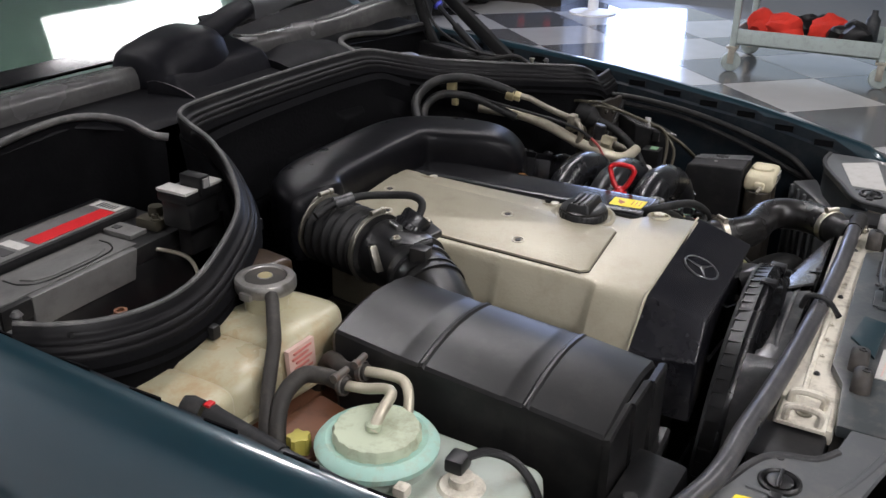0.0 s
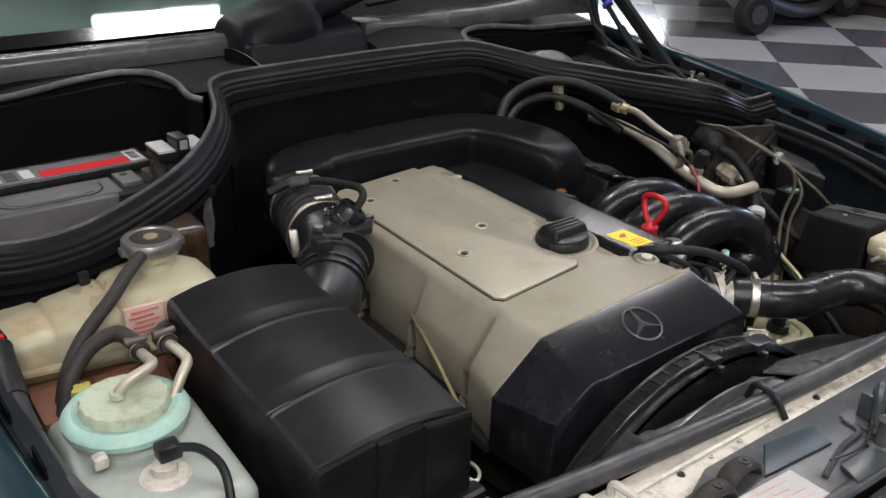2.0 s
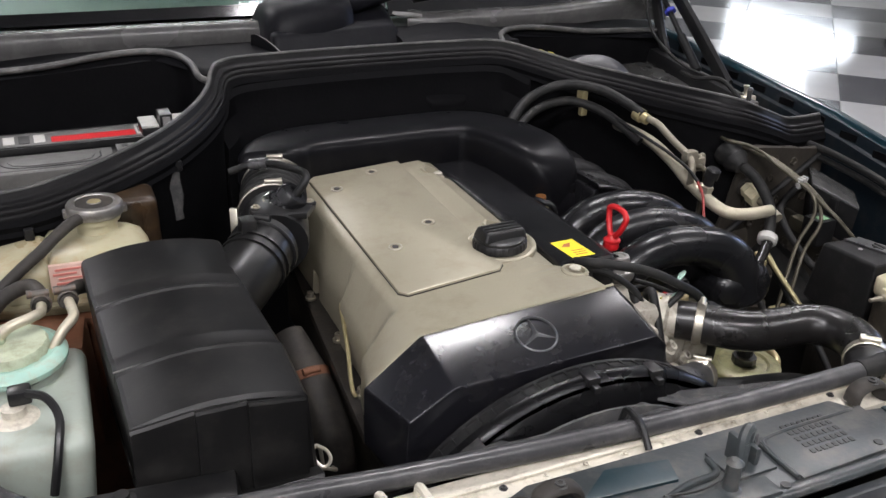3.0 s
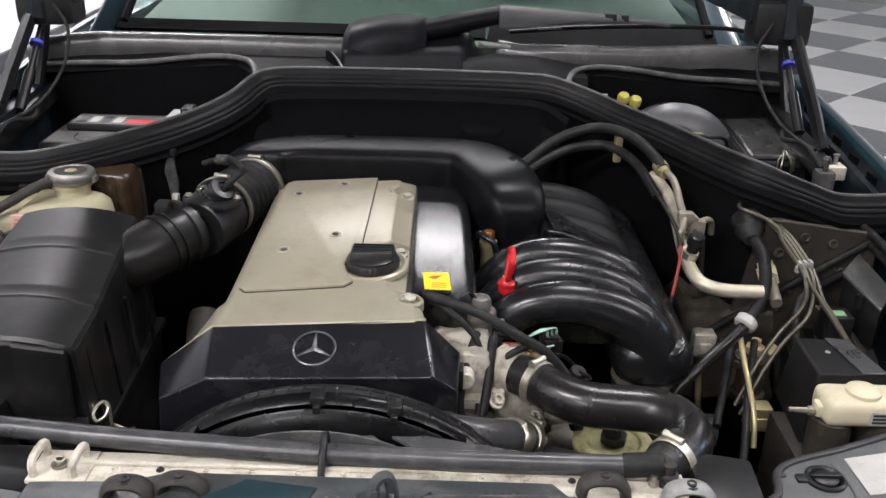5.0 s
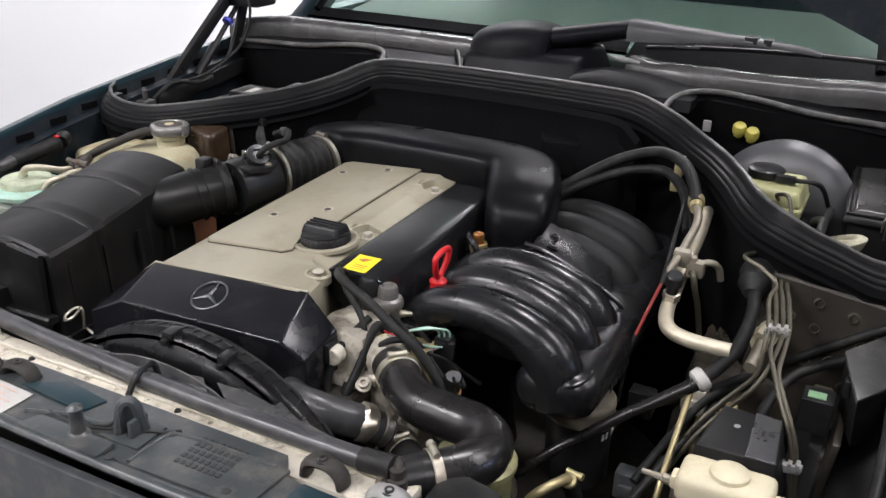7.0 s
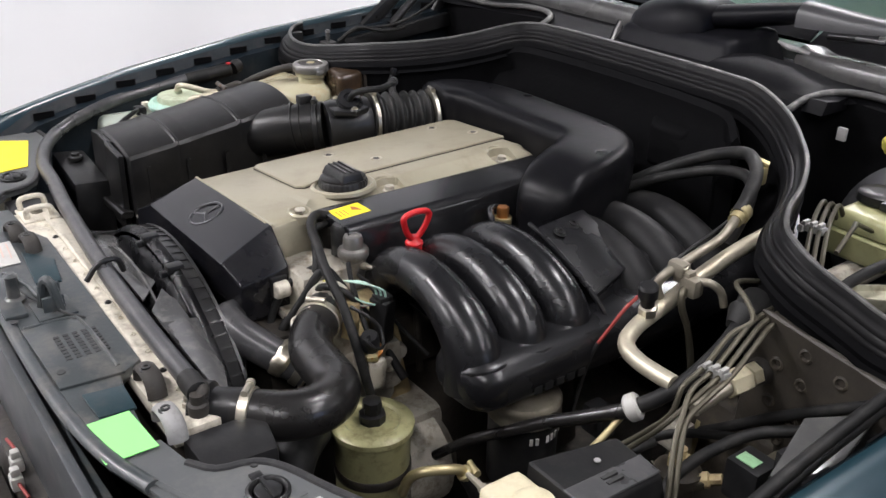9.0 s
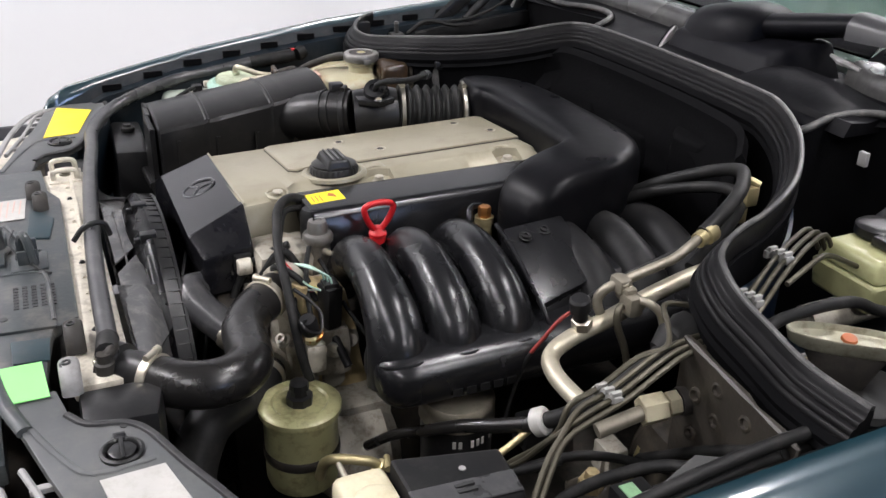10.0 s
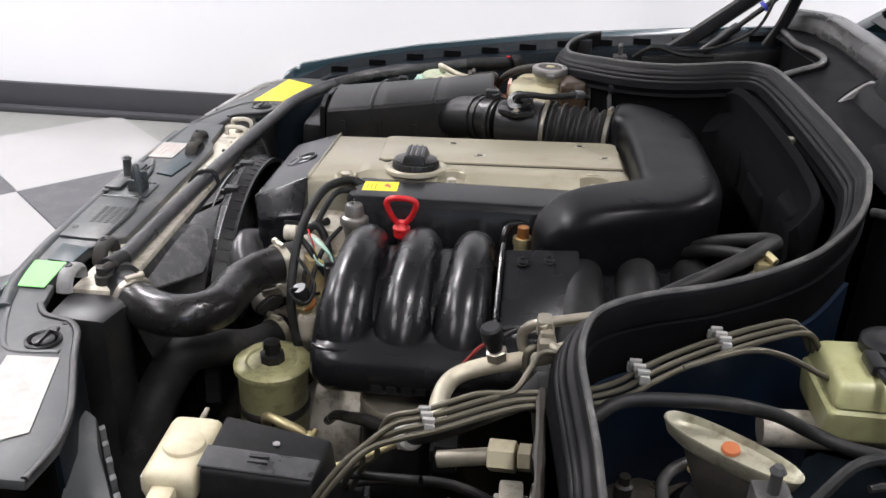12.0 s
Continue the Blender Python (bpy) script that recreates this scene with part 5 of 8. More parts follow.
# cylinder block and head, in the dark
part("cylinder_head", box(-0.235, 0.13, 0.235, 0.71, 0.56, 0.652, 0.01), M_DARK, engine)
part("cylinder_block", hexa([(-0.20, 0.20, 0.29), (0.16, 0.20, 0.29), (0.16, 0.74, 0.29), (-0.20, 0.74, 0.29)], [(-0.215, 0.20, 0.56), (0.11, 0.20, 0.56), (0.11, 0.74, 0.56), (-0.215, 0.74, 0.56)], 0.012), M_DARK, engine)
part("front_case", box(-0.22, 0.14, 0.160, 0.235, 0.36, 0.69, 0.015), M_DARK, engine)
part("head_end", lump(box(0.055, 0.132, 0.218, 0.300, 0.60, 0.758, 0.012), 0.007, 45, 5), M_ALLOY, engine, "dirty bare alloy head end")
part("head_lug", join(disc_cap((0.100, 0.212, 0.735), 0.012, 0.02, (0, -1, 0)), disc_cap((0.122, 0.225, 0.70), 0.010, 0.03, (1, 0, 0)), box(0.07, 0.13, 0.20, 0.23, 0.69, 0.705, 0.003)), M_ALLOY, engine)
part("cam_magnet", lathe([(0.026, 0), (0.027, 0.02), (0.022, 0.024), (0.012, 0.03)], (0.02, 0.225, 0.70), (0, -1, 0), 22), M_DARK, engine)

# fuel pressure regulator
regulator = thing("pressure_regulator", (0.122, 0.293, 0.72), "silver round fuel pressure regulator", "regulator")
part("can", lathe([(0.016, -0.03), (0.017, 0.034), (0.0195, 0.037), (0.0212, 0.040), (0.0212, 0.047), (0.0195, 0.050), (0.0145, 0.052), (0.0135, 0.064), (0.0118, 0.0685), (0.0075, 0.0695), (0.0065, 0.067), (0.002, 0.0665)], (0.120, 0.302, 0.728), n=28), M_CAP, regulator)
part("nipple", lathe([(0.005, 0), (0.005, 0.010), (0.0035, 0.011), (0.0035, 0.026)], (0.134, 0.306, 0.756), (0.9, 0.35, 0.05), 10), M_STEEL, regulator)
part("bracket_ring", tube([(0.122, 0.27, 0.725), (0.145, 0.285, 0.722), (0.135, 0.312, 0.722), (0.11, 0.312, 0.722)], 0.004, 8), M_STEEL, regulator)
part("vacuum_pipe", tube([(0.135, 0.285, 0.765), (0.165, 0.272, 0.755), (0.20, 0.262, 0.735), (0.235, 0.258, 0.70)], 0.0035, 8), M_RUBBER, regulator)
part("vacuum_pipe", tube([(0.138, 0.298, 0.745), (0.17, 0.30, 0.74), (0.205, 0.315, 0.70), (0.245, 0.34, 0.66)], 0.003, 8), M_RUBBER, regulator)

# copper plug and eyelet by the coil cover
plug = thing("oil_plug", (0.140, 0.548, 0.70), "copper-headed hollow bolt on a brass fitting", "bolt")
part("head", lathe([(0.0095, 0), (0.0095, 0.014), (0.0085, 0.016), (0.0055, 0.016)], (0.140, 0.548, 0.772), n=6), M_COPPER, plug)
part("fitting", lathe([(0.012, -0.07), (0.012, -0.01), (0.014, -0.01), (0.014, 0.0)], (0.140, 0.548, 0.772), n=16), M_BRASS, plug)
part("stalk", tube([(0.118, 0.560, 0.72), (0.122, 0.556, 0.775), (0.132, 0.530, 0.785), (0.150, 0.520, 0.77), (0.155, 0.525, 0.70)], 0.005, 10), M_GLOSS, plug)

# intake manifold: six curved runners over a plenum
intake = thing("intake_manifold", (0.33, 0.45, 0.62), "shiny black plastic intake manifold with curved runners", "intake manifold")
for i, y in enumerate((0.335, 0.409, 0.483, 0.628, 0.702, 0.776)):
    dz = -0.009 if i < 3 else -0.026
    # Rear runners take the dull plastic in place of the duct's shade.
    part("runner", tube([(0.120, y, 0.700 + dz), (0.145, y, 0.742 + dz), (0.180, y, 0.774 + dz), (0.226, y - 0.001, 0.786 + dz), (0.280, y - 0.003, 0.781 + dz), (0.326, y - 0.005, 0.762 + dz), (0.352, y - 0.006, 0.733 + dz), (0.362, y - 0.006, 0.69 + dz)], [0.026, 0.027, 0.0275, 0.0285, 0.030, 0.0335, 0.037, 0.041], 20, 6), M_GLOSS if i < 3 else M_DULL, intake)
    part("runner_collar", tube([(0.360 + 0.0405 * math.cos(a), y - 0.006 + 0.0405 * math.sin(a), 0.726 + dz + 0.008 * math.cos(a)) for a in [radians(-60 + 12 * k) for k in range(11)]], [0.001] + [0.0028] * 9 + [0.001], 8, 2), M_GLOSS if i < 3 else M_DULL, intake)
    if i not in (2, 5):
        part("web", hexa([(0.15, y + 0.020, 0.70), (0.37, y + 0.020, 0.70), (0.37, y + 0.054, 0.70), (0.15, y + 0.054, 0.70)], [(0.18, y + 0.020, 0.765), (0.322, y + 0.020, 0.752), (0.322, y + 0.054, 0.752), (0.18, y + 0.054, 0.765)], 0.004), M_GLOSS, intake)
plen = []
for y, r in ((0.292, 0.3), (0.295, 0.6), (0.302, 0.82), (0.315, 0.97), (0.335, 1.0), (0.45, 1.02), (0.60, 1.02), (0.83, 0.97), (0.84, 0.6)):
    plen.append([(0.360 + 0.056 * r * np.sign(math.cos(q)) * abs(math.cos(q)) ** 0.75, y, 0.697 + 0.036 * r * np.sign(math.sin(q)) * abs(math.sin(q)) ** 0.75) for q in [2 * math.pi * j / 24 for j in range(24)]])
part("plenum", loft(plen), M_GLOSS, intake)
for i in range(5):
    part("moulded_mark", box(0.4165, 0.4178, 0.375 + i * 0.018, 0.387 + i * 0.018, 0.680, 0.690, 0), M_BLACK, intake)
res = part("resonance_lid", hexa([(0.245, 0.532, 0.782), (0.235, 0.612, 0.782), (0.330, 0.616, 0.737), (0.355, 0.530, 0.727)], [(0.240, 0.524, 0.799), (0.230, 0.622, 0.801), (0.335, 0.626, 0.758), (0.365, 0.522, 0.749)], 0.004), M_GLOSS, intake, "flat black resonance chamber lid")
part("resonance_box", hexa([(0.20, 0.528, 0.66), (0.20, 0.606, 0.66), (0.385, 0.606, 0.66), (0.385, 0.528, 0.66)], [(0.230, 0.530, 0.792), (0.223, 0.616, 0.792), (0.332, 0.618, 0.749), (0.362, 0.528, 0.739)], 0.006), M_GLOSS, intake)
for bx, by in ((0.262, 0.548), (0.252, 0.582)):
    part("screw", bolt((bx, by, 0.793), 0.006, 0.004, (0.4, 0, 1)), M_BLACK, res)

part("chamber_ridge", tube([(0.228, 0.5215, 0.800), (0.26, 0.520, 0.794), (0.32, 0.519, 0.771), (0.362, 0.518, 0.751), (0.384, 0.520, 0.732), (0.395, 0.530, 0.700)], 0.0035, 8, 4), M_GLOSS, intake)
# oil filter can below the manifold
filt = thing("oil_filter", (0.376, 0.392, 0.50), "dark oil filter housing with a lettered gold rim", "oil filter")
part("can", lathe([(0.045, 0), (0.046, 0.09), (0.046, 0.118), (0.040, 0.125), (0.03, 0.126)], (0.372, 0.402, 0.522), n=36), M_BLACK, filt)
part("rim", lathe([(0.0465, 0), (0.0485, 0.002), (0.0485, 0.007), (0.0470, 0.009), (0.0470, 0.018), (0.0480, 0.020), (0.0480, 0.026), (0.0455, 0.030), (0.036, 0.031)], (0.372, 0.402, 0.620), n=36), M_DULLM, filt, "tarnished filter cap rim")
for i in range(9):
    a = radians(-28 + i * 9.5)
    c, s = math.cos(a), math.sin(a)
    if i in (2, 6):
        continue
    q = Vector((0.372 + 0.0462 * c, 0.402 + 0.0462 * s, 0.604))
    d, e = Vector((-s, c, 0)) * 0.0022, Vector((0, 0, 0.005))
    o = Vector((c, s, 0)) * 0.0008
    part("print_bar", hexa([q - d - e, q + d - e, q + d + e, q - d + e], [q - d - e + o, q + d - e + o, q + d + e + o, q - d + e + o], 0), M_WHITE, filt)

# moulded intake duct over the back of the engine
duct = thing("intake_duct", (0.0, 0.75, 0.70), "wide black moulded intake duct", "duct")
sections = [(-0.252, 0.694, 0.800, 0.046, 0.046, 84), (-0.250, 0.704, 0.802, 0.055, 0.055, 80), (-0.240, 0.728, 0.803, 0.058, 0.056, 60), (-0.212, 0.756, 0.803, 0.060, 0.056, 26), (-0.16, 0.768, 0.803, 0.061, 0.056, 2), (-0.06, 0.770, 0.803, 0.061, 0.055, 0), (0.03, 0.770, 0.804, 0.061, 0.055, 0), (0.085, 0.768, 0.804, 0.063, 0.055, -8), (0.118, 0.756, 0.804, 0.068, 0.055, -36), (0.142, 0.724, 0.803, 0.065, 0.055, -64), (0.158, 0.680, 0.802, 0.061, 0.056, -70), (0.172, 0.636, 0.797, 0.058, 0.058, -72), (0.182, 0.604, 0.789, 0.053, 0.058, -73), (0.189, 0.580, 0.779, 0.046, 0.050, -74), (0.194, 0.563, 0.770, 0.032, 0.034, -75)]
rings = []
for x, y, z, a, b, deg in sections:
    d = Vector((math.cos(radians(deg)), math.sin(radians(deg)), 0))
    s = Vector((d.y, -d.x, 0))
    rings.append([Vector((x, y, z)) + s * a * np.sign(math.cos(q)) * abs(math.cos(q)) ** 0.42 + Vector((0, 0, 1)) * b * np.sign(math.sin(q)) * abs(math.sin(q)) ** 0.42 for q in [2 * math.pi * j / 24 for j in range(24)]])
dd = part("duct_body", loft(rings), M_DUCT, duct)
mod = dd.modifiers.new("round", "SUBSURF")
mod.levels = mod.render_levels = 1

part("outlet", tube([(0.185, 0.615, 0.79), (0.20, 0.60, 0.74), (0.215, 0.60, 0.69)], 0.042, 20), M_DUCT, duct)
part("seam", tube([(-0.20, 0.832, 0.80), (-0.05, 0.838, 0.80), (0.06, 0.825, 0.802), (0.14, 0.785, 0.806), (0.20, 0.715, 0.81)], 0.004, 8), M_BLACK, duct)

# corrugated intake hose, clamps, sensor and air box
hose = thing("intake_hose", (-0.265, 0.64, 0.74), "black corrugated rubber intake hose with steel clips", "hose")
line = [Vector((-0.283, 0.578, 0.800)).lerp(Vector((-0.250, 0.700, 0.797)), i / 72) for i in range(73)]
part("bellows", tube(line, [0.0455 + 0.0045 * math.cos(2 * math.pi * i / 10) for i in range(73)], 30, smooth=False), M_RUBBER, hose, smooth=80)
part("clip", clamp_band((-0.281, 0.585, 0.800), (0.26, 0.96, 0), 0.050, 0.008), M_CLIPS, hose, "bright steel hose clip")
part("clip", clamp_band((-0.250, 0.693, 0.797), (0.26, 0.96, 0), 0.050, 0.008), M_CLIPS, hose, "bright steel hose clip")

maf = thing("airflow_sensor", (-0.290, 0.545, 0.74), "black airflow sensor with a round plug", "sensor")
part("sensor_tube", lathe([(0.045, 0), (0.047, 0.01), (0.047, 0.07), (0.044, 0.08)], (-0.302, 0.500, 0.795), (0.26, 0.96, 0.06), 26), M_BLACK, maf)
part("plug_seat", join(prism([(-0.318, 0.500), (-0.258, 0.494), (-0.236, 0.525), (-0.248, 0.558), (-0.302, 0.562), (-0.328, 0.53)], 0.828, 0.838, 0.003), disc_cap((-0.318, 0.531, 0.834), 0.009, 0.006), disc_cap((-0.244, 0.527, 0.834), 0.009, 0.006)), M_BLACK, maf)
part("plug", join(lathe([(0.0195, 0), (0.0205, 0.003), (0.0205, 0.018), (0.0190, 0.019), (0.0190, 0.022), (0.0212, 0.023), (0.0212, 0.046), (0.0190, 0.050), (0.010, 0.051), (0.009, 0.048)], (-0.292, 0.544, 0.818), (0.58, -0.34, 0.74), 24), gear_cap((-0.278, 0.536, 0.8355), 0.0240, 0.010, 20, (0.58, -0.34, 0.74))), M_GLOSS, maf, "round glossy cable plug")
part("plug_ring", clamp_band((-0.281, 0.5375, 0.832), (0.58, -0.34, 0.74), 0.0208, 0.003), M_CHROME, maf, "thin bright retaining ring")
part("lead", tube([(-0.265, 0.528, 0.850), (-0.250, 0.530, 0.866), (-0.242, 0.550, 0.871), (-0.246, 0.580, 0.868), (-0.268, 0.618, 0.866), (-0.296, 0.642, 0.860), (-0.325, 0.655, 0.848)], 0.0055, 10), M_RUBBER, maf)
part("lead_sleeve", tube([(-0.276, 0.626, 0.8655), (-0.297, 0.642, 0.860)], 0.0085, 12, smooth=False), M_SCUFF, maf, "grey cable sleeve")
part("clip_tab", box(-0.300, -0.284, 0.496, 0.512, 0.818, 0.830, 0.002), M_CLIPS, maf, "bright spring tab")
part("clip_tab", hexa([(-0.352, 0.540, 0.800), (-0.342, 0.535, 0.800), (-0.338, 0.545, 0.800), (-0.348, 0.550, 0.800)], [(-0.350, 0.552, 0.834), (-0.340, 0.547, 0.834), (-0.337, 0.553, 0.834), (-0.347, 0.558, 0.834)], 0.002), M_CLIPS, maf, "bright spring tab")
for sx, sy in ((-0.318, 0.531), (-0.244, 0.527)):
    part("screw", bolt((sx, sy, 0.840), 0.004, 0.003), M_STEEL, maf)

spring = thing("spring_clip", (-0.349, 0.180, 0.66), "bent steel wire clip on the air box", "clip")
part("wire", tube([(-0.352, 0.196, 0.662), (-0.350, 0.194, 0.690), (-0.338, 0.180, 0.694), (-0.336, 0.166, 0.690), (-0.345, 0.160, 0.686), (-0.352, 0.170, 0.690), (-0.349, 0.186, 0.694), (-0.341, 0.190, 0.690), (-0.338, 0.186, 0.662)], 0.0022, 8), M_STEEL, spring)
preheat = thing("preheat_hose", (-0.30, 0.27, 0.45), "sooty brown-black preheat hose beside the air box", "hose")
part("hose", tube([(-0.295, 0.480, 0.665), (-0.291, 0.455, 0.648), (-0.280, 0.408, 0.610), (-0.272, 0.370, 0.55), (-0.272, 0.350, 0.46)], [0.022, 0.026, 0.030, 0.032, 0.032], 20, 5), M_DUSTY, preheat)

part("rusty_band", clamp_band((-0.285, 0.425, 0.624), (0.05, -0.75, -0.65), 0.0305, 0.014), M_RUST, preheat, "rusty brown band")

airbox = thing("air_filter_box", (-0.45, 0.32, 0.58), "black stepped plastic air filter box", "air filter box")


def box_ring(y, xl, xr, zl, zm, zr, low=0.645):
    return [(xl + 0.012, y, low), (xl + 0.001, y, zl - 0.012), (xl + 0.003, y, zl - 0.003), (xl + 0.007, y, zl)] + [(xl + 0.007 + (xr - xl - 0.021) * u, y, zl + (zr + 0.001 - zl) * u + (zm - zl) * 4 * u * (1 - u)) for u in (0.17, 0.33, 0.5, 0.67, 0.83)] + [(xr - 0.014, y, zr + 0.001), (xr - 0.006, y, zr - 0.002), (xr - 0.002, y, zr - 0.008), (xr + 0.010, y, low)]


secs = []
for y, xl, xr, z in ((0.160, -0.533, -0.362, 0.783), (0.164, -0.538, -0.358, 0.787), (0.243, -0.540, -0.358, 0.797), (0.2455, -0.540, -0.359, 0.7992), (0.2490, -0.541, -0.359, 0.7992), (0.2515, -0.541, -0.360, 0.7975), (0.268, -0.5415, -0.361, 0.7992), (0.271, -0.5415, -0.361, 0.8002), (0.275, -0.543, -0.362, 0.8004), (0.362, -0.546, -0.369, 0.8115), (0.3645, -0.546, -0.370, 0.8140), (0.3685, -0.546, -0.370, 0.8141), (0.371, -0.546, -0.371, 0.8122), (0.388, -0.547, -0.372, 0.8145), (0.391, -0.547, -0.372, 0.8155), (0.395, -0.548, -0.373, 0.8158), (0.472, -0.549, -0.376, 0.827), (0.478, -0.545, -0.380, 0.823)):
    secs.append(box_ring(y, xl, xr, z, z + 0.011, z + 0.001))
part("lid", loft(secs), M_BOX, airbox, "dusty black moulded lid", 22)
# Pale tubes paint the ribs' highlights along with their edge wear.
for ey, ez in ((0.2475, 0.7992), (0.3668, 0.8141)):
    part("pale_rib_edge", tube([(-0.534 - 0.02 * ey, ey, ez + 0.0002), (-0.465, ey, ez + 0.0098), (-0.382, ey, ez + 0.0012)], 0.0009, 6, 3), M_LIP, airbox, "worn rib edge with its highlight in the pale colour")
part("front_lip", sweep([(-0.536, 0.160, 0.783), (-0.475, 0.1585, 0.792), (-0.4745, 0.1545, 0.7925), (-0.425, 0.153, 0.794), (-0.4245, 0.149, 0.794), (-0.366, 0.152, 0.785)], [(-0.003, -0.130), (-0.004, 0.002), (0.003, 0.004), (0.005, 0.001), (0.006, -0.130)], 1, False), M_BOX, airbox, "", 22)
part("tray", hexa([(-0.52, 0.17, 0.50), (-0.36, 0.17, 0.50), (-0.36, 0.46, 0.50), (-0.52, 0.46, 0.50)], [(-0.530, 0.160, 0.646), (-0.350, 0.160, 0.646), (-0.362, 0.475, 0.646), (-0.54, 0.475, 0.646)], 0.006), M_BOX, airbox)
part("lid_rim", sweep([(-0.353, 0.16, 0.652), (-0.358, 0.30, 0.652), (-0.366, 0.48, 0.652)], [(-0.008, -0.006), (-0.008, 0.006), (0.010, 0.005), (0.010, -0.005)], 2), M_BOX, airbox)
for i in range(4):
    part("lid_rib", hexa([(-0.352, 0.19 + i * 0.07, 0.66), (-0.349, 0.19 + i * 0.07, 0.66), (-0.349, 0.197 + i * 0.07, 0.66), (-0.352, 0.197 + i * 0.07, 0.66)], [(-0.3605, 0.19 + i * 0.07, 0.765), (-0.3565, 0.19 + i * 0.07, 0.765), (-0.3565, 0.197 + i * 0.07, 0.765), (-0.3605, 0.197 + i * 0.07, 0.765)], 0), M_BOX, airbox)
part("snout", tube([(-0.400, 0.408, 0.770), (-0.378, 0.424, 0.777), (-0.346, 0.458, 0.788), (-0.312, 0.504, 0.796)], [0.040, 0.043, 0.043, 0.043], 28, 6), M_BOX, airbox)
part("snout_rib", tube([(-0.345, 0.459, 0.788), (-0.342, 0.463, 0.789)], 0.046, 28, smooth=False), M_BOX, airbox)
part("snout_rib", tube([(-0.336, 0.471, 0.790), (-0.333, 0.475, 0.791)], 0.046, 28, smooth=False), M_BOX, airbox)
part("snout_rib", clamp_band((-0.320, 0.493, 0.794), (0.55, 0.82, 0.1), 0.0455, 0.010), M_BLACK, airbox)
part("snout_tab", box(-0.352, -0.332, 0.468, 0.492, 0.826, 0.848, 0.003), M_BLACK, airbox)
part("wire_clip", tube([(-0.345, 0.165, 0.655), (-0.338, 0.150, 0.662), (-0.325, 0.152, 0.655), (-0.322, 0.170, 0.645)], 0.0022, 8), M_STEEL, airbox, "bent wire spring clip")
part("wire_clip", tube([(-0.347, 0.20, 0.652), (-0.336, 0.190, 0.660), (-0.322, 0.192, 0.652), (-0.32, 0.21, 0.642)], 0.0022, 8), M_STEEL, airbox)
part("cold_air_duct", hexa([(-0.63, 0.085, 0.58), (-0.43, 0.085, 0.58), (-0.43, 0.152, 0.58), (-0.62, 0.155, 0.58)], [(-0.615, 0.100, 0.732), (-0.45, 0.092, 0.724), (-0.44, 0.150, 0.724), (-0.60, 0.153, 0.732)], 0.008), M_BLACK, airbox)
part("snorkel_cap", lathe([(0.011, 0), (0.013, 0.002), (0.013, 0.008), (0.008, 0.010), (0.007, 0.014)], (-0.552, 0.126, 0.729), n=18), M_RUBBER, airbox)
part("front_rim", sweep([(-0.530, 0.148, 0.688), (-0.44, 0.143, 0.690), (-0.352, 0.146, 0.690)], [(-0.010, -0.006), (-0.010, 0.004), (0.006, 0.006), (0.010, 0.003), (0.010, -0.006)], 3), M_BOX, airbox)


# coolant tank on the wing
coolant = thing("coolant_tank", (-0.58, 0.59, 0.58), "yellowed translucent plastic coolant tank with a metal cap", "coolant tank")
poly_lo = [(-0.705, 0.535), (-0.500, 0.508), (-0.462, 0.535), (-0.458, 0.600), (-0.480, 0.640), (-0.62, 0.662), (-0.715, 0.640)]
part("tank", hexa([(x * 0.985 - 0.010, y + 0.004, 0.730) for x, y in poly_lo], [(x, y, 0.755) for x, y in poly_lo], 0.006, 3), M_TANK, coolant, "yellowed white plastic tank with brown stains")
rings = []
for x, y0, y1, zt, f in ((-0.737, 0.575, 0.610, 0.764, 0.2), (-0.734, 0.558, 0.626, 0.772, 0.55), (-0.727, 0.545, 0.639, 0.780, 0.8), (-0.714, 0.535, 0.649, 0.786, 0.95), (-0.695, 0.528, 0.655, 0.791, 1), (-0.662, 0.523, 0.657, 0.797, 1), (-0.655, 0.5275, 0.655, 0.7935, 1), (-0.648, 0.521, 0.657, 0.799, 1), (-0.590, 0.514, 0.655, 0.808, 1), (-0.583, 0.5195, 0.650, 0.8035, 1), (-0.576, 0.511, 0.652, 0.812, 1), (-0.500, 0.507, 0.622, 0.817, 1), (-0.478, 0.510, 0.614, 0.816, 0.98), (-0.463, 0.520, 0.606, 0.811, 0.92), (-0.456, 0.532, 0.595, 0.802, 0.7), (-0.454, 0.545, 0.580, 0.790, 0.3)):
    ym, yh, zm, zh = (y0 + y1) / 2, (y1 - y0) / 2, (zt + 0.738) / 2, (zt - 0.738) / 2
    rings.append([(x, ym + yh * f ** 0.3 * np.sign(math.cos(q)) * abs(math.cos(q)) ** 0.42, zm + zh * f ** 0.3 * np.sign(math.sin(q)) * abs(math.sin(q)) ** 0.42) for q in [2 * math.pi * k / 32 for k in range(32)]])
part("tank_chamber", loft(rings), M_TANK, coolant, "yellowed translucent tank body", smooth=60)
part("tank_seam", sweep([(-0.705, 0.526, 0.754), (-0.60, 0.510, 0.754), (-0.490, 0.500, 0.754), (-0.452, 0.530, 0.754), (-0.450, 0.600, 0.754)], [(-0.004, -0.003), (-0.004, 0.003), (0.006, 0.002), (0.006, -0.002)], 3), M_TANK, coolant)
part("neck", lathe([(0.026, 0), (0.026, 0.016), (0.031, 0.018), (0.031, 0.024), (0.027, 0.026)], (-0.517, 0.590, 0.812), n=28), M_TANK, coolant)
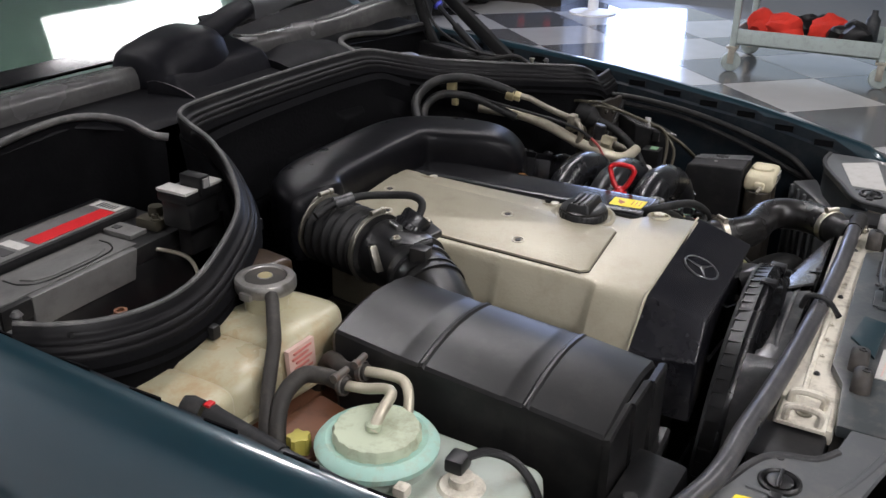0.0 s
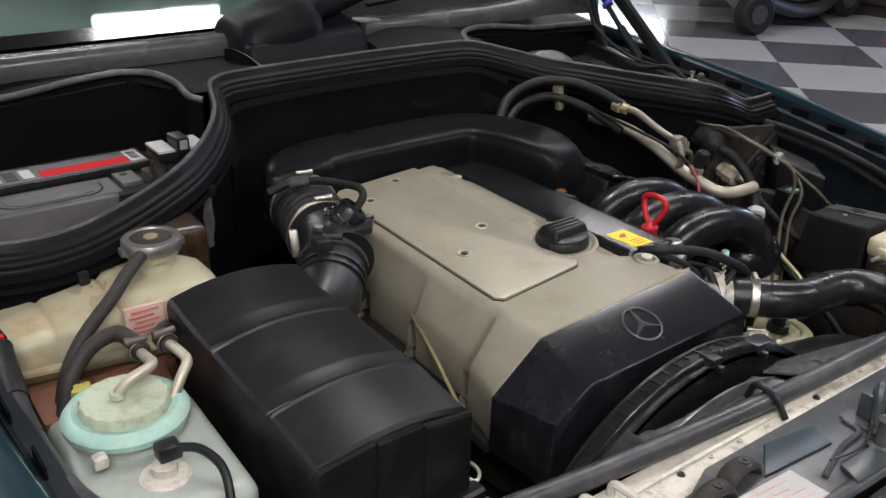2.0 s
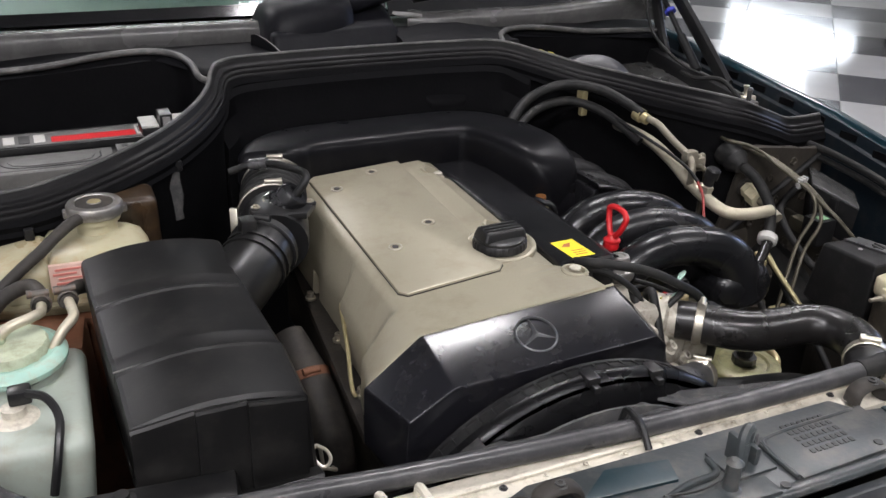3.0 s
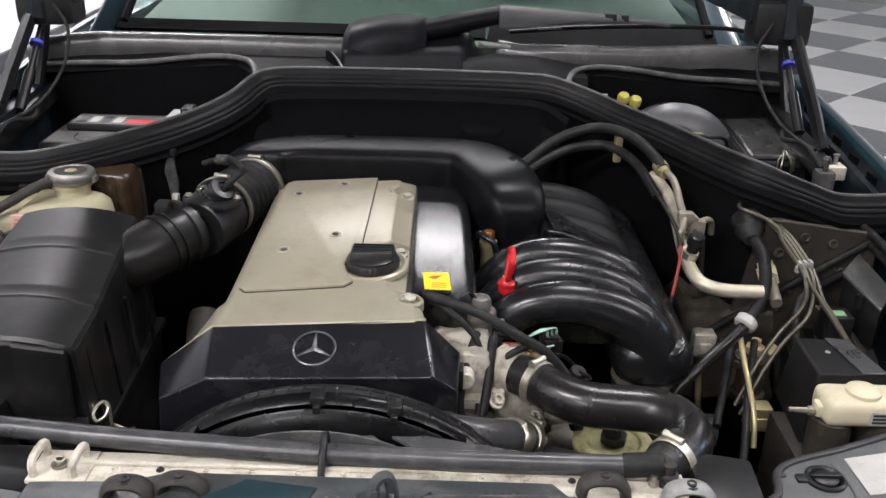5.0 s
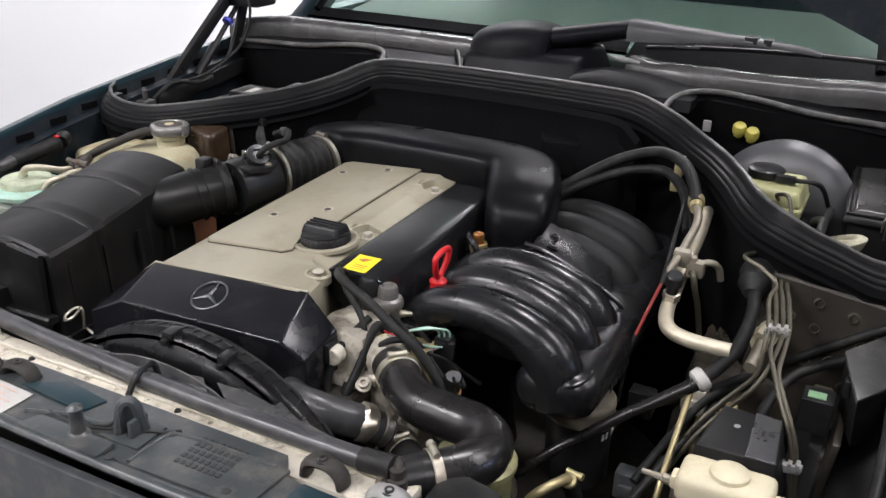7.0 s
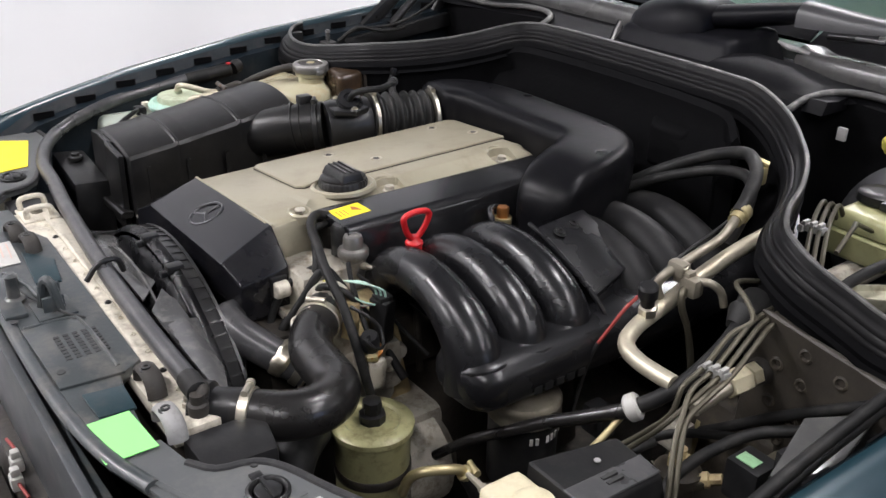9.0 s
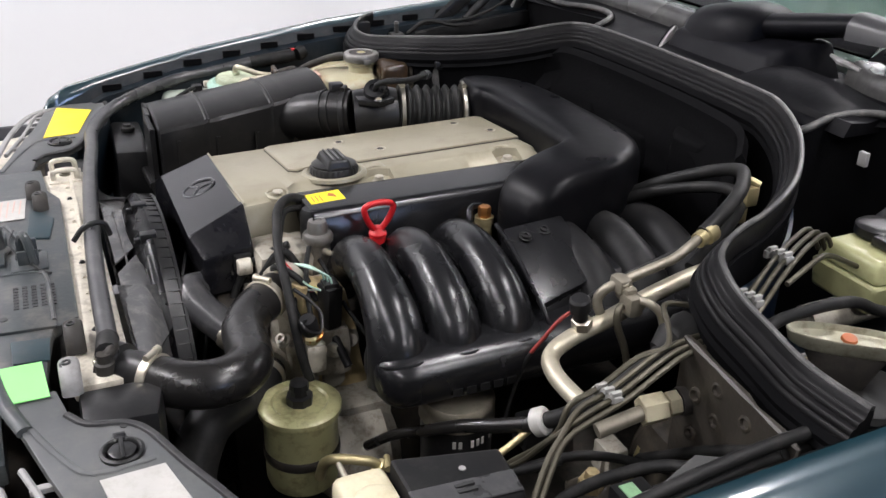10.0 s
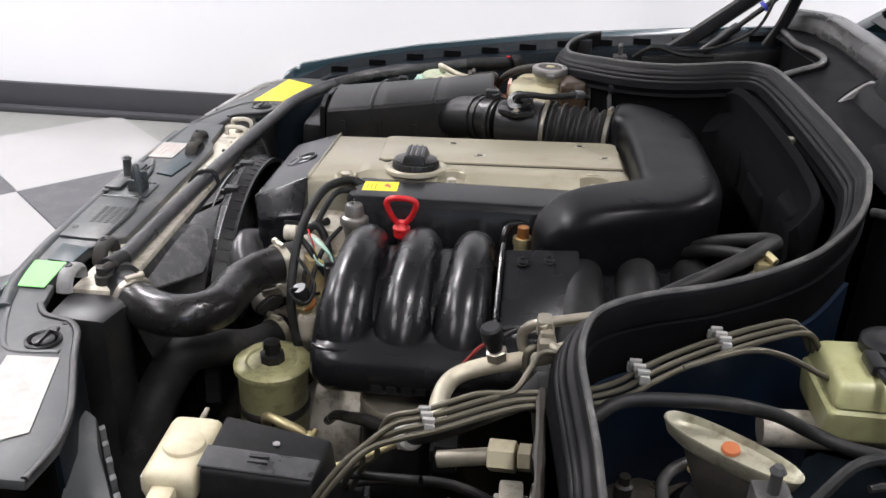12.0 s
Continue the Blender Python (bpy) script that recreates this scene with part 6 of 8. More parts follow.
ccap = part("cap", join(lathe([(0.035, 0), (0.036, 0.002), (0.036, 0.012), (0.034, 0.015), (0.026, 0.016), (0.024, 0.013), (0.010, 0.013), (0.009, 0.016), (0.004, 0.0165)], (-0.517, 0.590, 0.838), n=36), box(-0.557, -0.547, 0.582, 0.598, 0.836, 0.846, 0.003), box(-0.487, -0.477, 0.582, 0.598, 0.836, 0.846, 0.003)), M_CAP, coolant, "dull metal pressure cap")
part("cap_inlay", lathe([(0.024, 0), (0.024, 0.0015), (0.010, 0.0015)], (-0.517, 0.590, 0.8515), n=28), M_DUSTY, ccap)
part("cap_rivet", lathe([(0.009, 0), (0.008, 0.001), (0.003, 0.0012)], (-0.517, 0.590, 0.8535), n=16), M_BRASS, ccap)
part("tank_label", hexa([(-0.584, 0.5125, 0.772), (-0.540, 0.510, 0.772), (-0.540, 0.512, 0.807), (-0.584, 0.5145, 0.807)], [(-0.584, 0.5065, 0.772), (-0.540, 0.5045, 0.772), (-0.540, 0.5065, 0.807), (-0.584, 0.5085, 0.807)], 0), M_PINK, coolant, "faded pink label")
for k in range(5):
    part("print_line", box(-0.580 + (k % 3) * 0.003, -0.546 - (k % 2) * 0.006, 0.5045 + k * 0.0003, 0.5075, 0.7755 + k * 0.0062, 0.7780 + k * 0.0062, 0), M_FADED, coolant)
part("overflow_pipe", tube([(-0.532, 0.572, 0.842), (-0.547, 0.557, 0.842), (-0.568, 0.540, 0.834), (-0.590, 0.522, 0.822), (-0.616, 0.507, 0.808), (-0.642, 0.493, 0.789), (-0.664, 0.480, 0.76), (-0.68, 0.47, 0.71)], 0.0078, 10), M_DUSTY, coolant)
part("lower_shell", hexa([(-0.70, 0.50, 0.45), (-0.47, 0.48, 0.45), (-0.47, 0.64, 0.45), (-0.70, 0.66, 0.45)], [(-0.715, 0.522, 0.731), (-0.475, 0.498, 0.731), (-0.46, 0.64, 0.731), (-0.715, 0.66, 0.731)], 0.01), M_RUST, coolant, "rust-stained bracket below the tank")
part("hose_end", join(lathe([(0.014, 0), (0.015, 0.012), (0.012, 0.02)], (-0.720, 0.512, 0.807), (-0.2, 0.6, 0.2), 14)), M_RUBBER, coolant)
part("red_clip", lathe([(0.0125, 0), (0.0135, 0.003), (0.0125, 0.008)], (-0.718, 0.496, 0.806), (-0.1, 0.9, 0.1), 14), M_RUBBER, coolant)
part("red_mark", box(-0.722, -0.712, 0.498, 0.506, 0.8185, 0.8215, 0.001), M_RED, coolant)
shield = thing("heat_shield", (-0.46, 0.655, 0.70), "sooty brown sheet metal heat shield behind the tank", "heat shield")
part("sheet", lump(hexa([(-0.505, 0.668, 0.66), (-0.430, 0.672, 0.66), (-0.430, 0.678, 0.66), (-0.505, 0.674, 0.66)], [(-0.500, 0.652, 0.846), (-0.432, 0.664, 0.838), (-0.432, 0.670, 0.838), (-0.500, 0.658, 0.846)], 0.002, 1), 0.004, 40, 5), M_GRIME, shield)
part("fold", lump(hexa([(-0.428, 0.700, 0.76), (-0.385, 0.708, 0.76), (-0.385, 0.714, 0.76), (-0.428, 0.706, 0.76)], [(-0.432, 0.690, 0.848), (-0.388, 0.700, 0.842), (-0.388, 0.706, 0.842), (-0.432, 0.696, 0.848)], 0.002, 1), 0.003, 60, 5, 4.0), M_FLAP, shield, "grey dimpled foil panel")
# heater pipes in front of the tank
for pts in ([(-0.685, 0.440, 0.70), (-0.668, 0.462, 0.755), (-0.640, 0.476, 0.788), (-0.610, 0.472, 0.803), (-0.598, 0.450, 0.803), (-0.597, 0.423, 0.799)], [(-0.525, 0.520, 0.72), (-0.535, 0.492, 0.775), (-0.552, 0.470, 0.793), (-0.567, 0.447, 0.797), (-0.568, 0.417, 0.802)]):
    solo("heater_hose", tube(pts, 0.0092, 12), M_DUSTY, pts[0], "bent black rubber washer heater hose", "hose")
for pts in ([(-0.597, 0.428, 0.799), (-0.598, 0.400, 0.804), (-0.602, 0.375, 0.814), (-0.612, 0.360, 0.818), (-0.632, 0.358, 0.812), (-0.648, 0.360, 0.796)], [(-0.568, 0.424, 0.802), (-0.566, 0.395, 0.805), (-0.566, 0.374, 0.804), (-0.578, 0.360, 0.798), (-0.592, 0.353, 0.780)]):
    solo("metal_pipe", tube(pts, 0.0058, 10), M_CREAMP, pts[0], "bent plated metal pipe end", "pipe")
    solo("pipe_clip", clamp_band(Vector(pts[0]), Vector(pts[1]) - Vector(pts[0]), 0.0102, 0.007), M_CLIP, pts[0], "rusty spring hose clip", "clip")
solo("rusty_bracket", hexa([(-0.70, 0.43, 0.60), (-0.55, 0.41, 0.60), (-0.54, 0.50, 0.60), (-0.70, 0.52, 0.60)], [(-0.70, 0.445, 0.735), (-0.56, 0.425, 0.735), (-0.55, 0.492, 0.742), (-0.70, 0.512, 0.742)], 0.006), M_RUST, (-0.62, 0.46, 0.60), "rust-brown dirty bracket between the tanks", "bracket")

# washer reservoir
washer = thing("washer_reservoir", (-0.64, 0.30, 0.55), "pale plastic washer reservoir with an aqua cap", "washer reservoir")
part("tank", hexa([(-0.72, 0.20, 0.55), (-0.585, 0.19, 0.55), (-0.575, 0.40, 0.55), (-0.70, 0.42, 0.55)], [(-0.722, 0.215, 0.757), (-0.565, 0.205, 0.757), (-0.556, 0.40, 0.757), (-0.705, 0.428, 0.757)], 0.022, 4), M_WASH, washer)
WC = (-0.638, 0.361, 0.768)
part("cap_flange", lathe([(0.058, 0), (0.0615, 0.003), (0.0625, 0.009), (0.058, 0.015), (0.051, 0.017), (0.047, 0.015)], WC, n=48), M_AQUA, washer)
part("cap", gear_cap((WC[0], WC[1], WC[2] + 0.011), 0.0445, 0.015, 18, depth=0.025), M_SAGE, washer, "grimy sage green screw cap")
part("cap_nozzle", lathe([(0.008, 0), (0.008, 0.006), (0.006, 0.008)], (WC[0] - 0.006, WC[1], WC[2] + 0.028), n=14), M_SAGE, washer)
part("cap_tab", box(WC[0] - 0.052, WC[0] - 0.038, WC[1] - 0.062, WC[1] - 0.048, WC[2] - 0.004, WC[2] + 0.008, 0.003), M_CREAM, washer)
part("neck", lathe([(0.055, 0), (0.055, 0.018)], (-0.638, 0.361, 0.752), n=32), M_WASH, washer)
part("sensor_grommet", lathe([(0.024, 0), (0.025, 0.004), (0.021, 0.008), (0.012, 0.009), (0.012, 0.018)], (-0.636, 0.268, 0.752), n=24), M_CREAM, washer)
part("sensor_plug", join(box(-0.640, -0.617, 0.266, 0.286, 0.770, 0.786, 0.004), tube([(-0.622, 0.270, 0.782), (-0.605, 0.255, 0.782), (-0.595, 0.23, 0.772), (-0.60, 0.205, 0.75), (-0.61, 0.19, 0.71)], 0.0045, 8)), M_BLACK, washer)
part("yellow_plug", gear_cap((-0.656, 0.444, 0.748), 0.013, 0.018, 5, depth=0.25), M_DULLY, washer, "small dirty yellow plastic plug")


casing = thing("brown_casing", (-0.466, 0.64, 0.74), "oily dark brown casing behind the coolant tank", "casing")
part("shell", hexa([(-0.500, 0.612, 0.745), (-0.432, 0.612, 0.745), (-0.432, 0.664, 0.745), (-0.500, 0.664, 0.745)], [(-0.503, 0.612, 0.842), (-0.435, 0.608, 0.840), (-0.435, 0.662, 0.846), (-0.503, 0.666, 0.848)], 0.012, 3), M_BROWN, casing)
part("strap", box(-0.472, -0.456, 0.6085, 0.614, 0.750, 0.836, 0.002), M_BROWN, casing)
# ---- right rear bay: battery ----
battery = thing("battery", (-0.52, 0.93, 0.60), "black car battery with a red and white label", "battery")
part("case", box(-0.680, -0.365, 0.850, 1.020, 0.60, 0.790, 0.006), M_BLACK, battery)
part("lid", join(box(-0.683, -0.362, 0.847, 1.023, 0.785, 0.812, 0.006), box(-0.66, -0.385, 0.930, 1.012, 0.812, 0.826, 0.005)), M_BLACK, battery, "dusty dark battery lid")
part("label", plate([(-0.655, 0.934, 0.8263), (-0.392, 0.934, 0.8263), (-0.392, 0.998, 0.8263), (-0.655, 0.998, 0.8263)], 0.0006), M_LIDG, battery)
part("label_band", plate([(-0.550, 0.940, 0.827), (-0.418, 0.940, 0.827), (-0.418, 0.968, 0.827), (-0.550, 0.968, 0.827)], 0.0006), M_RED, battery, "red printed band")
for i in range(4):
    part("print_block", plate([(-0.645 + i * 0.023, 0.945, 0.827), (-0.628 + i * 0.023, 0.945, 0.827), (-0.628 + i * 0.023, 0.985, 0.827), (-0.645 + i * 0.023, 0.985, 0.827)], 0.0006), M_WHITE if i % 2 else M_INK, battery)
part("bar_code", plate([(-0.416, 0.942, 0.827), (-0.394, 0.942, 0.827), (-0.394, 0.994, 0.827), (-0.416, 0.994, 0.827)], 0.0006), M_WHITE, battery)
for k in range(6):
    part("code_bar", plate([(-0.413, 0.950 + k * 0.006, 0.8278), (-0.399, 0.950 + k * 0.006, 0.8278), (-0.399, 0.953 + k * 0.006, 0.8278), (-0.413, 0.953 + k * 0.006, 0.8278)], 0.0004), M_INK, battery)
part("lid_sheet", prism([(-0.676, 0.856), (-0.462, 0.856), (-0.462, 0.926), (-0.676, 0.926)], 0.8115, 0.8145, 0.0012), M_LIDG, battery, "dusty grey lid top")
part("lid_block", prism([(-0.455, 0.874), (-0.424, 0.874), (-0.424, 0.926), (-0.455, 0.926)], 0.8115, 0.8185, 0.0015), M_LIDG, battery, "pale grey end block")
part("lid_notch", box(-0.446, -0.436, 0.908, 0.920, 0.8184, 0.8195, 0), M_INK, battery)
part("front_apron", hexa([(-0.640, 0.845, 0.770), (-0.480, 0.845, 0.770), (-0.480, 0.850, 0.770), (-0.640, 0.850, 0.770)], [(-0.640, 0.846, 0.812), (-0.470, 0.846, 0.812), (-0.470, 0.856, 0.8135), (-0.640, 0.856, 0.8135)], 0.002), M_LIDG, battery)
part("carry_handle", prism([(-0.62, 0.893), (-0.612, 0.876), (-0.59, 0.868), (-0.520, 0.868), (-0.498, 0.876), (-0.490, 0.893), (-0.505, 0.905), (-0.605, 0.905)], 0.8142, 0.8165, 0.001), M_LIDG, battery, "folded flat carrying handle")
part("handle_recess", tube([(-0.63, 0.91, 0.8150), (-0.627, 0.882, 0.8150), (-0.60, 0.863, 0.8150), (-0.51, 0.863, 0.8150), (-0.484, 0.880, 0.8150), (-0.481, 0.905, 0.8150)], 0.0012, 6), M_BLACK, battery)
part("terminal", join(box(-0.418, -0.375, 0.862, 0.902, 0.812, 0.828, 0.004), lathe([(0.011, 0), (0.010, 0.02)], (-0.396, 0.882, 0.822), n=16), bolt((-0.41, 0.87, 0.828), 0.005, 0.008)), M_LINE, battery, "corroded lead terminal clamp")
part("cable", tube([(-0.39, 0.88, 0.825), (-0.36, 0.86, 0.815), (-0.355, 0.81, 0.77), (-0.40, 0.76, 0.70)], 0.007, 8), M_RUBBER, battery)
part("clamp_strip", hexa([(-0.715, 0.850, 0.738), (-0.60, 0.785, 0.735), (-0.455, 0.762, 0.735), (-0.462, 0.800, 0.735), (-0.58, 0.838, 0.735)], [(-0.715, 0.850, 0.746), (-0.60, 0.788, 0.748), (-0.458, 0.766, 0.750), (-0.464, 0.796, 0.750), (-0.58, 0.834, 0.748)], 0.003), M_CREAM, battery, "pale metal hold-down")
part("hold_down_bolt", bolt((-0.545, 0.808, 0.751), 0.009, 0.012), M_RUST, battery)
part("bracket", box(-0.57, -0.36, 0.790, 0.846, 0.60, 0.725, 0.006), M_TRAY, battery, "dark red battery tray edge")
solo("tan_wire", tube([(-0.44, 0.86, 0.80), (-0.42, 0.80, 0.785), (-0.46, 0.75, 0.74), (-0.52, 0.72, 0.70)], 0.003, 8), M_DULLM, (-0.45, 0.8, 0.7), "thin tan wire beside the battery", "wire")
relay = thing("relay", (-0.385, 0.82, 0.80), "small black relay box on the bulkhead", "relay")
part("case", box(-0.415, -0.355, 0.800, 0.850, 0.825, 0.872, 0.004), M_BLACK, relay)
part("cover", join(box(-0.424, -0.350, 0.795, 0.848, 0.866, 0.880, 0.004), box(-0.397, -0.378, 0.792, 0.830, 0.872, 0.900, 0.002)), M_BLACK, relay)
# Pale plates, made whiter to stand in for their bright reflection.
for x0, x1 in ((-0.424, -0.3985), (-0.3765, -0.350)):
    part("top_plate", box(x0, x1, 0.795, 0.848, 0.8804, 0.8845, 0.001), M_WHITE, relay, "pale plastic top plate, reflection in its colour")
part("tag", box(-0.393, -0.382, 0.7900, 0.7918, 0.884, 0.897, 0), M_PALE, relay, "small pale label")
part("foot", box(-0.40, -0.33, 0.815, 0.840, 0.78, 0.827, 0.004), M_BLACK, relay)
bracket = thing("black_bracket", (-0.72, 0.63, 0.80), "black plastic clip standing beside the hood seal", "bracket")
part("tab", box(-0.742, -0.722, 0.655, 0.685, 0.78, 0.865, 0.004), M_BLACK, bracket)
part("tab_foot", box(-0.752, -0.712, 0.645, 0.695, 0.77, 0.79, 0.004), M_BLACK, bracket)

# ---- front left: thermostat, hoses, power steering ----
thermo = thing("thermostat_housing", (0.17, 0.22, 0.60), "dirty cast alloy thermostat housing", "thermostat")
part("body", join(lathe([(0.020, -0.03), (0.031, -0.02), (0.032, -0.004), (0.027, 0.0), (0.0255, 0.03)], (0.163, 0.236, 0.726), (0.70, -0.70, 0.0), 24), lump(box(0.125, 0.188, 0.222, 0.30, 0.56, 0.718, 0.014), 0.008, 40, 5, 3.0), lump(box(0.15, 0.208, 0.232, 0.278, 0.59, 0.66, 0.012), 0.006, 50, 4, 7.0)), M_ALLOY, thermo)
part("side_housing", lump(hexa([(0.135, 0.262, 0.57), (0.206, 0.262, 0.57), (0.206, 0.345, 0.57), (0.135, 0.345, 0.57)], [(0.135, 0.258, 0.725), (0.200, 0.258, 0.728), (0.198, 0.318, 0.728), (0.135, 0.318, 0.725)], 0.010, 2), 0.006, 45, 4, 1.0), M_OXIDE, thermo, "brass-stained cast housing")
for q, r in (((0.205, 0.270, 0.645), 0.013), ((0.206, 0.318, 0.655), 0.011), ((0.205, 0.292, 0.60), 0.016), ((0.15, 0.20, 0.665), 0.012)):
    part("boss", lathe([(r, -0.01), (r, 0.006), (r * 0.8, 0.009), (r * 0.4, 0.009)], q, (1, -0.25, 0.15), 16), M_ALLOY, thermo)
part("plug_block", lump(box(0.190, 0.224, 0.262, 0.314, 0.612, 0.683, 0.008), 0.004, 50, 3, 2.0), M_ALLOY, thermo)
part("plug_boss", lathe([(0.0115, -0.006), (0.0115, 0.006), (0.0095, 0.008), (0.004, 0.008), (0.004, 0.006)], (0.225, 0.289, 0.655), (1, -0.45, 0.15), 18), M_ALLOY, thermo)
part("amber_flange", lump(hexa([(0.186, 0.240, 0.690), (0.206, 0.252, 0.690), (0.200, 0.262, 0.690), (0.180, 0.250, 0.690)], [(0.190, 0.242, 0.746), (0.208, 0.254, 0.744), (0.203, 0.263, 0.744), (0.184, 0.251, 0.746)], 0.003), 0.002, 60, 2, 4.0), M_OXIDE, thermo, "amber-stained standing flange")
part("copper_ring", lathe([(0.010, 0), (0.014, 0.002), (0.014, 0.006), (0.010, 0.008)], (0.239, 0.257, 0.690), (0.25, -0.25, 1), 20), M_COPPER, thermo)
part("lower_neck", lathe([(0.030, 0), (0.028, 0.02), (0.026, 0.055), (0.028, 0.06)], (0.185, 0.208, 0.619), (-0.85, 0.5, 0.05), 24), M_ALLOY, thermo)
for bx, by, bz in ((0.14, 0.205, 0.70), (0.185, 0.26, 0.70), (0.19, 0.23, 0.66)):
    part("flange_bolt", bolt((bx, by, bz), 0.007, 0.012, (0.3, -0.5, 0.7)), M_ALLOY, thermo)
part("sensor_seat", lump(box(0.205, 0.252, 0.244, 0.272, 0.640, 0.682, 0.008), 0.003, 60, 3, 5.0), M_ALLOY, thermo)
part("brass_sensor", lathe([(0.009, 0), (0.009, 0.010), (0.013, 0.010), (0.013, 0.018), (0.009, 0.021)], (0.238, 0.258, 0.678), (0.25, -0.25, 1), 6), M_BRASS, thermo)
part("sensor_plug", join(lathe([(0.011, 0), (0.012, 0.004), (0.012, 0.020), (0.010, 0.024)], (0.242, 0.253, 0.700), (0.25, -0.25, 1), 16), tube([(0.246, 0.249, 0.720), (0.256, 0.238, 0.722), (0.262, 0.246, 0.712), (0.256, 0.262, 0.706), (0.240, 0.268, 0.722), (0.228, 0.256, 0.738), (0.214, 0.240, 0.750)], 0.0024, 8)), M_BLACK, thermo)
part("green_plug", join(hexa([(0.203, 0.274, 0.684), (0.226, 0.282, 0.684), (0.220, 0.302, 0.684), (0.197, 0.294, 0.684)], [(0.205, 0.273, 0.748), (0.231, 0.282, 0.746), (0.224, 0.304, 0.746), (0.198, 0.295, 0.748)], 0.003), box(0.203, 0.224, 0.279, 0.299, 0.740, 0.752, 0.002)), M_BLACK, thermo)
for k in range(3):
    part("green_lead", tube([(0.208 + 0.006 * k, 0.284 + 0.003 * k, 0.748), (0.207 + 0.006 * k, 0.280 + 0.003 * k, 0.762), (0.198 + 0.004 * k, 0.268, 0.770), (0.180, 0.252, 0.768)], 0.0015, 6), M_AQUA, thermo)

top_hose = thing("top_radiator_hose", (0.28, 0.13, 0.67), "thick glossy black upper radiator hose with steel clips", "hose")
part("hose", tube([(0.168, 0.228, 0.727), (0.190, 0.208, 0.728), (0.212, 0.186, 0.727), (0.245, 0.168, 0.725), (0.285, 0.163, 0.724), (0.322, 0.157, 0.725), (0.347, 0.137, 0.727), (0.354, 0.108, 0.728), (0.346, 0.080, 0.729), (0.330, 0.058, 0.730), (0.312, 0.040, 0.731)], [0.026, 0.0265, 0.027, 0.0275, 0.0275, 0.0275, 0.0275, 0.0275, 0.0275, 0.027, 0.026], 22, 6), M_HOSE, top_hose)
part("clip", clamp_band((0.190, 0.208, 0.728), (0.70, -0.70, 0.0), 0.0275), M_STEEL, top_hose)
part("clip", clamp_band((0.322, 0.050, 0.7305), (-0.70, -0.72, 0.0), 0.0275), M_STEEL, top_hose)
part("outlet", lathe([(0.026, 0), (0.024, 0.03), (0.030, 0.034), (0.030, 0.05)], (0.316, 0.044, 0.731), (-0.70, -0.72, 0.0), 22), M_BLACK, top_hose)
low_hose = thing("bottom_radiator_hose", (0.30, 0.10, 0.45), "thick black lower radiator hose", "hose")
part("hose", tube([(0.165, 0.216, 0.622), (0.200, 0.200, 0.618), (0.245, 0.172, 0.622), (0.285, 0.135, 0.640), (0.310, 0.105, 0.642), (0.330, 0.082, 0.612), (0.358, 0.068, 0.575), (0.39, 0.06, 0.50), (0.40, 0.06, 0.42)], [0.023, 0.023, 0.024, 0.026, 0.028, 0.029, 0.030, 0.030, 0.030], 18, 6), M_RUBBER, low_hose)
part("clip", clamp_band((0.200, 0.200, 0.618), (0.85, -0.5, 0.0), 0.0245), M_STEEL, low_hose)

bypass = thing("bypass_hose", (0.13, 0.15, 0.66), "dusty grey-black water pump hose with a foil end", "hose")
part("hose", tube([(0.070, 0.150, 0.702), (0.088, 0.128, 0.706), (0.115, 0.132, 0.698), (0.142, 0.150, 0.684), (0.165, 0.168, 0.672), (0.185, 0.190, 0.655)], [0.019, 0.022, 0.023, 0.023, 0.022, 0.021], 18, 6), M_GREYH, bypass)
part("foil_end", lump(lathe([(0.021, 0), (0.0245, 0.004), (0.0245, 0.016), (0.021, 0.020)], (0.158, 0.161, 0.678), (0.62, 0.58, -0.45), 22), 0.003, 120, 2), M_STEEL, bypass, "crumpled bright foil band")
part("clip", clamp_band((0.180, 0.184, 0.660), (0.6, 0.6, -0.5), 0.0225), M_CLIPS, bypass)

ps = thing("power_steering_reservoir", (0.296, 0.217, 0.50), "oil-filmed olive power steering reservoir", "reservoir")
part("can", lathe([(0.044, 0), (0.047, 0.01), (0.047, 0.095), (0.049, 0.100), (0.049, 0.106)], (0.296, 0.220, 0.520), n=40), M_OLIVE, ps)
part("lid", lathe([(0.050, 0), (0.0525, 0.002), (0.0525, 0.009), (0.049, 0.012), (0.036, 0.013), (0.033, 0.010), (0.017, 0.011)], (0.296, 0.220, 0.624), n=44), M_OLIVE, ps, "amber-stained round lid")
part("knob", join(lathe([(0.017, 0), (0.017, 0.012), (0.011, 0.013), (0.010, 0.021), (0.013, 0.022), (0.012, 0.030), (0.006, 0.032)], (0.296, 0.220, 0.634), n=8)), M_BLACK, ps, "black centre knob")
part("strap", lathe([(0.0475, 0), (0.049, 0.002), (0.049, 0.012), (0.0475, 0.014)], (0.296, 0.220, 0.56), n=40), M_DARK, ps)
# small yellow-plated pipe with a clip behind the anti-lock unit
solo("plated_pipe", tube([(0.355, 0.225, 0.56), (0.368, 0.228, 0.590), (0.382, 0.238, 0.604), (0.394, 0.262, 0.604), (0.398, 0.284, 0.594), (0.402, 0.30, 0.56)], 0.0065, 12), M_BRASS, (0.40, 0.25, 0.56), "short yellow-plated pipe bent over beside the unit", "pipe")
solo("pipe_clip", clamp_band((0.399, 0.288, 0.589), (0.15, 0.6, -0.8), 0.009, 0.010), M_BRASS, (0.40, 0.29, 0.58), "small gold hose clip", "clip")
solo("return_hose", tube([(0.399, 0.289, 0.588), (0.404, 0.305, 0.55), (0.41, 0.31, 0.50), (0.41, 0.31, 0.42)], 0.011, 12), M_RUBBER, (0.41, 0.30, 0.5), "black rubber return hose", "hose")
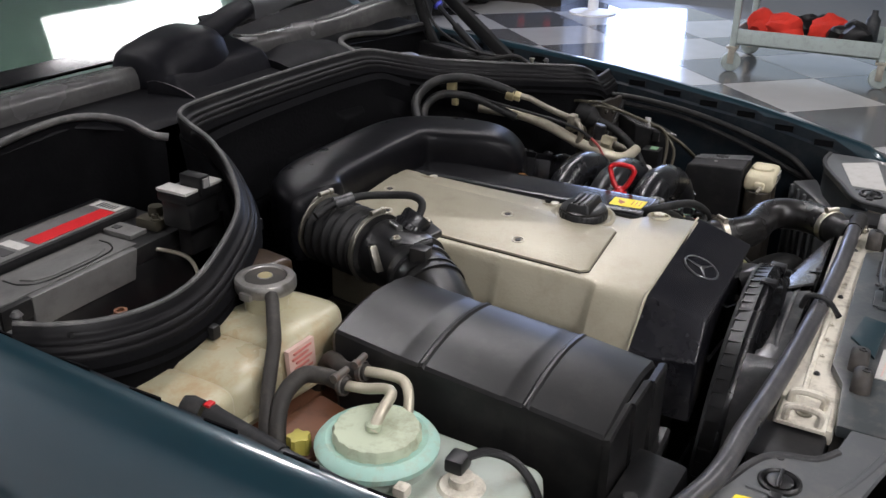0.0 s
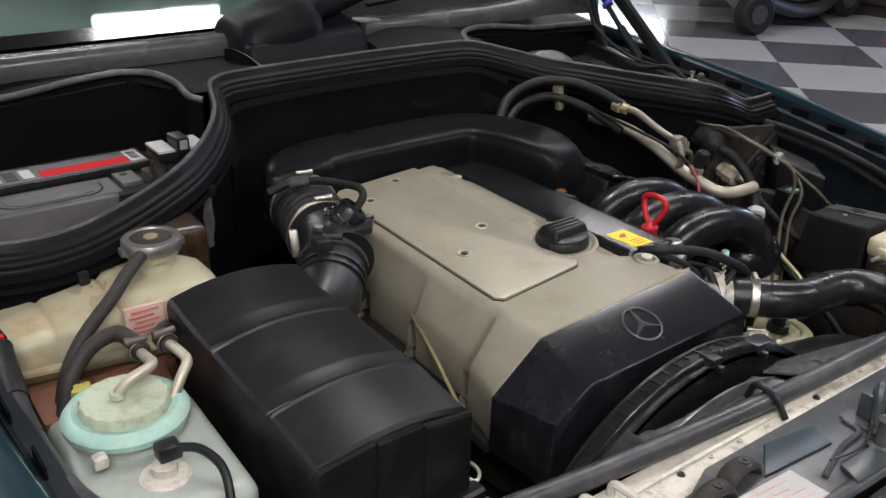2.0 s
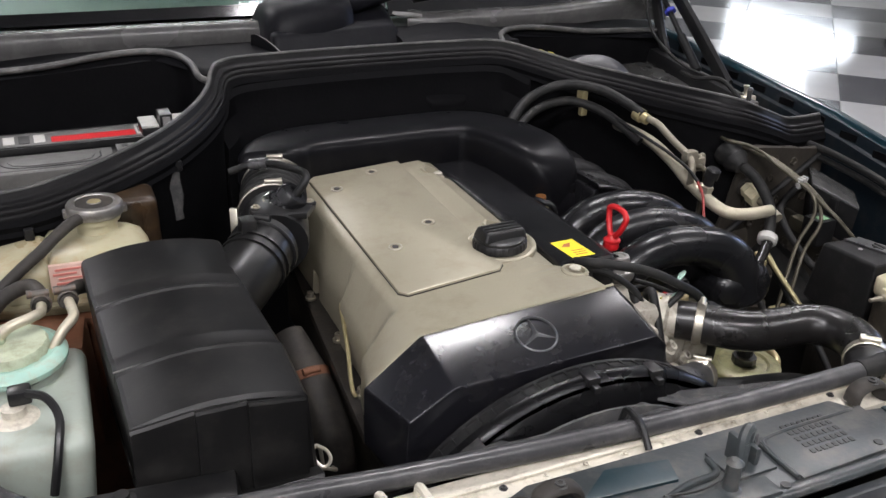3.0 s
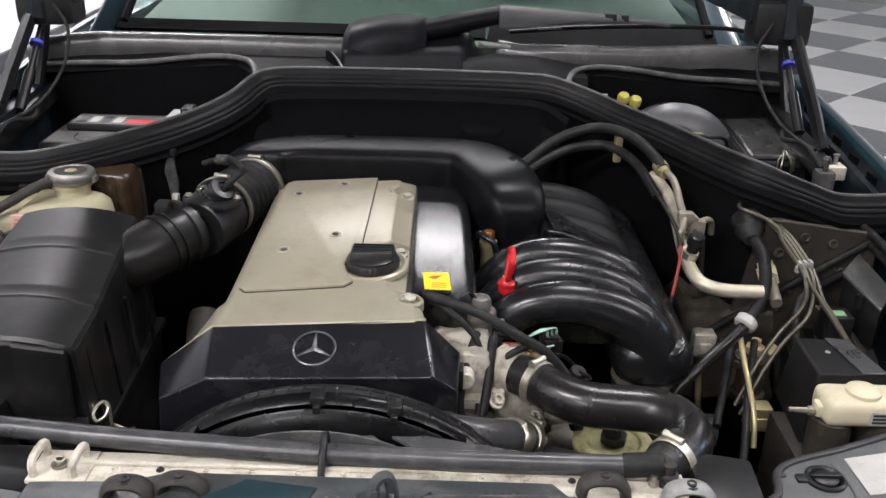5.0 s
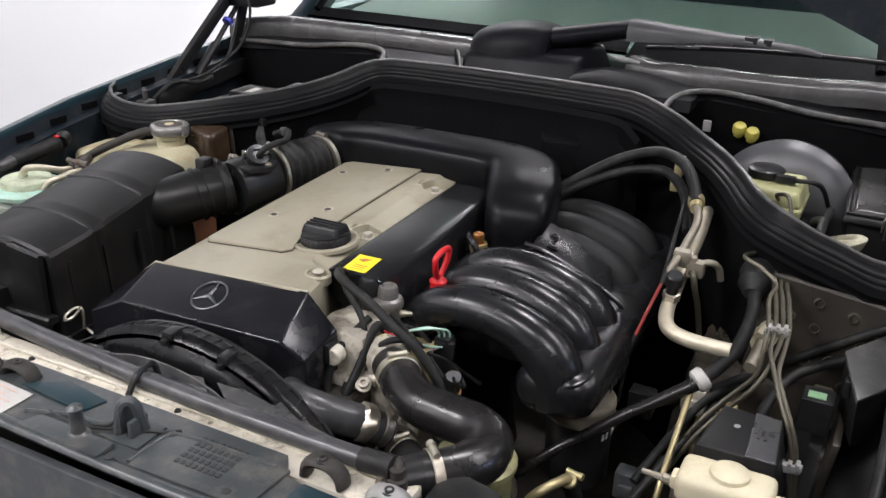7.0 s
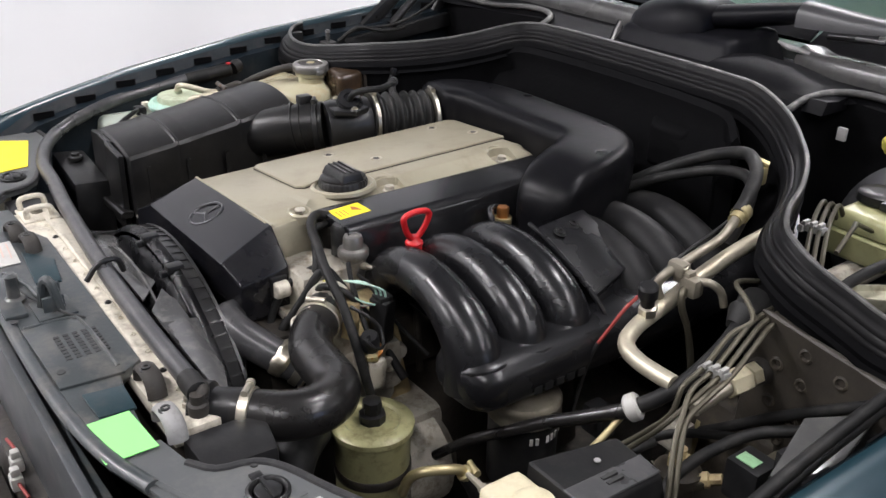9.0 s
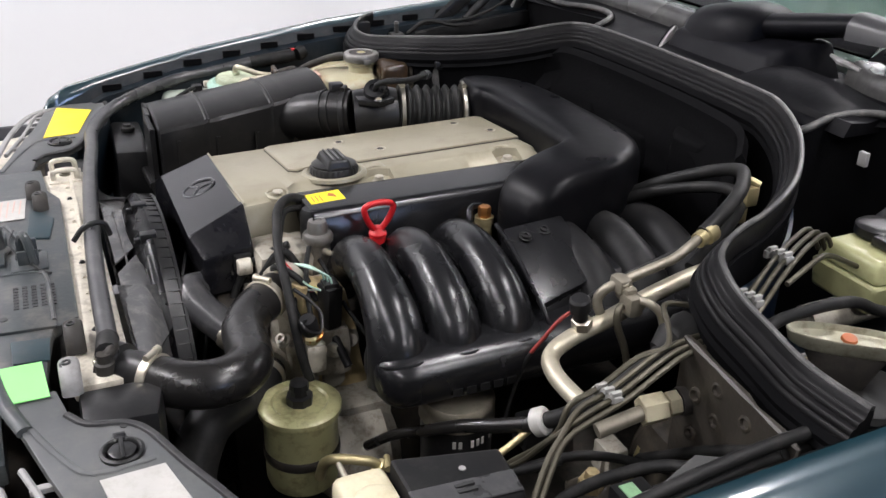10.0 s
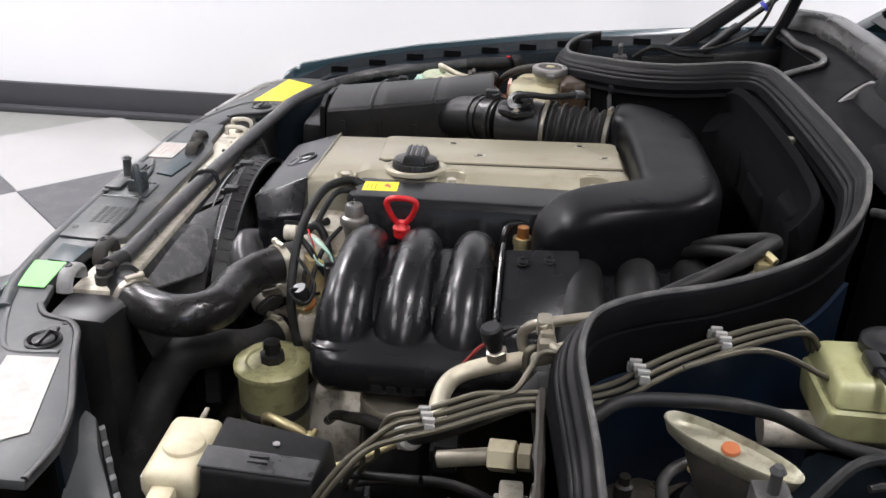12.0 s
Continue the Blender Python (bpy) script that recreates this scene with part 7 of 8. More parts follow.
solo("yellow_rod", tube([(0.512, 0.432, 0.690), (0.511, 0.395, 0.665), (0.510, 0.317, 0.620), (0.508, 0.29, 0.58)], 0.0042, 10), M_BRASS, (0.51, 0.36, 0.6), "thin yellow-plated rod below the white collar", "rod")

# ---- left: anti-lock unit, brake lines, air-conditioning pipes ----
absu = thing("antilock_unit", (0.56, 0.25, 0.55), "pale hydraulic brake unit with a black cover", "brake unit")
part("block", join(box(0.545, 0.648, 0.182, 0.238, 0.688, 0.724, 0.013, 3), box(0.538, 0.552, 0.196, 0.216, 0.694, 0.712, 0.005), box(0.645, 0.668, 0.195, 0.22, 0.695, 0.712, 0.005)), M_ABS, absu, "cream painted valve block")
part("dome", lathe([(0.022, 0), (0.021, 0.005), (0.014, 0.009), (0.006, 0.010)], (0.598, 0.212, 0.723), n=26), M_ABS, absu)
for x in (0.565, 0.625):
    part("solenoid", disc_cap((x, 0.21, 0.63), 0.026, 0.06), M_GRIME, absu)
part("cover", hexa([(0.545, 0.240, 0.62), (0.655, 0.240, 0.62), (0.655, 0.365, 0.62), (0.555, 0.370, 0.62)], [(0.552, 0.242, 0.732), (0.642, 0.242, 0.732), (0.634, 0.352, 0.720), (0.564, 0.358, 0.720)], 0.006, 3), M_DULL, absu, "black plastic cover with a white spot")
part("plate_label", box(0.598, 0.640, 0.1808, 0.1822, 0.696, 0.714, 0), M_WHITE, absu)
for i in range(3):
    part("print_bar", box(0.601, 0.637, 0.1802, 0.1809, 0.6985 + i * 0.005, 0.7015 + i * 0.005, 0), M_INK, absu)
part("end_fitting", join(lathe([(0.006, 0), (0.006, 0.010), (0.004, 0.011), (0.003, 0.034)], (0.540, 0.204, 0.700), (-1, 0, 0.05), 8)), M_DULLM, absu)
part("end_fitting", join(lathe([(0.006, 0), (0.006, 0.010), (0.004, 0.011), (0.003, 0.034)], (0.666, 0.207, 0.702), (1, 0.1, -0.1), 8)), M_DULLM, absu)
part("side_plate", hexa([(0.607, 0.2395, 0.7335), (0.640, 0.2395, 0.7335), (0.633, 0.351, 0.7215), (0.602, 0.354, 0.7215)], [(0.608, 0.241, 0.7352), (0.639, 0.241, 0.7352), (0.632, 0.349, 0.7232), (0.603, 0.352, 0.7232)], 0.0006), M_SCUFF, absu, "scuffed grey cover panel")
for k in range(2):
    part("print_bar", box(0.612 + 0.008 * k, 0.616 + 0.008 * k, 0.285, 0.305, 0.728, 0.7318, 0), M_INK, absu)
part("spot", disc_cap((0.588, 0.305, 0.7265), 0.0038, 0.0015, n=12, w=0.0004), M_PALE, absu)
part("foot", box(0.53, 0.64, 0.18, 0.32, 0.45, 0.625, 0.01), M_DARK, absu)

# three steel brake lines from the unit up to the master cylinder
LINE = [(0.603, 0.430, 0.771), (0.602, 0.464, 0.783), (0.592, 0.515, 0.800), (0.584, 0.548, 0.806), (0.578, 0.600, 0.808), (0.572, 0.640, 0.818), (0.560, 0.670, 0.832), (0.540, 0.705, 0.840), (0.515, 0.750, 0.846), (0.495, 0.790, 0.850), (0.480, 0.83, 0.85), (0.482, 0.85, 0.82)]
UNIT = [(0.668, 0.312, 0.55), (0.660, 0.328, 0.62), (0.648, 0.347, 0.690), (0.622, 0.380, 0.735), (0.610, 0.402, 0.753)]
SIDE = [(0.500, 0.365, 0.60), (0.530, 0.385, 0.660), (0.560, 0.404, 0.700), (0.590, 0.410, 0.742)]
for i in range(4):
    o = (1.5 - i) * 0.0105
    pts = [(x + o * 0.75, y + o * 0.55, z - 0.15 * o) for x, y, z in LINE]
    s = 0.006 if i < 2 else -0.005
    head = [(x + o * 0.7 - s, y + o * 0.3, z) for x, y, z in UNIT] if i in (0, 2) else [(x + (0.004 if i == 1 else 0.0), y - (0.014 if i == 1 else 0.0), z - (0.006 if i == 1 else 0.0)) for x, y, z in SIDE]
    if i == 3:
        pts = pts[:3] + [(0.583, 0.540, 0.810), (0.560, 0.556, 0.822), (0.538, 0.566, 0.827), (0.533, 0.580, 0.827), (0.542, 0.605, 0.823)]
    solo("brake_line", tube(head + pts, 0.0032, 8, 4), M_LINE, LINE[0], "thin olive-plated steel brake line", "brake line", "brake lines")
for cx, cy, cz in ((0.652, 0.340, 0.672), (0.602, 0.464, 0.783), (0.564, 0.666, 0.832), (0.515, 0.750, 0.847)):
    clip = thing("line_clip", (cx, cy, cz - 0.01), "grey plastic clip holding the brake lines", "clip", "line clips")
    part("body", hexa([(cx - 0.016, cy - 0.013, cz - 0.006), (cx + 0.012, cy - 0.005, cz - 0.008), (cx + 0.014, cy + 0.005, cz - 0.008), (cx - 0.013, cy - 0.002, cz - 0.006)], [(cx - 0.016, cy - 0.013, cz + 0.005), (cx + 0.012, cy - 0.005, cz + 0.003), (cx + 0.014, cy + 0.005, cz + 0.003), (cx - 0.013, cy - 0.002, cz + 0.005)], 0.002), M_CLIPG, clip)
    for k in range(3):
        gx, gy = cx - 0.010 + 0.009 * k, cy - 0.0075 + 0.0028 * k
        part("gate", box(gx - 0.0025, gx + 0.0025, gy - 0.006, gy + 0.006, cz + 0.002, cz + 0.008, 0.0012), M_CLIPG, clip)
    part("lug", box(cx - 0.017, cx - 0.010, cy - 0.015, cy - 0.008, cz - 0.008, cz + 0.002, 0.002), M_CLIPG, clip)

ac = thing("air_conditioning_pipe", (0.52, 0.50, 0.66), "bent bright metal air-conditioning pipe", "pipe")
part("pipe", tube([(0.440, 0.780, 0.806), (0.448, 0.690, 0.802), (0.449, 0.620, 0.786), (0.448, 0.560, 0.764), (0.450, 0.508, 0.750), (0.462, 0.477, 0.741), (0.494, 0.465, 0.737), (0.548, 0.464, 0.736)], 0.0105, 16, 8), M_CREAMP, ac)
part("valve", join(lathe([(0.009, 0), (0.009, 0.012), (0.0125, 0.013), (0.0125, 0.028), (0.010, 0.031), (0.004, 0.031)], (0.451, 0.520, 0.776), (0.1, -0.2, 1), n=12)), M_BLACK, ac)
part("valve_stem", lathe([(0.0115, 0), (0.0125, 0.001), (0.0125, 0.012), (0.011, 0.013)], (0.450, 0.524, 0.762), (0.1, -0.2, 1), n=6), M_STEEL, ac)
part("bracket", join(box(0.436, 0.462, 0.564, 0.582, 0.800, 0.820, 0.006), box(0.456, 0.482, 0.566, 0.586, 0.780, 0.806, 0.006), box(0.444, 0.470, 0.568, 0.584, 0.792, 0.812, 0.005)), M_DULLM, ac, "tan pipe clamp")
part("bracket_bolt", join(lathe([(0.0085, 0), (0.0085, 0.004), (0.006, 0.005), (0.006, 0.010), (0.003, 0.010)], (0.455, 0.574, 0.808), (0.25, -0.35, 1), 14)), M_STEEL, ac)
part("branch_pipe", tube([(0.452, 0.590, 0.770), (0.466, 0.566, 0.790), (0.472, 0.556, 0.786), (0.476, 0.556, 0.768), (0.482, 0.566, 0.738), (0.490, 0.575, 0.68)], 0.0046, 10, 4), M_LINE, ac)
part("branch_pipe", tube([(0.474, 0.580, 0.800), (0.488, 0.586, 0.802), (0.498, 0.596, 0.792), (0.502, 0.602, 0.772)], 0.0052, 10, 4), M_DULLM, ac)
part("boot", lathe([(0.024, 0), (0.026, 0.01), (0.022, 0.02), (0.024, 0.03), (0.018, 0.04), (0.012, 0.05)], (0.553, 0.600, 0.800), (0.0, -0.9, -0.35), 20), M_RUBBER, ac)
part("hose", tube([(0.555, 0.565, 0.788), (0.562, 0.520, 0.768), (0.555, 0.475, 0.738), (0.535, 0.447, 0.712), (0.515, 0.428, 0.697)], 0.0095, 12), M_RUBBER, ac)
part("white_collar", lathe([(0.013, 0), (0.0165, 0.003), (0.0165, 0.014), (0.013, 0.017)], (0.526, 0.438, 0.705), (-0.6, -0.5, -0.5), 20), M_WHITE, ac, "white plastic collar")
part("hose", tube([(0.517, 0.428, 0.696), (0.475, 0.40, 0.672), (0.44, 0.372, 0.655), (0.40, 0.345, 0.628), (0.36, 0.32, 0.60), (0.32, 0.30, 0.56)], [0.0095, 0.0088, 0.008, 0.0072, 0.0068, 0.0066], 12), M_HOSE, ac)
union = thing("pipe_union", (0.60, 0.545, 0.70), "brass-coloured hexagonal pipe union", "union")
part("pipe", tube([(0.575, 0.47, 0.715), (0.580, 0.52, 0.728), (0.584, 0.545, 0.732)], 0.009, 12, smooth=False), M_DULLM, union)
part("hex_nut", lathe([(0.016, -0.014), (0.017, -0.013), (0.017, 0.013), (0.016, 0.014)], (0.580, 0.536, 0.730), (0.15, 0.95, 0.1), 6), M_CREAMB, union)
part("hex_nut", lathe([(0.013, 0), (0.0145, 0.001), (0.0145, 0.013), (0.013, 0.014)], (0.583, 0.552, 0.7325), (0.15, 0.95, 0.1), 6), M_CREAMB, union)
part("collar", lathe([(0.0155, 0), (0.0165, 0.002), (0.0165, 0.012), (0.014, 0.014), (0.018, 0.016), (0.018, 0.024)], (0.585, 0.566, 0.734), (0.15, 0.95, 0.1), 18), M_DUSTY, union)

# pipes across the back of the manifold
for pts, r, m in (([(0.165, 0.770, 0.780), (0.215, 0.800, 0.818), (0.270, 0.838, 0.850), (0.325, 0.838, 0.872), (0.362, 0.815, 0.880), (0.398, 0.778, 0.876), (0.424, 0.728, 0.860), (0.434, 0.698, 0.848)], 0.0095, M_RUBBER),
                  ([(0.165, 0.755, 0.770), (0.215, 0.785, 0.805), (0.28, 0.825, 0.832), (0.335, 0.828, 0.846), (0.372, 0.808, 0.846), (0.405, 0.76, 0.832), (0.43, 0.69, 0.80)], 0.0085, M_RUBBER)):
    solo("fuel_hose", tube(pts, r, 12), m, pts[0], "black rubber hose over the back of the manifold", "hose", "rear hoses")
solo("hose_coupling", lathe([(0.012, 0), (0.013, 0.002), (0.013, 0.016), (0.010, 0.018), (0.010, 0.03)], (0.431, 0.715, 0.8485), (0.25, -0.93, -0.22), 12), M_BRASS, (0.434, 0.70, 0.846), "tan metal hose coupling", "coupling")
solo("fuel_pipe", tube([(0.438, 0.690, 0.845), (0.446, 0.668, 0.840), (0.449, 0.645, 0.830), (0.447, 0.610, 0.820), (0.446, 0.574, 0.811), (0.442, 0.558, 0.803), (0.438, 0.550, 0.790), (0.441, 0.552, 0.774), (0.446, 0.564, 0.757)], 0.0062, 12), M_DULLM, (0.45, 0.65, 0.82), "narrow bent tan-grey fuel pipe", "pipe")
solo("hose_holder", join(box(0.372, 0.386, 0.805, 0.825, 0.845, 0.872, 0.004), box(0.370, 0.384, 0.800, 0.812, 0.822, 0.845, 0.003), tube([(0.378, 0.805, 0.868), (0.372, 0.815, 0.878), (0.384, 0.825, 0.874)], 0.005, 8)), M_BRASS, (0.378, 0.815, 0.82), "tan plastic hose clip", "clip")
solo("brake_line", tube([(0.575, 0.700, 0.848), (0.560, 0.757, 0.862), (0.540, 0.798, 0.849), (0.537, 0.834, 0.832), (0.542, 0.90, 0.80)], 0.0032, 8, 4), M_LINE, (0.56, 0.75, 0.86), "thin olive-plated steel brake line", "brake line", "brake lines")
solo("red_wire", tube([(0.434, 0.528, 0.782), (0.430, 0.505, 0.765), (0.424, 0.490, 0.742), (0.418, 0.476, 0.719)], 0.0024, 8), M_REDW, (0.43, 0.50, 0.76), "thin faded red-sleeved wire by the manifold", "wire")
solo("thin_cable", tube([(0.37, 0.83, 0.85), (0.405, 0.76, 0.835), (0.416, 0.690, 0.823), (0.422, 0.64, 0.815), (0.427, 0.60, 0.808), (0.432, 0.555, 0.796), (0.434, 0.526, 0.781)], 0.0030, 8), M_RUBBER, (0.42, 0.7, 0.8), "thin black cable behind the manifold", "cable")
solo("thin_cable", tube([(0.418, 0.477, 0.720), (0.414, 0.465, 0.69), (0.41, 0.45, 0.62)], 0.0028, 8), M_RUBBER, (0.41, 0.46, 0.65), "thin black cable beside the manifold", "cable")

# ---- left rear bay: brake servo, reservoir, fuse box, suspension top ----
servo = thing("brake_servo", (0.545, 1.03, 0.62), "round black brake servo with a pale reservoir", "brake servo")
part("drum", lathe([(0.115, 0), (0.125, 0.01), (0.128, 0.05), (0.120, 0.06), (0.105, 0.075), (0.06, 0.085)], (0.530, 1.048, 0.745), (0.0, -0.95, 0.15), 44), M_SERVO, servo, "grey-black painted servo drum")
part("master_cylinder", tube([(0.528, 0.97, 0.755), (0.525, 0.90, 0.755), (0.522, 0.80, 0.75)], 0.020, 16, smooth=False), M_ALLOY, servo)
part("reservoir", join(hexa([(0.478, 0.845, 0.772), (0.570, 0.845, 0.772), (0.572, 0.955, 0.772), (0.480, 0.955, 0.772)], [(0.472, 0.842, 0.812), (0.576, 0.842, 0.812), (0.578, 0.960, 0.812), (0.474, 0.960, 0.812)], 0.008, 3), hexa([(0.474, 0.846, 0.811), (0.574, 0.846, 0.811), (0.576, 0.956, 0.811), (0.476, 0.956, 0.811)], [(0.482, 0.852, 0.838), (0.566, 0.852, 0.838), (0.568, 0.948, 0.842), (0.484, 0.948, 0.842)], 0.008, 3)), M_RES, servo, "yellowed translucent brake fluid reservoir")
part("cap", lathe([(0.026, 0), (0.030, 0.002), (0.030, 0.013), (0.026, 0.016), (0.012, 0.0165)], (0.505, 0.915, 0.840), n=28), M_BLACK, servo)
part("level_plug", join(box(0.524, 0.556, 0.880, 0.895, 0.842, 0.854, 0.003), tube([(0.556, 0.888, 0.848), (0.585, 0.890, 0.848), (0.600, 0.90, 0.835), (0.610, 0.93, 0.80)], 0.004, 8)), M_BLACK, servo)
part("paper_tag", plate([(0.486, 0.936, 0.8445), (0.528, 0.936, 0.8445), (0.528, 0.946, 0.8445), (0.486, 0.946, 0.8445)]), M_WHITE, servo)
part("hose", tube([(0.640, 0.612, 0.826), (0.622, 0.640, 0.836), (0.617, 0.690, 0.839), (0.616, 0.740, 0.838), (0.604, 0.785, 0.822), (0.600, 0.822, 0.803), (0.612, 0.862, 0.795), (0.615, 0.95, 0.785)], 0.0068, 12), M_RUBBER, servo)
for i, (x, y) in enumerate(((0.428, 1.066), (0.452, 1.064))):
    knob = solo("yellow_stopper", lathe([(0.009, -0.008), (0.009, 0), (0.0125, 0.001), (0.0125, 0.012), (0.010, 0.016), (0.004, 0.017)], (x, y, 0.868 - 0.006 * i), (0.1, -0.5, 1), n=22), M_DULLY, (x, y, 0.85), "small dirty yellow plastic stopper", "stopper", "yellow stoppers")
solo("white_tag", box(0.372, 0.386, 1.005, 1.012, 0.875, 0.895, 0.001), M_PALE, (0.379, 1.01, 0.875), "small white plastic tag", "tag")
fuse = thing("fuse_box", (0.70, 0.98, 0.62), "black fuse box with a clipped lid", "fuse box")
part("body", hexa([(0.634, 0.850, 0.62), (0.745, 0.852, 0.62), (0.740, 1.12, 0.62), (0.63, 1.10, 0.62)], [(0.632, 0.846, 0.806), (0.748, 0.850, 0.806), (0.742, 1.118, 0.832), (0.626, 1.098, 0.832)], 0.006), M_BLACK, fuse)
lid = part("lid", hexa([(0.622, 0.836, 0.806), (0.760, 0.840, 0.806), (0.752, 1.062, 0.831), (0.616, 1.042, 0.831)], [(0.626, 0.840, 0.818), (0.756, 0.844, 0.818), (0.748, 1.058, 0.842), (0.620, 1.038, 0.842)], 0.004), M_BLACK, fuse, "black fuse box lid with a raised panel")
part("panel", hexa([(0.636, 0.850, 0.8185), (0.748, 0.854, 0.8185), (0.741, 1.050, 0.8415), (0.630, 1.030, 0.8415)], [(0.640, 0.854, 0.826), (0.744, 0.858, 0.826), (0.737, 1.046, 0.849), (0.634, 1.026, 0.849)], 0.004), M_FUSE, lid)
part("bead", tube([(0.630, 0.844, 0.8205), (0.752, 0.848, 0.8205), (0.745, 1.054, 0.844), (0.625, 1.034, 0.844), (0.630, 0.844, 0.8205)], 0.003, 8, smooth=False), M_BLACK, lid)
part("rear_lid", hexa([(0.616, 1.048, 0.832), (0.756, 1.066, 0.832), (0.756, 1.130, 0.845), (0.622, 1.115, 0.845)], [(0.622, 1.054, 0.858), (0.750, 1.072, 0.858), (0.742, 1.124, 0.884), (0.632, 1.110, 0.884)], 0.004), M_BLACK, fuse)
part("latch", join(tube([(0.690, 0.836, 0.788), (0.690, 0.833, 0.812), (0.694, 0.842, 0.826), (0.700, 0.858, 0.834), (0.706, 0.842, 0.826), (0.710, 0.834, 0.812), (0.710, 0.837, 0.788)], 0.0022, 8), tube([(0.684, 0.838, 0.800), (0.686, 0.840, 0.823), (0.698, 0.848, 0.829), (0.714, 0.842, 0.823), (0.716, 0.838, 0.800)], 0.0018, 8)), M_CLIPS, fuse, "bent wire latch")
fuse.location += Vector((0.014, 0.050, -0.014))
sus = thing("suspension_top", (0.62, 0.75, 0.62), "black suspension mount with a pale pressed cover", "suspension mount")
part("dome", lathe([(0.085, 0), (0.088, 0.05), (0.075, 0.085), (0.05, 0.10), (0.02, 0.10)], (0.655, 0.760, 0.640), n=36), M_DULL, sus)
part("ring", lathe([(0.055, 0), (0.060, 0.006), (0.055, 0.012), (0.045, 0.010)], (0.655, 0.755, 0.735), n=32), M_RUBBER, sus)
sp = [(0.066 * np.sign(math.cos(q)) * abs(math.cos(q)) ** 0.85, 0.027 * np.sign(math.sin(q)) * abs(math.sin(q)) ** 0.80) for q in [2 * math.pi * j / 32 for j in range(32)]]
sc, su, sv = Vector((0.639, 0.739, 0.809)), Vector((0.575, 0.81, -0.035)), Vector((0.80, -0.57, -0.12))
up = su.cross(sv).normalized()
up = up if up.z > 0 else -up
dish = [[sc + su * x * k + sv * y * k * 0.62 + up * h for x, y in sp] for k, h in ((0.84, -0.018), (0.95, -0.013), (1.00, -0.003), (1.02, -0.0005), (1.02, 0.001), (0.99, 0.002), (0.95, 0.0012), (0.90, -0.003), (0.84, -0.0055), (0.60, -0.0065), (0.25, -0.0055))]
part("pressed_cover", loft(dish), M_PRESS, sus, "pale dished metal cover with an orange spot")
part("orange_spot", lathe([(0.009, 0), (0.008, 0.003), (0.003, 0.0035)], sc - up * 0.0045, up, n=14), M_ORANGE, sus)
part("support", hexa([sc + su * x * 0.30 + sv * y * 0.30 - Vector((0, 0, 0.075)) for x, y in sp], [sc + su * x * 0.70 + sv * y * 0.45 - Vector((0, 0, 0.018)) for x, y in sp], 0.003), M_DUSTY, sus)
# Pale arc over part of the ring.
part("strut_rim", tube([(0.655 + 0.066 * math.cos(a), 0.748 + 0.066 * math.sin(a), 0.752 - 0.006 * math.sin(a)) for a in [radians(150 + 12 * k) for k in range(14)]], 0.006, 10, 2), M_LIP, sus, "pale arc on the strut mount's rim")
part("strut_nut", bolt((0.606, 0.722, 0.754), 0.007, 0.009), M_OXIDE, sus)
sp = [(a * 0.9, b * 0.85) for a, b in sp]
sus_r = thing("suspension_top", (-0.62, 0.75, 0.62), "dark suspension mount beside the battery", "suspension mount")
part("dome", lathe([(0.085, 0), (0.088, 0.04), (0.075, 0.07), (0.05, 0.08), (0.02, 0.08)], (-0.655, 0.745, 0.640), n=36), M_DARK, sus_r)
part("pressed_cover", hexa([(-0.632 - y * 1.1 - x * 1.2, 0.742 + x * 0.25 - y * 0.3, 0.725) for x, y in sp], [(-0.632 - y - x * 1.1, 0.742 + x * 0.25 - y * 0.3, 0.738) for x, y in sp], 0.004), M_CREAM, sus_r)

# ---- wires between the engine and the left wing ----
WIRES = [([(0.055, 0.300, 0.79), (0.075, 0.268, 0.795), (0.11, 0.250, 0.77), (0.13, 0.235, 0.735), (0.165, 0.23, 0.76), (0.19, 0.25, 0.755), (0.20, 0.275, 0.72)], 0.0045),
         ([(0.115, 0.262, 0.765), (0.10, 0.215, 0.74), (0.095, 0.19, 0.70), (0.11, 0.175, 0.66)], 0.0055),


         ([(0.05, 0.17, 0.66), (0.09, 0.165, 0.655), (0.115, 0.175, 0.66), (0.12, 0.20, 0.70)], 0.006),
         ([(0.47, 0.34, 0.58), (0.50, 0.42, 0.62), (0.53, 0.50, 0.64), (0.58, 0.60, 0.62)], 0.006),
         ([(0.44, 0.14, 0.55), (0.48, 0.25, 0.60), (0.51, 0.35, 0.63), (0.545, 0.45, 0.66)], 0.0055),
         ([(0.62, 0.35, 0.62), (0.60, 0.42, 0.66), (0.62, 0.50, 0.69), (0.66, 0.545, 0.705), (0.755, 0.572, 0.745)], 0.007),
         ([(0.44, 0.60, 0.545), (0.465, 0.597, 0.557), (0.54, 0.583, 0.62), (0.613, 0.570, 0.685), (0.68, 0.564, 0.738), (0.744, 0.560, 0.785)], 0.0065),
         ([(0.050, 0.312, 0.795), (0.052, 0.285, 0.806), (0.085, 0.258, 0.808), (0.125, 0.245, 0.798), (0.165, 0.236, 0.778), (0.205, 0.234, 0.752), (0.238, 0.234, 0.708), (0.251, 0.240, 0.660), (0.258, 0.256, 0.59)], 0.0064),
         ([(0.105, 0.165, 0.640), (0.120, 0.185, 0.680), (0.130, 0.215, 0.725), (0.135, 0.245, 0.765), (0.145, 0.265, 0.745), (0.20, 0.285, 0.69), (0.25, 0.30, 0.64)], 0.006),
         ([(0.185, 0.262, 0.735), (0.20, 0.245, 0.722), (0.21, 0.250, 0.70), (0.20, 0.265, 0.69), (0.188, 0.262, 0.705)], 0.0025)]
for pts, r in WIRES:
    solo("wiring_loom", tube(pts, r, 10), M_RUBBER, pts[0], "black taped wiring loom", "wiring", "wiring looms")
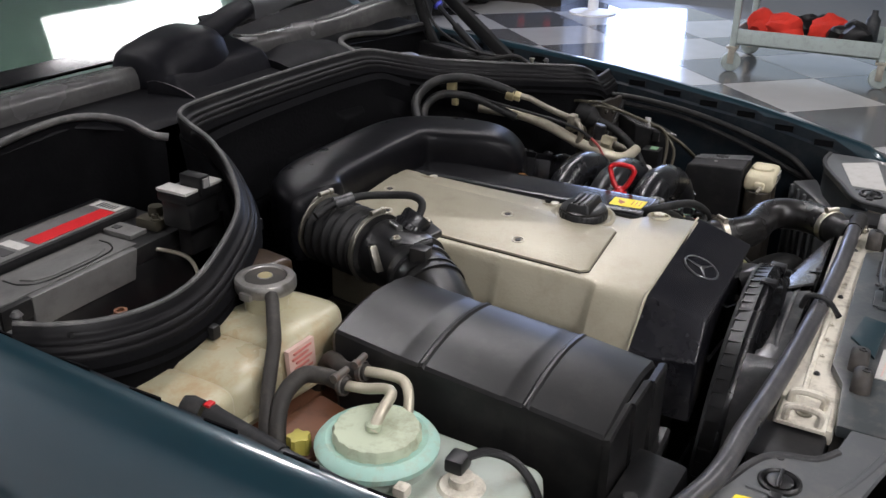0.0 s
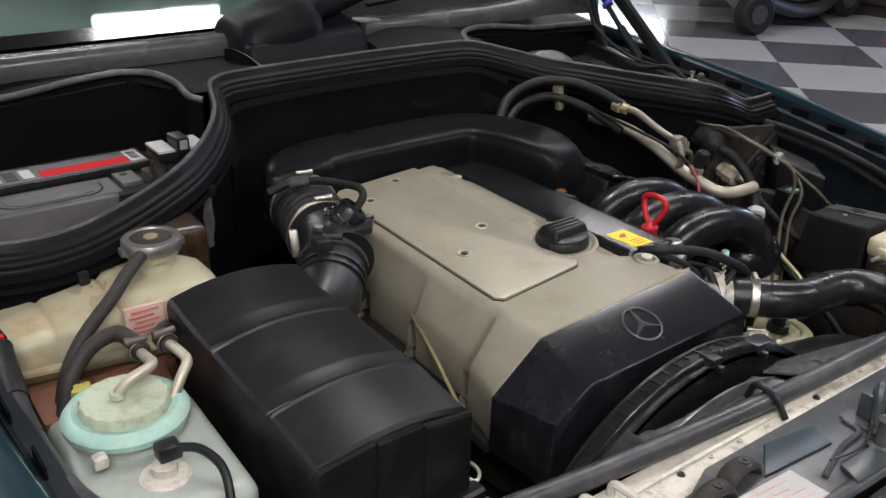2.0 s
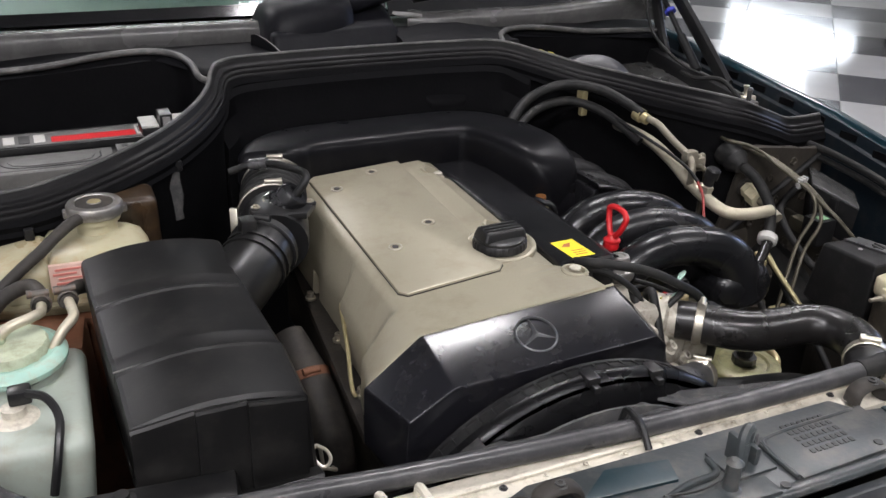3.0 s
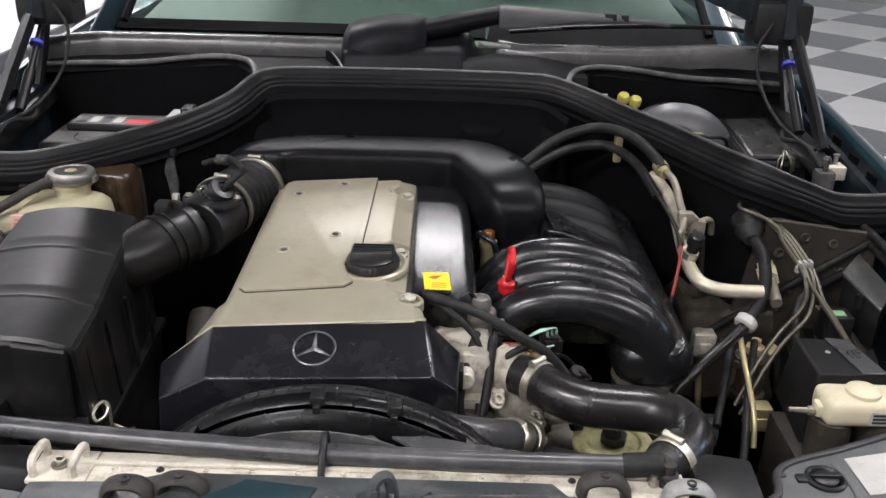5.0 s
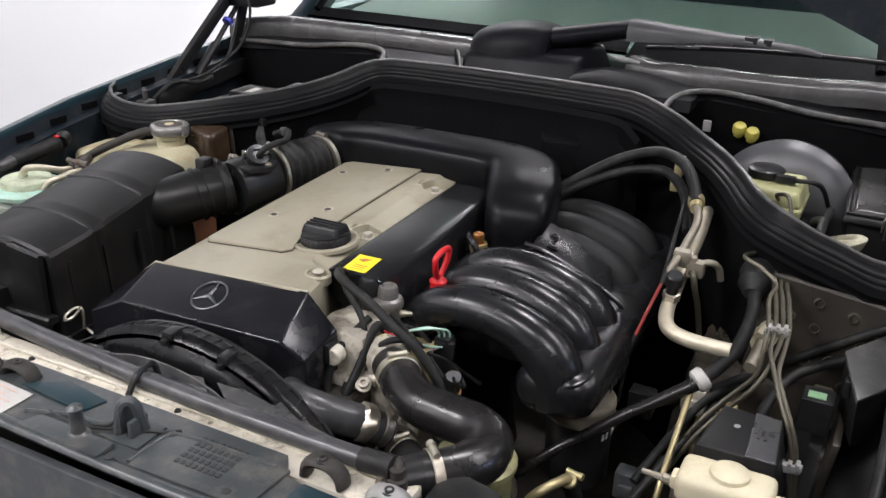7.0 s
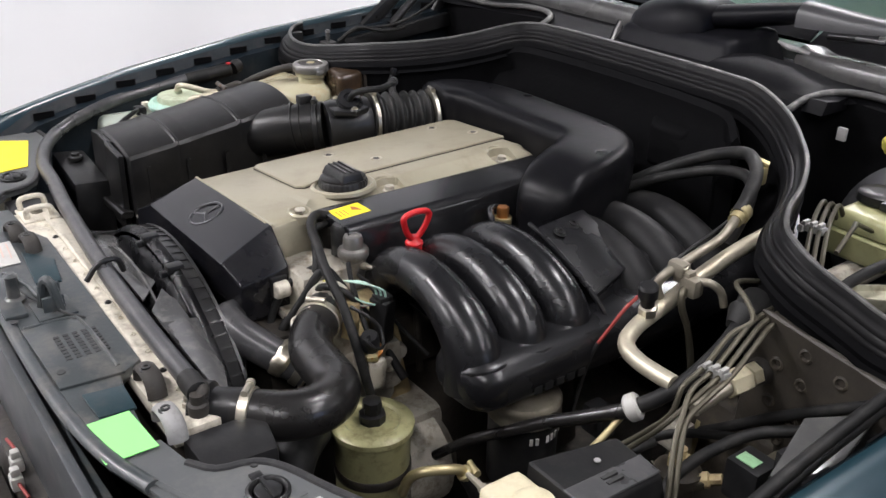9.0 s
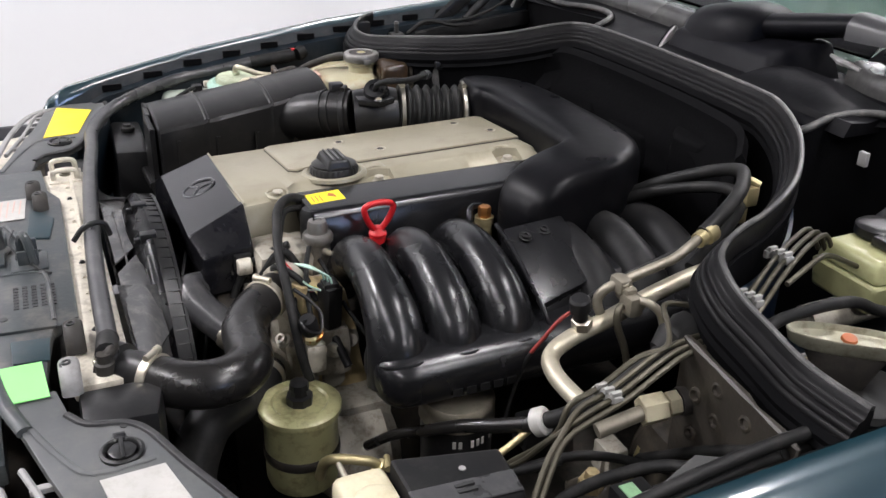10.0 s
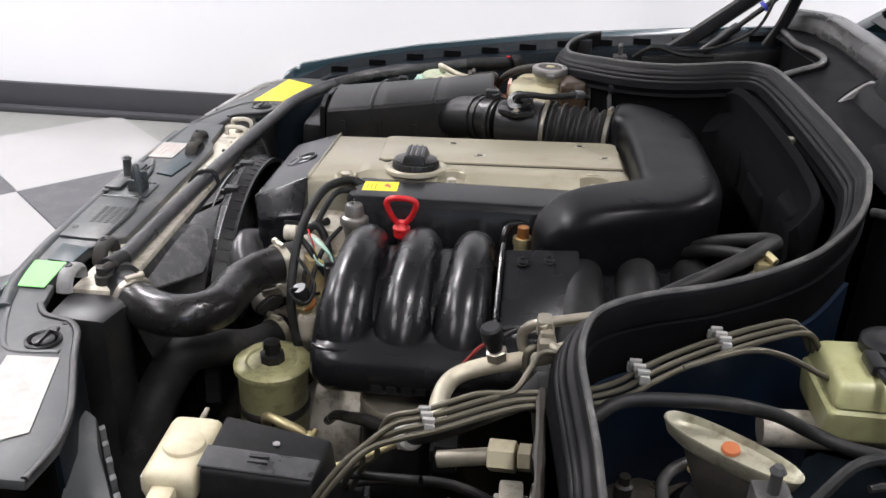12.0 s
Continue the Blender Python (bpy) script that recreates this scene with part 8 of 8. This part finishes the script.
for k, (m, dx) in enumerate(((M_RED, 0.0), (M_PALE, 0.005), (M_DULLY, -0.004), (M_AQUA, 0.009))):
    solo("thin_lead", tube([(0.150 + dx, 0.240, 0.765 - 0.004 * k), (0.172 + dx, 0.252, 0.752), (0.196 + dx, 0.262, 0.735 + 0.004 * k), (0.212 + dx * 0.5, 0.276, 0.742)], 0.0013, 6), m, (0.17, 0.25, 0.74), "thin coloured wire by the thermostat", "wire", "thin wires")
for k in range(3):
    solo("thin_lead", tube([(0.090 + 0.004 * k, 0.178, 0.668 + 0.004 * k), (0.105, 0.170 - 0.003 * k, 0.655), (0.122, 0.178, 0.648 - 0.004 * k), (0.134, 0.196, 0.655)], 0.0013, 6), (M_RED, M_REDW, M_PALE)[k], (0.10, 0.175, 0.66), "thin coloured wire below the engine cover", "wire", "thin wires")
solo("red_lead", tube([(0.075, 0.185, 0.675), (0.09, 0.182, 0.662), (0.11, 0.185, 0.655)], 0.0022, 8), M_RED, (0.09, 0.185, 0.66), "thin red wire at the engine's front", "wire")

for dz, r, m in ((0.0, 0.0068, M_RUBBER), (-0.017, 0.0055, M_RUBBER)):
    solo("wing_loom", tube([(0.738, 0.600, 0.796 + dz), (0.740, 0.520, 0.794 + dz), (0.742, 0.420, 0.782 + dz), (0.742, 0.300, 0.756 + 1.4 * dz), (0.736, 0.180, 0.716 + 1.6 * dz), (0.72, 0.12, 0.67)], r, 10), m, (0.74, 0.4, 0.78), "dusty black cable along the inner wing", "wiring", "wing looms")
# small black and metal blocks low on the left wing
module = thing("wing_module", (0.715, 0.49, 0.66), "flat dark grey electronic module on the inner wing", "module")
part("case", hexa([(0.690, 0.508, 0.66), (0.728, 0.556, 0.66), (0.740, 0.474, 0.66), (0.712, 0.430, 0.66)], [(0.684, 0.509, 0.748), (0.729, 0.565, 0.756), (0.746, 0.470, 0.737), (0.708, 0.421, 0.730)], 0.003), M_DULL, module)
part("lid", hexa([(0.682, 0.509, 0.748), (0.729, 0.568, 0.756), (0.747, 0.470, 0.737), (0.707, 0.418, 0.730)], [(0.683, 0.509, 0.753), (0.729, 0.566, 0.761), (0.746, 0.470, 0.742), (0.708, 0.420, 0.735)], 0.0015), M_MODULE, module, "scuffed flat grey lid")
part("lug", box(0.690, 0.698, 0.455, 0.470, 0.715, 0.738, 0.002), M_DULL, module)
VX, VY = 0.560, 0.482
valve = thing("pressure_valve", (VX, VY, 0.54), "oily brass-topped valve below the brake lines", "valve")
part("body", lathe([(0.026, 0), (0.027, 0.012), (0.022, 0.016), (0.022, 0.060), (0.028, 0.064), (0.028, 0.076), (0.020, 0.082)], (VX, VY, 0.54), n=22), M_GRIME, valve)
part("flange", prism([(VX - 0.034, VY - 0.012), (VX + 0.010, VY - 0.030), (VX + 0.034, VY + 0.010), (VX - 0.008, VY + 0.030)], 0.600, 0.612, 0.003), M_LINE, valve)
part("top_nut", lathe([(0.014, 0), (0.015, 0.002), (0.015, 0.014), (0.009, 0.016), (0.008, 0.026)], (VX, VY, 0.620), n=6), M_OXIDE, valve, "oxidised brass nut")
part("side_port", lathe([(0.010, 0), (0.010, 0.014), (0.007, 0.016), (0.007, 0.030)], (VX + 0.020, VY + 0.012, 0.606), (0.8, 0.5, 0.35), 8), M_OXIDE, valve)
for a in (0.4, 2.5):
    part("flange_bolt", bolt((VX + 0.022 * math.cos(a), VY + 0.022 * math.sin(a), 0.612), 0.005, 0.006), M_BRASS, valve)
steer = thing("steering_box", (0.54, 0.68, 0.48), "oily brown-black steering box deep in the bay", "steering box")
part("body", lump(hexa([(0.46, 0.58, 0.48), (0.64, 0.56, 0.48), (0.66, 0.76, 0.48), (0.47, 0.78, 0.48)], [(0.475, 0.60, 0.640), (0.62, 0.575, 0.655), (0.635, 0.745, 0.665), (0.485, 0.76, 0.650)], 0.018, 2), 0.012, 28, 5, 2.0), M_GRIME, steer)
part("top_cover", lathe([(0.055, 0), (0.052, 0.012), (0.040, 0.018), (0.015, 0.020)], (0.555, 0.665, 0.650), (0.05, 0, 1), 24), M_GRIME, steer)
part("adjuster", lathe([(0.010, 0), (0.010, 0.018), (0.006, 0.020), (0.006, 0.030)], (0.555, 0.665, 0.668), n=8), M_DARK, steer)
for a in range(4):
    part("cover_bolt", bolt((0.555 + 0.044 * math.cos(a * 1.57 + 0.6), 0.665 + 0.044 * math.sin(a * 1.57 + 0.6), 0.662), 0.006, 0.008), M_LINE, steer)
for x, y in ((0.60, 0.60), (0.63, 0.70), (0.50, 0.63), (0.615, 0.65)):
    part("boss", lathe([(0.016, 0), (0.014, 0.010), (0.008, 0.012)], (x, y, 0.652), (0.2, -0.2, 1), 14), M_GRIME, steer)
wing_plate = thing("wing_support", (0.70, 0.55, 0.45), "grimy brown inner wing support with holes", "support")
part("sheet", hexa([(0.665, 0.40, 0.45), (0.675, 0.40, 0.45), (0.675, 0.60, 0.45), (0.665, 0.60, 0.45)], [(0.692, 0.42, 0.665), (0.702, 0.42, 0.665), (0.702, 0.575, 0.680), (0.692, 0.575, 0.680)], 0.003), M_TOWER, wing_plate)
for y, z in ((0.46, 0.62), (0.50, 0.64), (0.545, 0.62)):
    part("hole_rim", lathe([(0.012, 0), (0.010, 0.004), (0.006, 0.004), (0.005, 0.001)], (0.672 + (z - 0.45) * 0.123 - 0.008, y, z), (-1, 0, 0.12), 14), M_DARK, wing_plate)
plug_box = thing("wing_connector", (0.662, 0.462, 0.66), "dark connector with a small green label", "connector")
part("shell", box(0.645, 0.685, 0.440, 0.480, 0.66, 0.708, 0.004), M_DULL, plug_box)
part("green_tag", plate([(0.652, 0.447, 0.7085), (0.674, 0.447, 0.7085), (0.674, 0.463, 0.7085), (0.652, 0.463, 0.7085)]), M_GREENT, plug_box)
part("lug", box(0.655, 0.680, 0.480, 0.520, 0.665, 0.690, 0.004), M_LINE, plug_box)
hinge_plug = thing("hinge_connector", (0.768, 0.80, 0.80), "cream connector block with a screw beside the hinge", "connector")
part("block", box(0.752, 0.784, 0.785, 0.820, 0.805, 0.830, 0.003), M_CREAM, hinge_plug)
part("screw", lathe([(0.004, 0), (0.004, 0.016), (0.006, 0.017), (0.006, 0.020)], (0.768, 0.802, 0.829), n=10), M_STEEL, hinge_plug)
solo("gold_rod", tube([(0.504, 0.593, 0.605), (0.506, 0.575, 0.55), (0.51, 0.545, 0.46)], 0.0055, 10), M_BRASS, (0.504, 0.59, 0.5), "yellow-plated rod deep in the bay", "rod")
solo("alternator", join(lathe([(0.05, 0), (0.07, 0.02), (0.07, 0.09), (0.05, 0.11)], (0.24, 0.25, 0.50), (0, 1, 0), 24), box(0.16, 0.26, 0.28, 0.36, 0.44, 0.58, 0.015)), M_ALLOY, (0.24, 0.3, 0.45), "dusty alloy alternator below the hoses", "alternator")
for i, (x, y, z) in enumerate(((0.44, 0.47, 0.62), (0.50, 0.55, 0.60), (0.46, 0.36, 0.56), (0.55, 0.40, 0.56))):
    solo("connector_block", join(box(x - 0.018, x + 0.018, y - 0.014, y + 0.014, z - 0.02, z + 0.02, 0.004), box(x - 0.01, x + 0.01, y - 0.02, y + 0.02, z - 0.012, z + 0.006, 0.003)), (M_BLACK, M_ALLOY, M_GREY, M_BRASS)[i], (x, y, z), "small oily connector block", "connector", "connector blocks")

# ---- the garage beyond ----
cart = thing("service_cart", (5.1, 0.65, 0), "grey metal service cart with red rags on its shelf", "cart")
for z in (0.17, 0.78):
    part("tray", join(box(4.78, 5.42, 0.20, 1.10, z, z + 0.015, 0.003), box(4.78, 4.80, 0.20, 1.10, z, z + 0.10, 0.004), box(5.40, 5.42, 0.20, 1.10, z, z + 0.10, 0.004), box(4.80, 5.40, 0.20, 0.22, z, z + 0.10, 0.004), box(4.80, 5.40, 1.08, 1.10, z, z + 0.10, 0.004)), M_CART, cart)
for x in (4.79, 5.41):
    for y in (0.21, 1.09):
        part("post", box(x - 0.02, x + 0.02, y - 0.02, y + 0.02, 0.16, 0.88, 0.004), M_CART, cart)
        caster = part("caster", join(lathe([(0.02, -0.02), (0.058, -0.018), (0.062, -0.01), (0.062, 0.01), (0.058, 0.018), (0.02, 0.02)], (x, y, 0.062), (1, 0.3, 0), 24)), M_CART, cart, "pale caster wheel")
        part("fork", join(box(x - 0.03, x - 0.022, y - 0.02, y + 0.02, 0.05, 0.15, 0.002), box(x + 0.022, x + 0.03, y - 0.02, y + 0.02, 0.05, 0.15, 0.002), box(x - 0.035, x + 0.035, y - 0.035, y + 0.035, 0.145, 0.162, 0.003)), M_STEEL, caster)
random.seed(4)
for i in range(5):
    cx, cy = 4.9 + 0.1 * (i % 3), 0.42 + 0.13 * i
    bm = bmesh.new()
    bmesh.ops.create_icosphere(bm, subdivisions=3, radius=0.09)
    for v in bm.verts:
        q = noise.noise(v.co * 18 + Vector((i, 0, 0)))
        v.co = Vector((cx, cy, 0.275)) + Vector((v.co.x * (1 + 0.5 * q), v.co.y * (1.3 + 0.5 * q), max(-0.06, v.co.z * (1.0 + 0.5 * q))))
    solo("rag", bm, M_CLOTH if i not in (0, 2) else M_BLACK, (cx, cy, 0.215), "crumpled red shop rag in the tray" if i not in (0, 2) else "crumpled black cloth in the tray", "rag", "rags on the cart")
solo("bottle", lathe([(0.04, 0), (0.042, 0.01), (0.042, 0.14), (0.02, 0.17), (0.018, 0.20)], (5.1, 0.32, 0.215), n=20), M_GREY, (5.1, 0.32, 0.215), "grey plastic bottle on the cart", "bottle")

mach = thing("parked_kart", (5.6, 3.9, 0), "grey wheeled machine parked on the floor", "machine")
for wx, wy in ((5.0, 3.55), (6.3, 4.45), (6.3, 3.62)):
    part("tyre", lathe([(0.07, -0.055), (0.125, -0.06), (0.145, -0.045), (0.15, 0.0), (0.145, 0.045), (0.125, 0.06), (0.07, 0.055)], (wx, wy, 0.15), (0.25, 1, 0), 32), M_RUBBER, mach)
    part("hub", lathe([(0.07, -0.05), (0.065, 0.0), (0.02, 0.01)], (wx, wy - 0.01, 0.15), (0.25, 1, 0), 20), M_GREY, mach)
part("hull", loft([[(x, y, z) for y, z in ((3.60, 0.22 + dz), (3.60, 0.42), (3.72, 0.62), (4.40, 0.62), (4.50, 0.42), (4.50, 0.22 + dz))] for x, dz in ((4.85, 0.10), (5.2, 0.06), (5.6, -0.04), (5.9, -0.04), (6.2, 0.04), (6.5, 0.12))]), M_GREY, mach)
part("skid", tube([(5.2, 3.58, 0.20), (5.55, 3.55, 0.12), (5.9, 3.56, 0.13), (6.2, 3.60, 0.24)], 0.05, 10), M_DARK, mach)
shelf = thing("storage_cabinet", (6.9, 4.0, 0), "dark metal cabinet with red lights below", "cabinet")
part("carcass", box(6.5, 7.2, 2.9, 5.2, 0.10, 1.7, 0.01), M_DARK, shelf)
part("plinth", box(6.55, 7.2, 2.95, 5.15, 0.0, 0.10, 0.0), M_DARK, shelf)
for ry in (3.05, 3.30):
    part("red_lamp", disc_cap((6.50, ry, 0.16), 0.035, 0.02, (-1, 0, 0)), M_RED, shelf)
post = thing("post_base", (6.4, 2.6, 0), "white painted post on a round foot", "post")
part("foot", lathe([(0.20, 0), (0.20, 0.012), (0.05, 0.03)], (6.4, 2.6, 0), n=28), M_WALL, post)
part("pole", lathe([(0.045, 0.02), (0.045, 1.4)], (6.4, 2.6, 0), n=20), M_WALL, post)

# tiles of the floor, turned by half a right angle
floor_ob = bpy.data.objects["floor"]
TS = 0.657
tile_mesh = {}
for dark in (0, 1):
    bm = box(-TS / 2 + 0.0015, TS / 2 - 0.0015, -TS / 2 + 0.0015, TS / 2 - 0.0015, -0.006, 0.0, 0.0015, 1)
    me = bpy.data.meshes.new("tile")
    bm.to_mesh(me)
    bm.free()
    me.materials.append(M_TILEB if dark else M_TILEW)
    tile_mesh[dark] = me
origin = Vector((-2.10, -1.272, 0))
d1, d2 = Vector((1, 1, 0)).normalized() * TS, Vector((1, -1, 0)).normalized() * TS
cand = []
for i in range(-14, 24):
    for j in range(-14, 24):
        c = origin + d1 * i + d2 * j
        if -2.4 < c.x < 7.1 and -5.8 < c.y < 8.8:
            cand.append((max(0, abs(c.x - 0.4) - 0.7) + max(0, abs(c.y - 0.5) - 1), i, j, c))
rest = {0: bmesh.new(), 1: bmesh.new()}
for _, i, j, c in sorted(cand)[:290]:
    ob = new("tile", tile_mesh[(i + j) % 2])
    ob.parent = floor_ob
    ob.matrix_parent_inverse = floor_ob.matrix_basis.inverted()
    ob.matrix_basis = pose(c.x, c.y, 0, 0, 0, 45)
for _, i, j, c in sorted(cand)[290:]:
    m = pose(c.x, c.y, 0, 0, 0, 45)
    vs = [rest[(i + j) % 2].verts.new(m @ Vector((a * (TS / 2 - 0.0015), b * (TS / 2 - 0.0015), 0))) for a, b in ((-1, -1), (1, -1), (1, 1), (-1, 1))]
    rest[(i + j) % 2].faces.new(vs)
for dark in (0, 1):
    far = link("far_tiles", rest[dark], M_TILEB if dark else M_TILEW, floor_ob.location, floor_ob)
    tagged(far, kind="stuff")
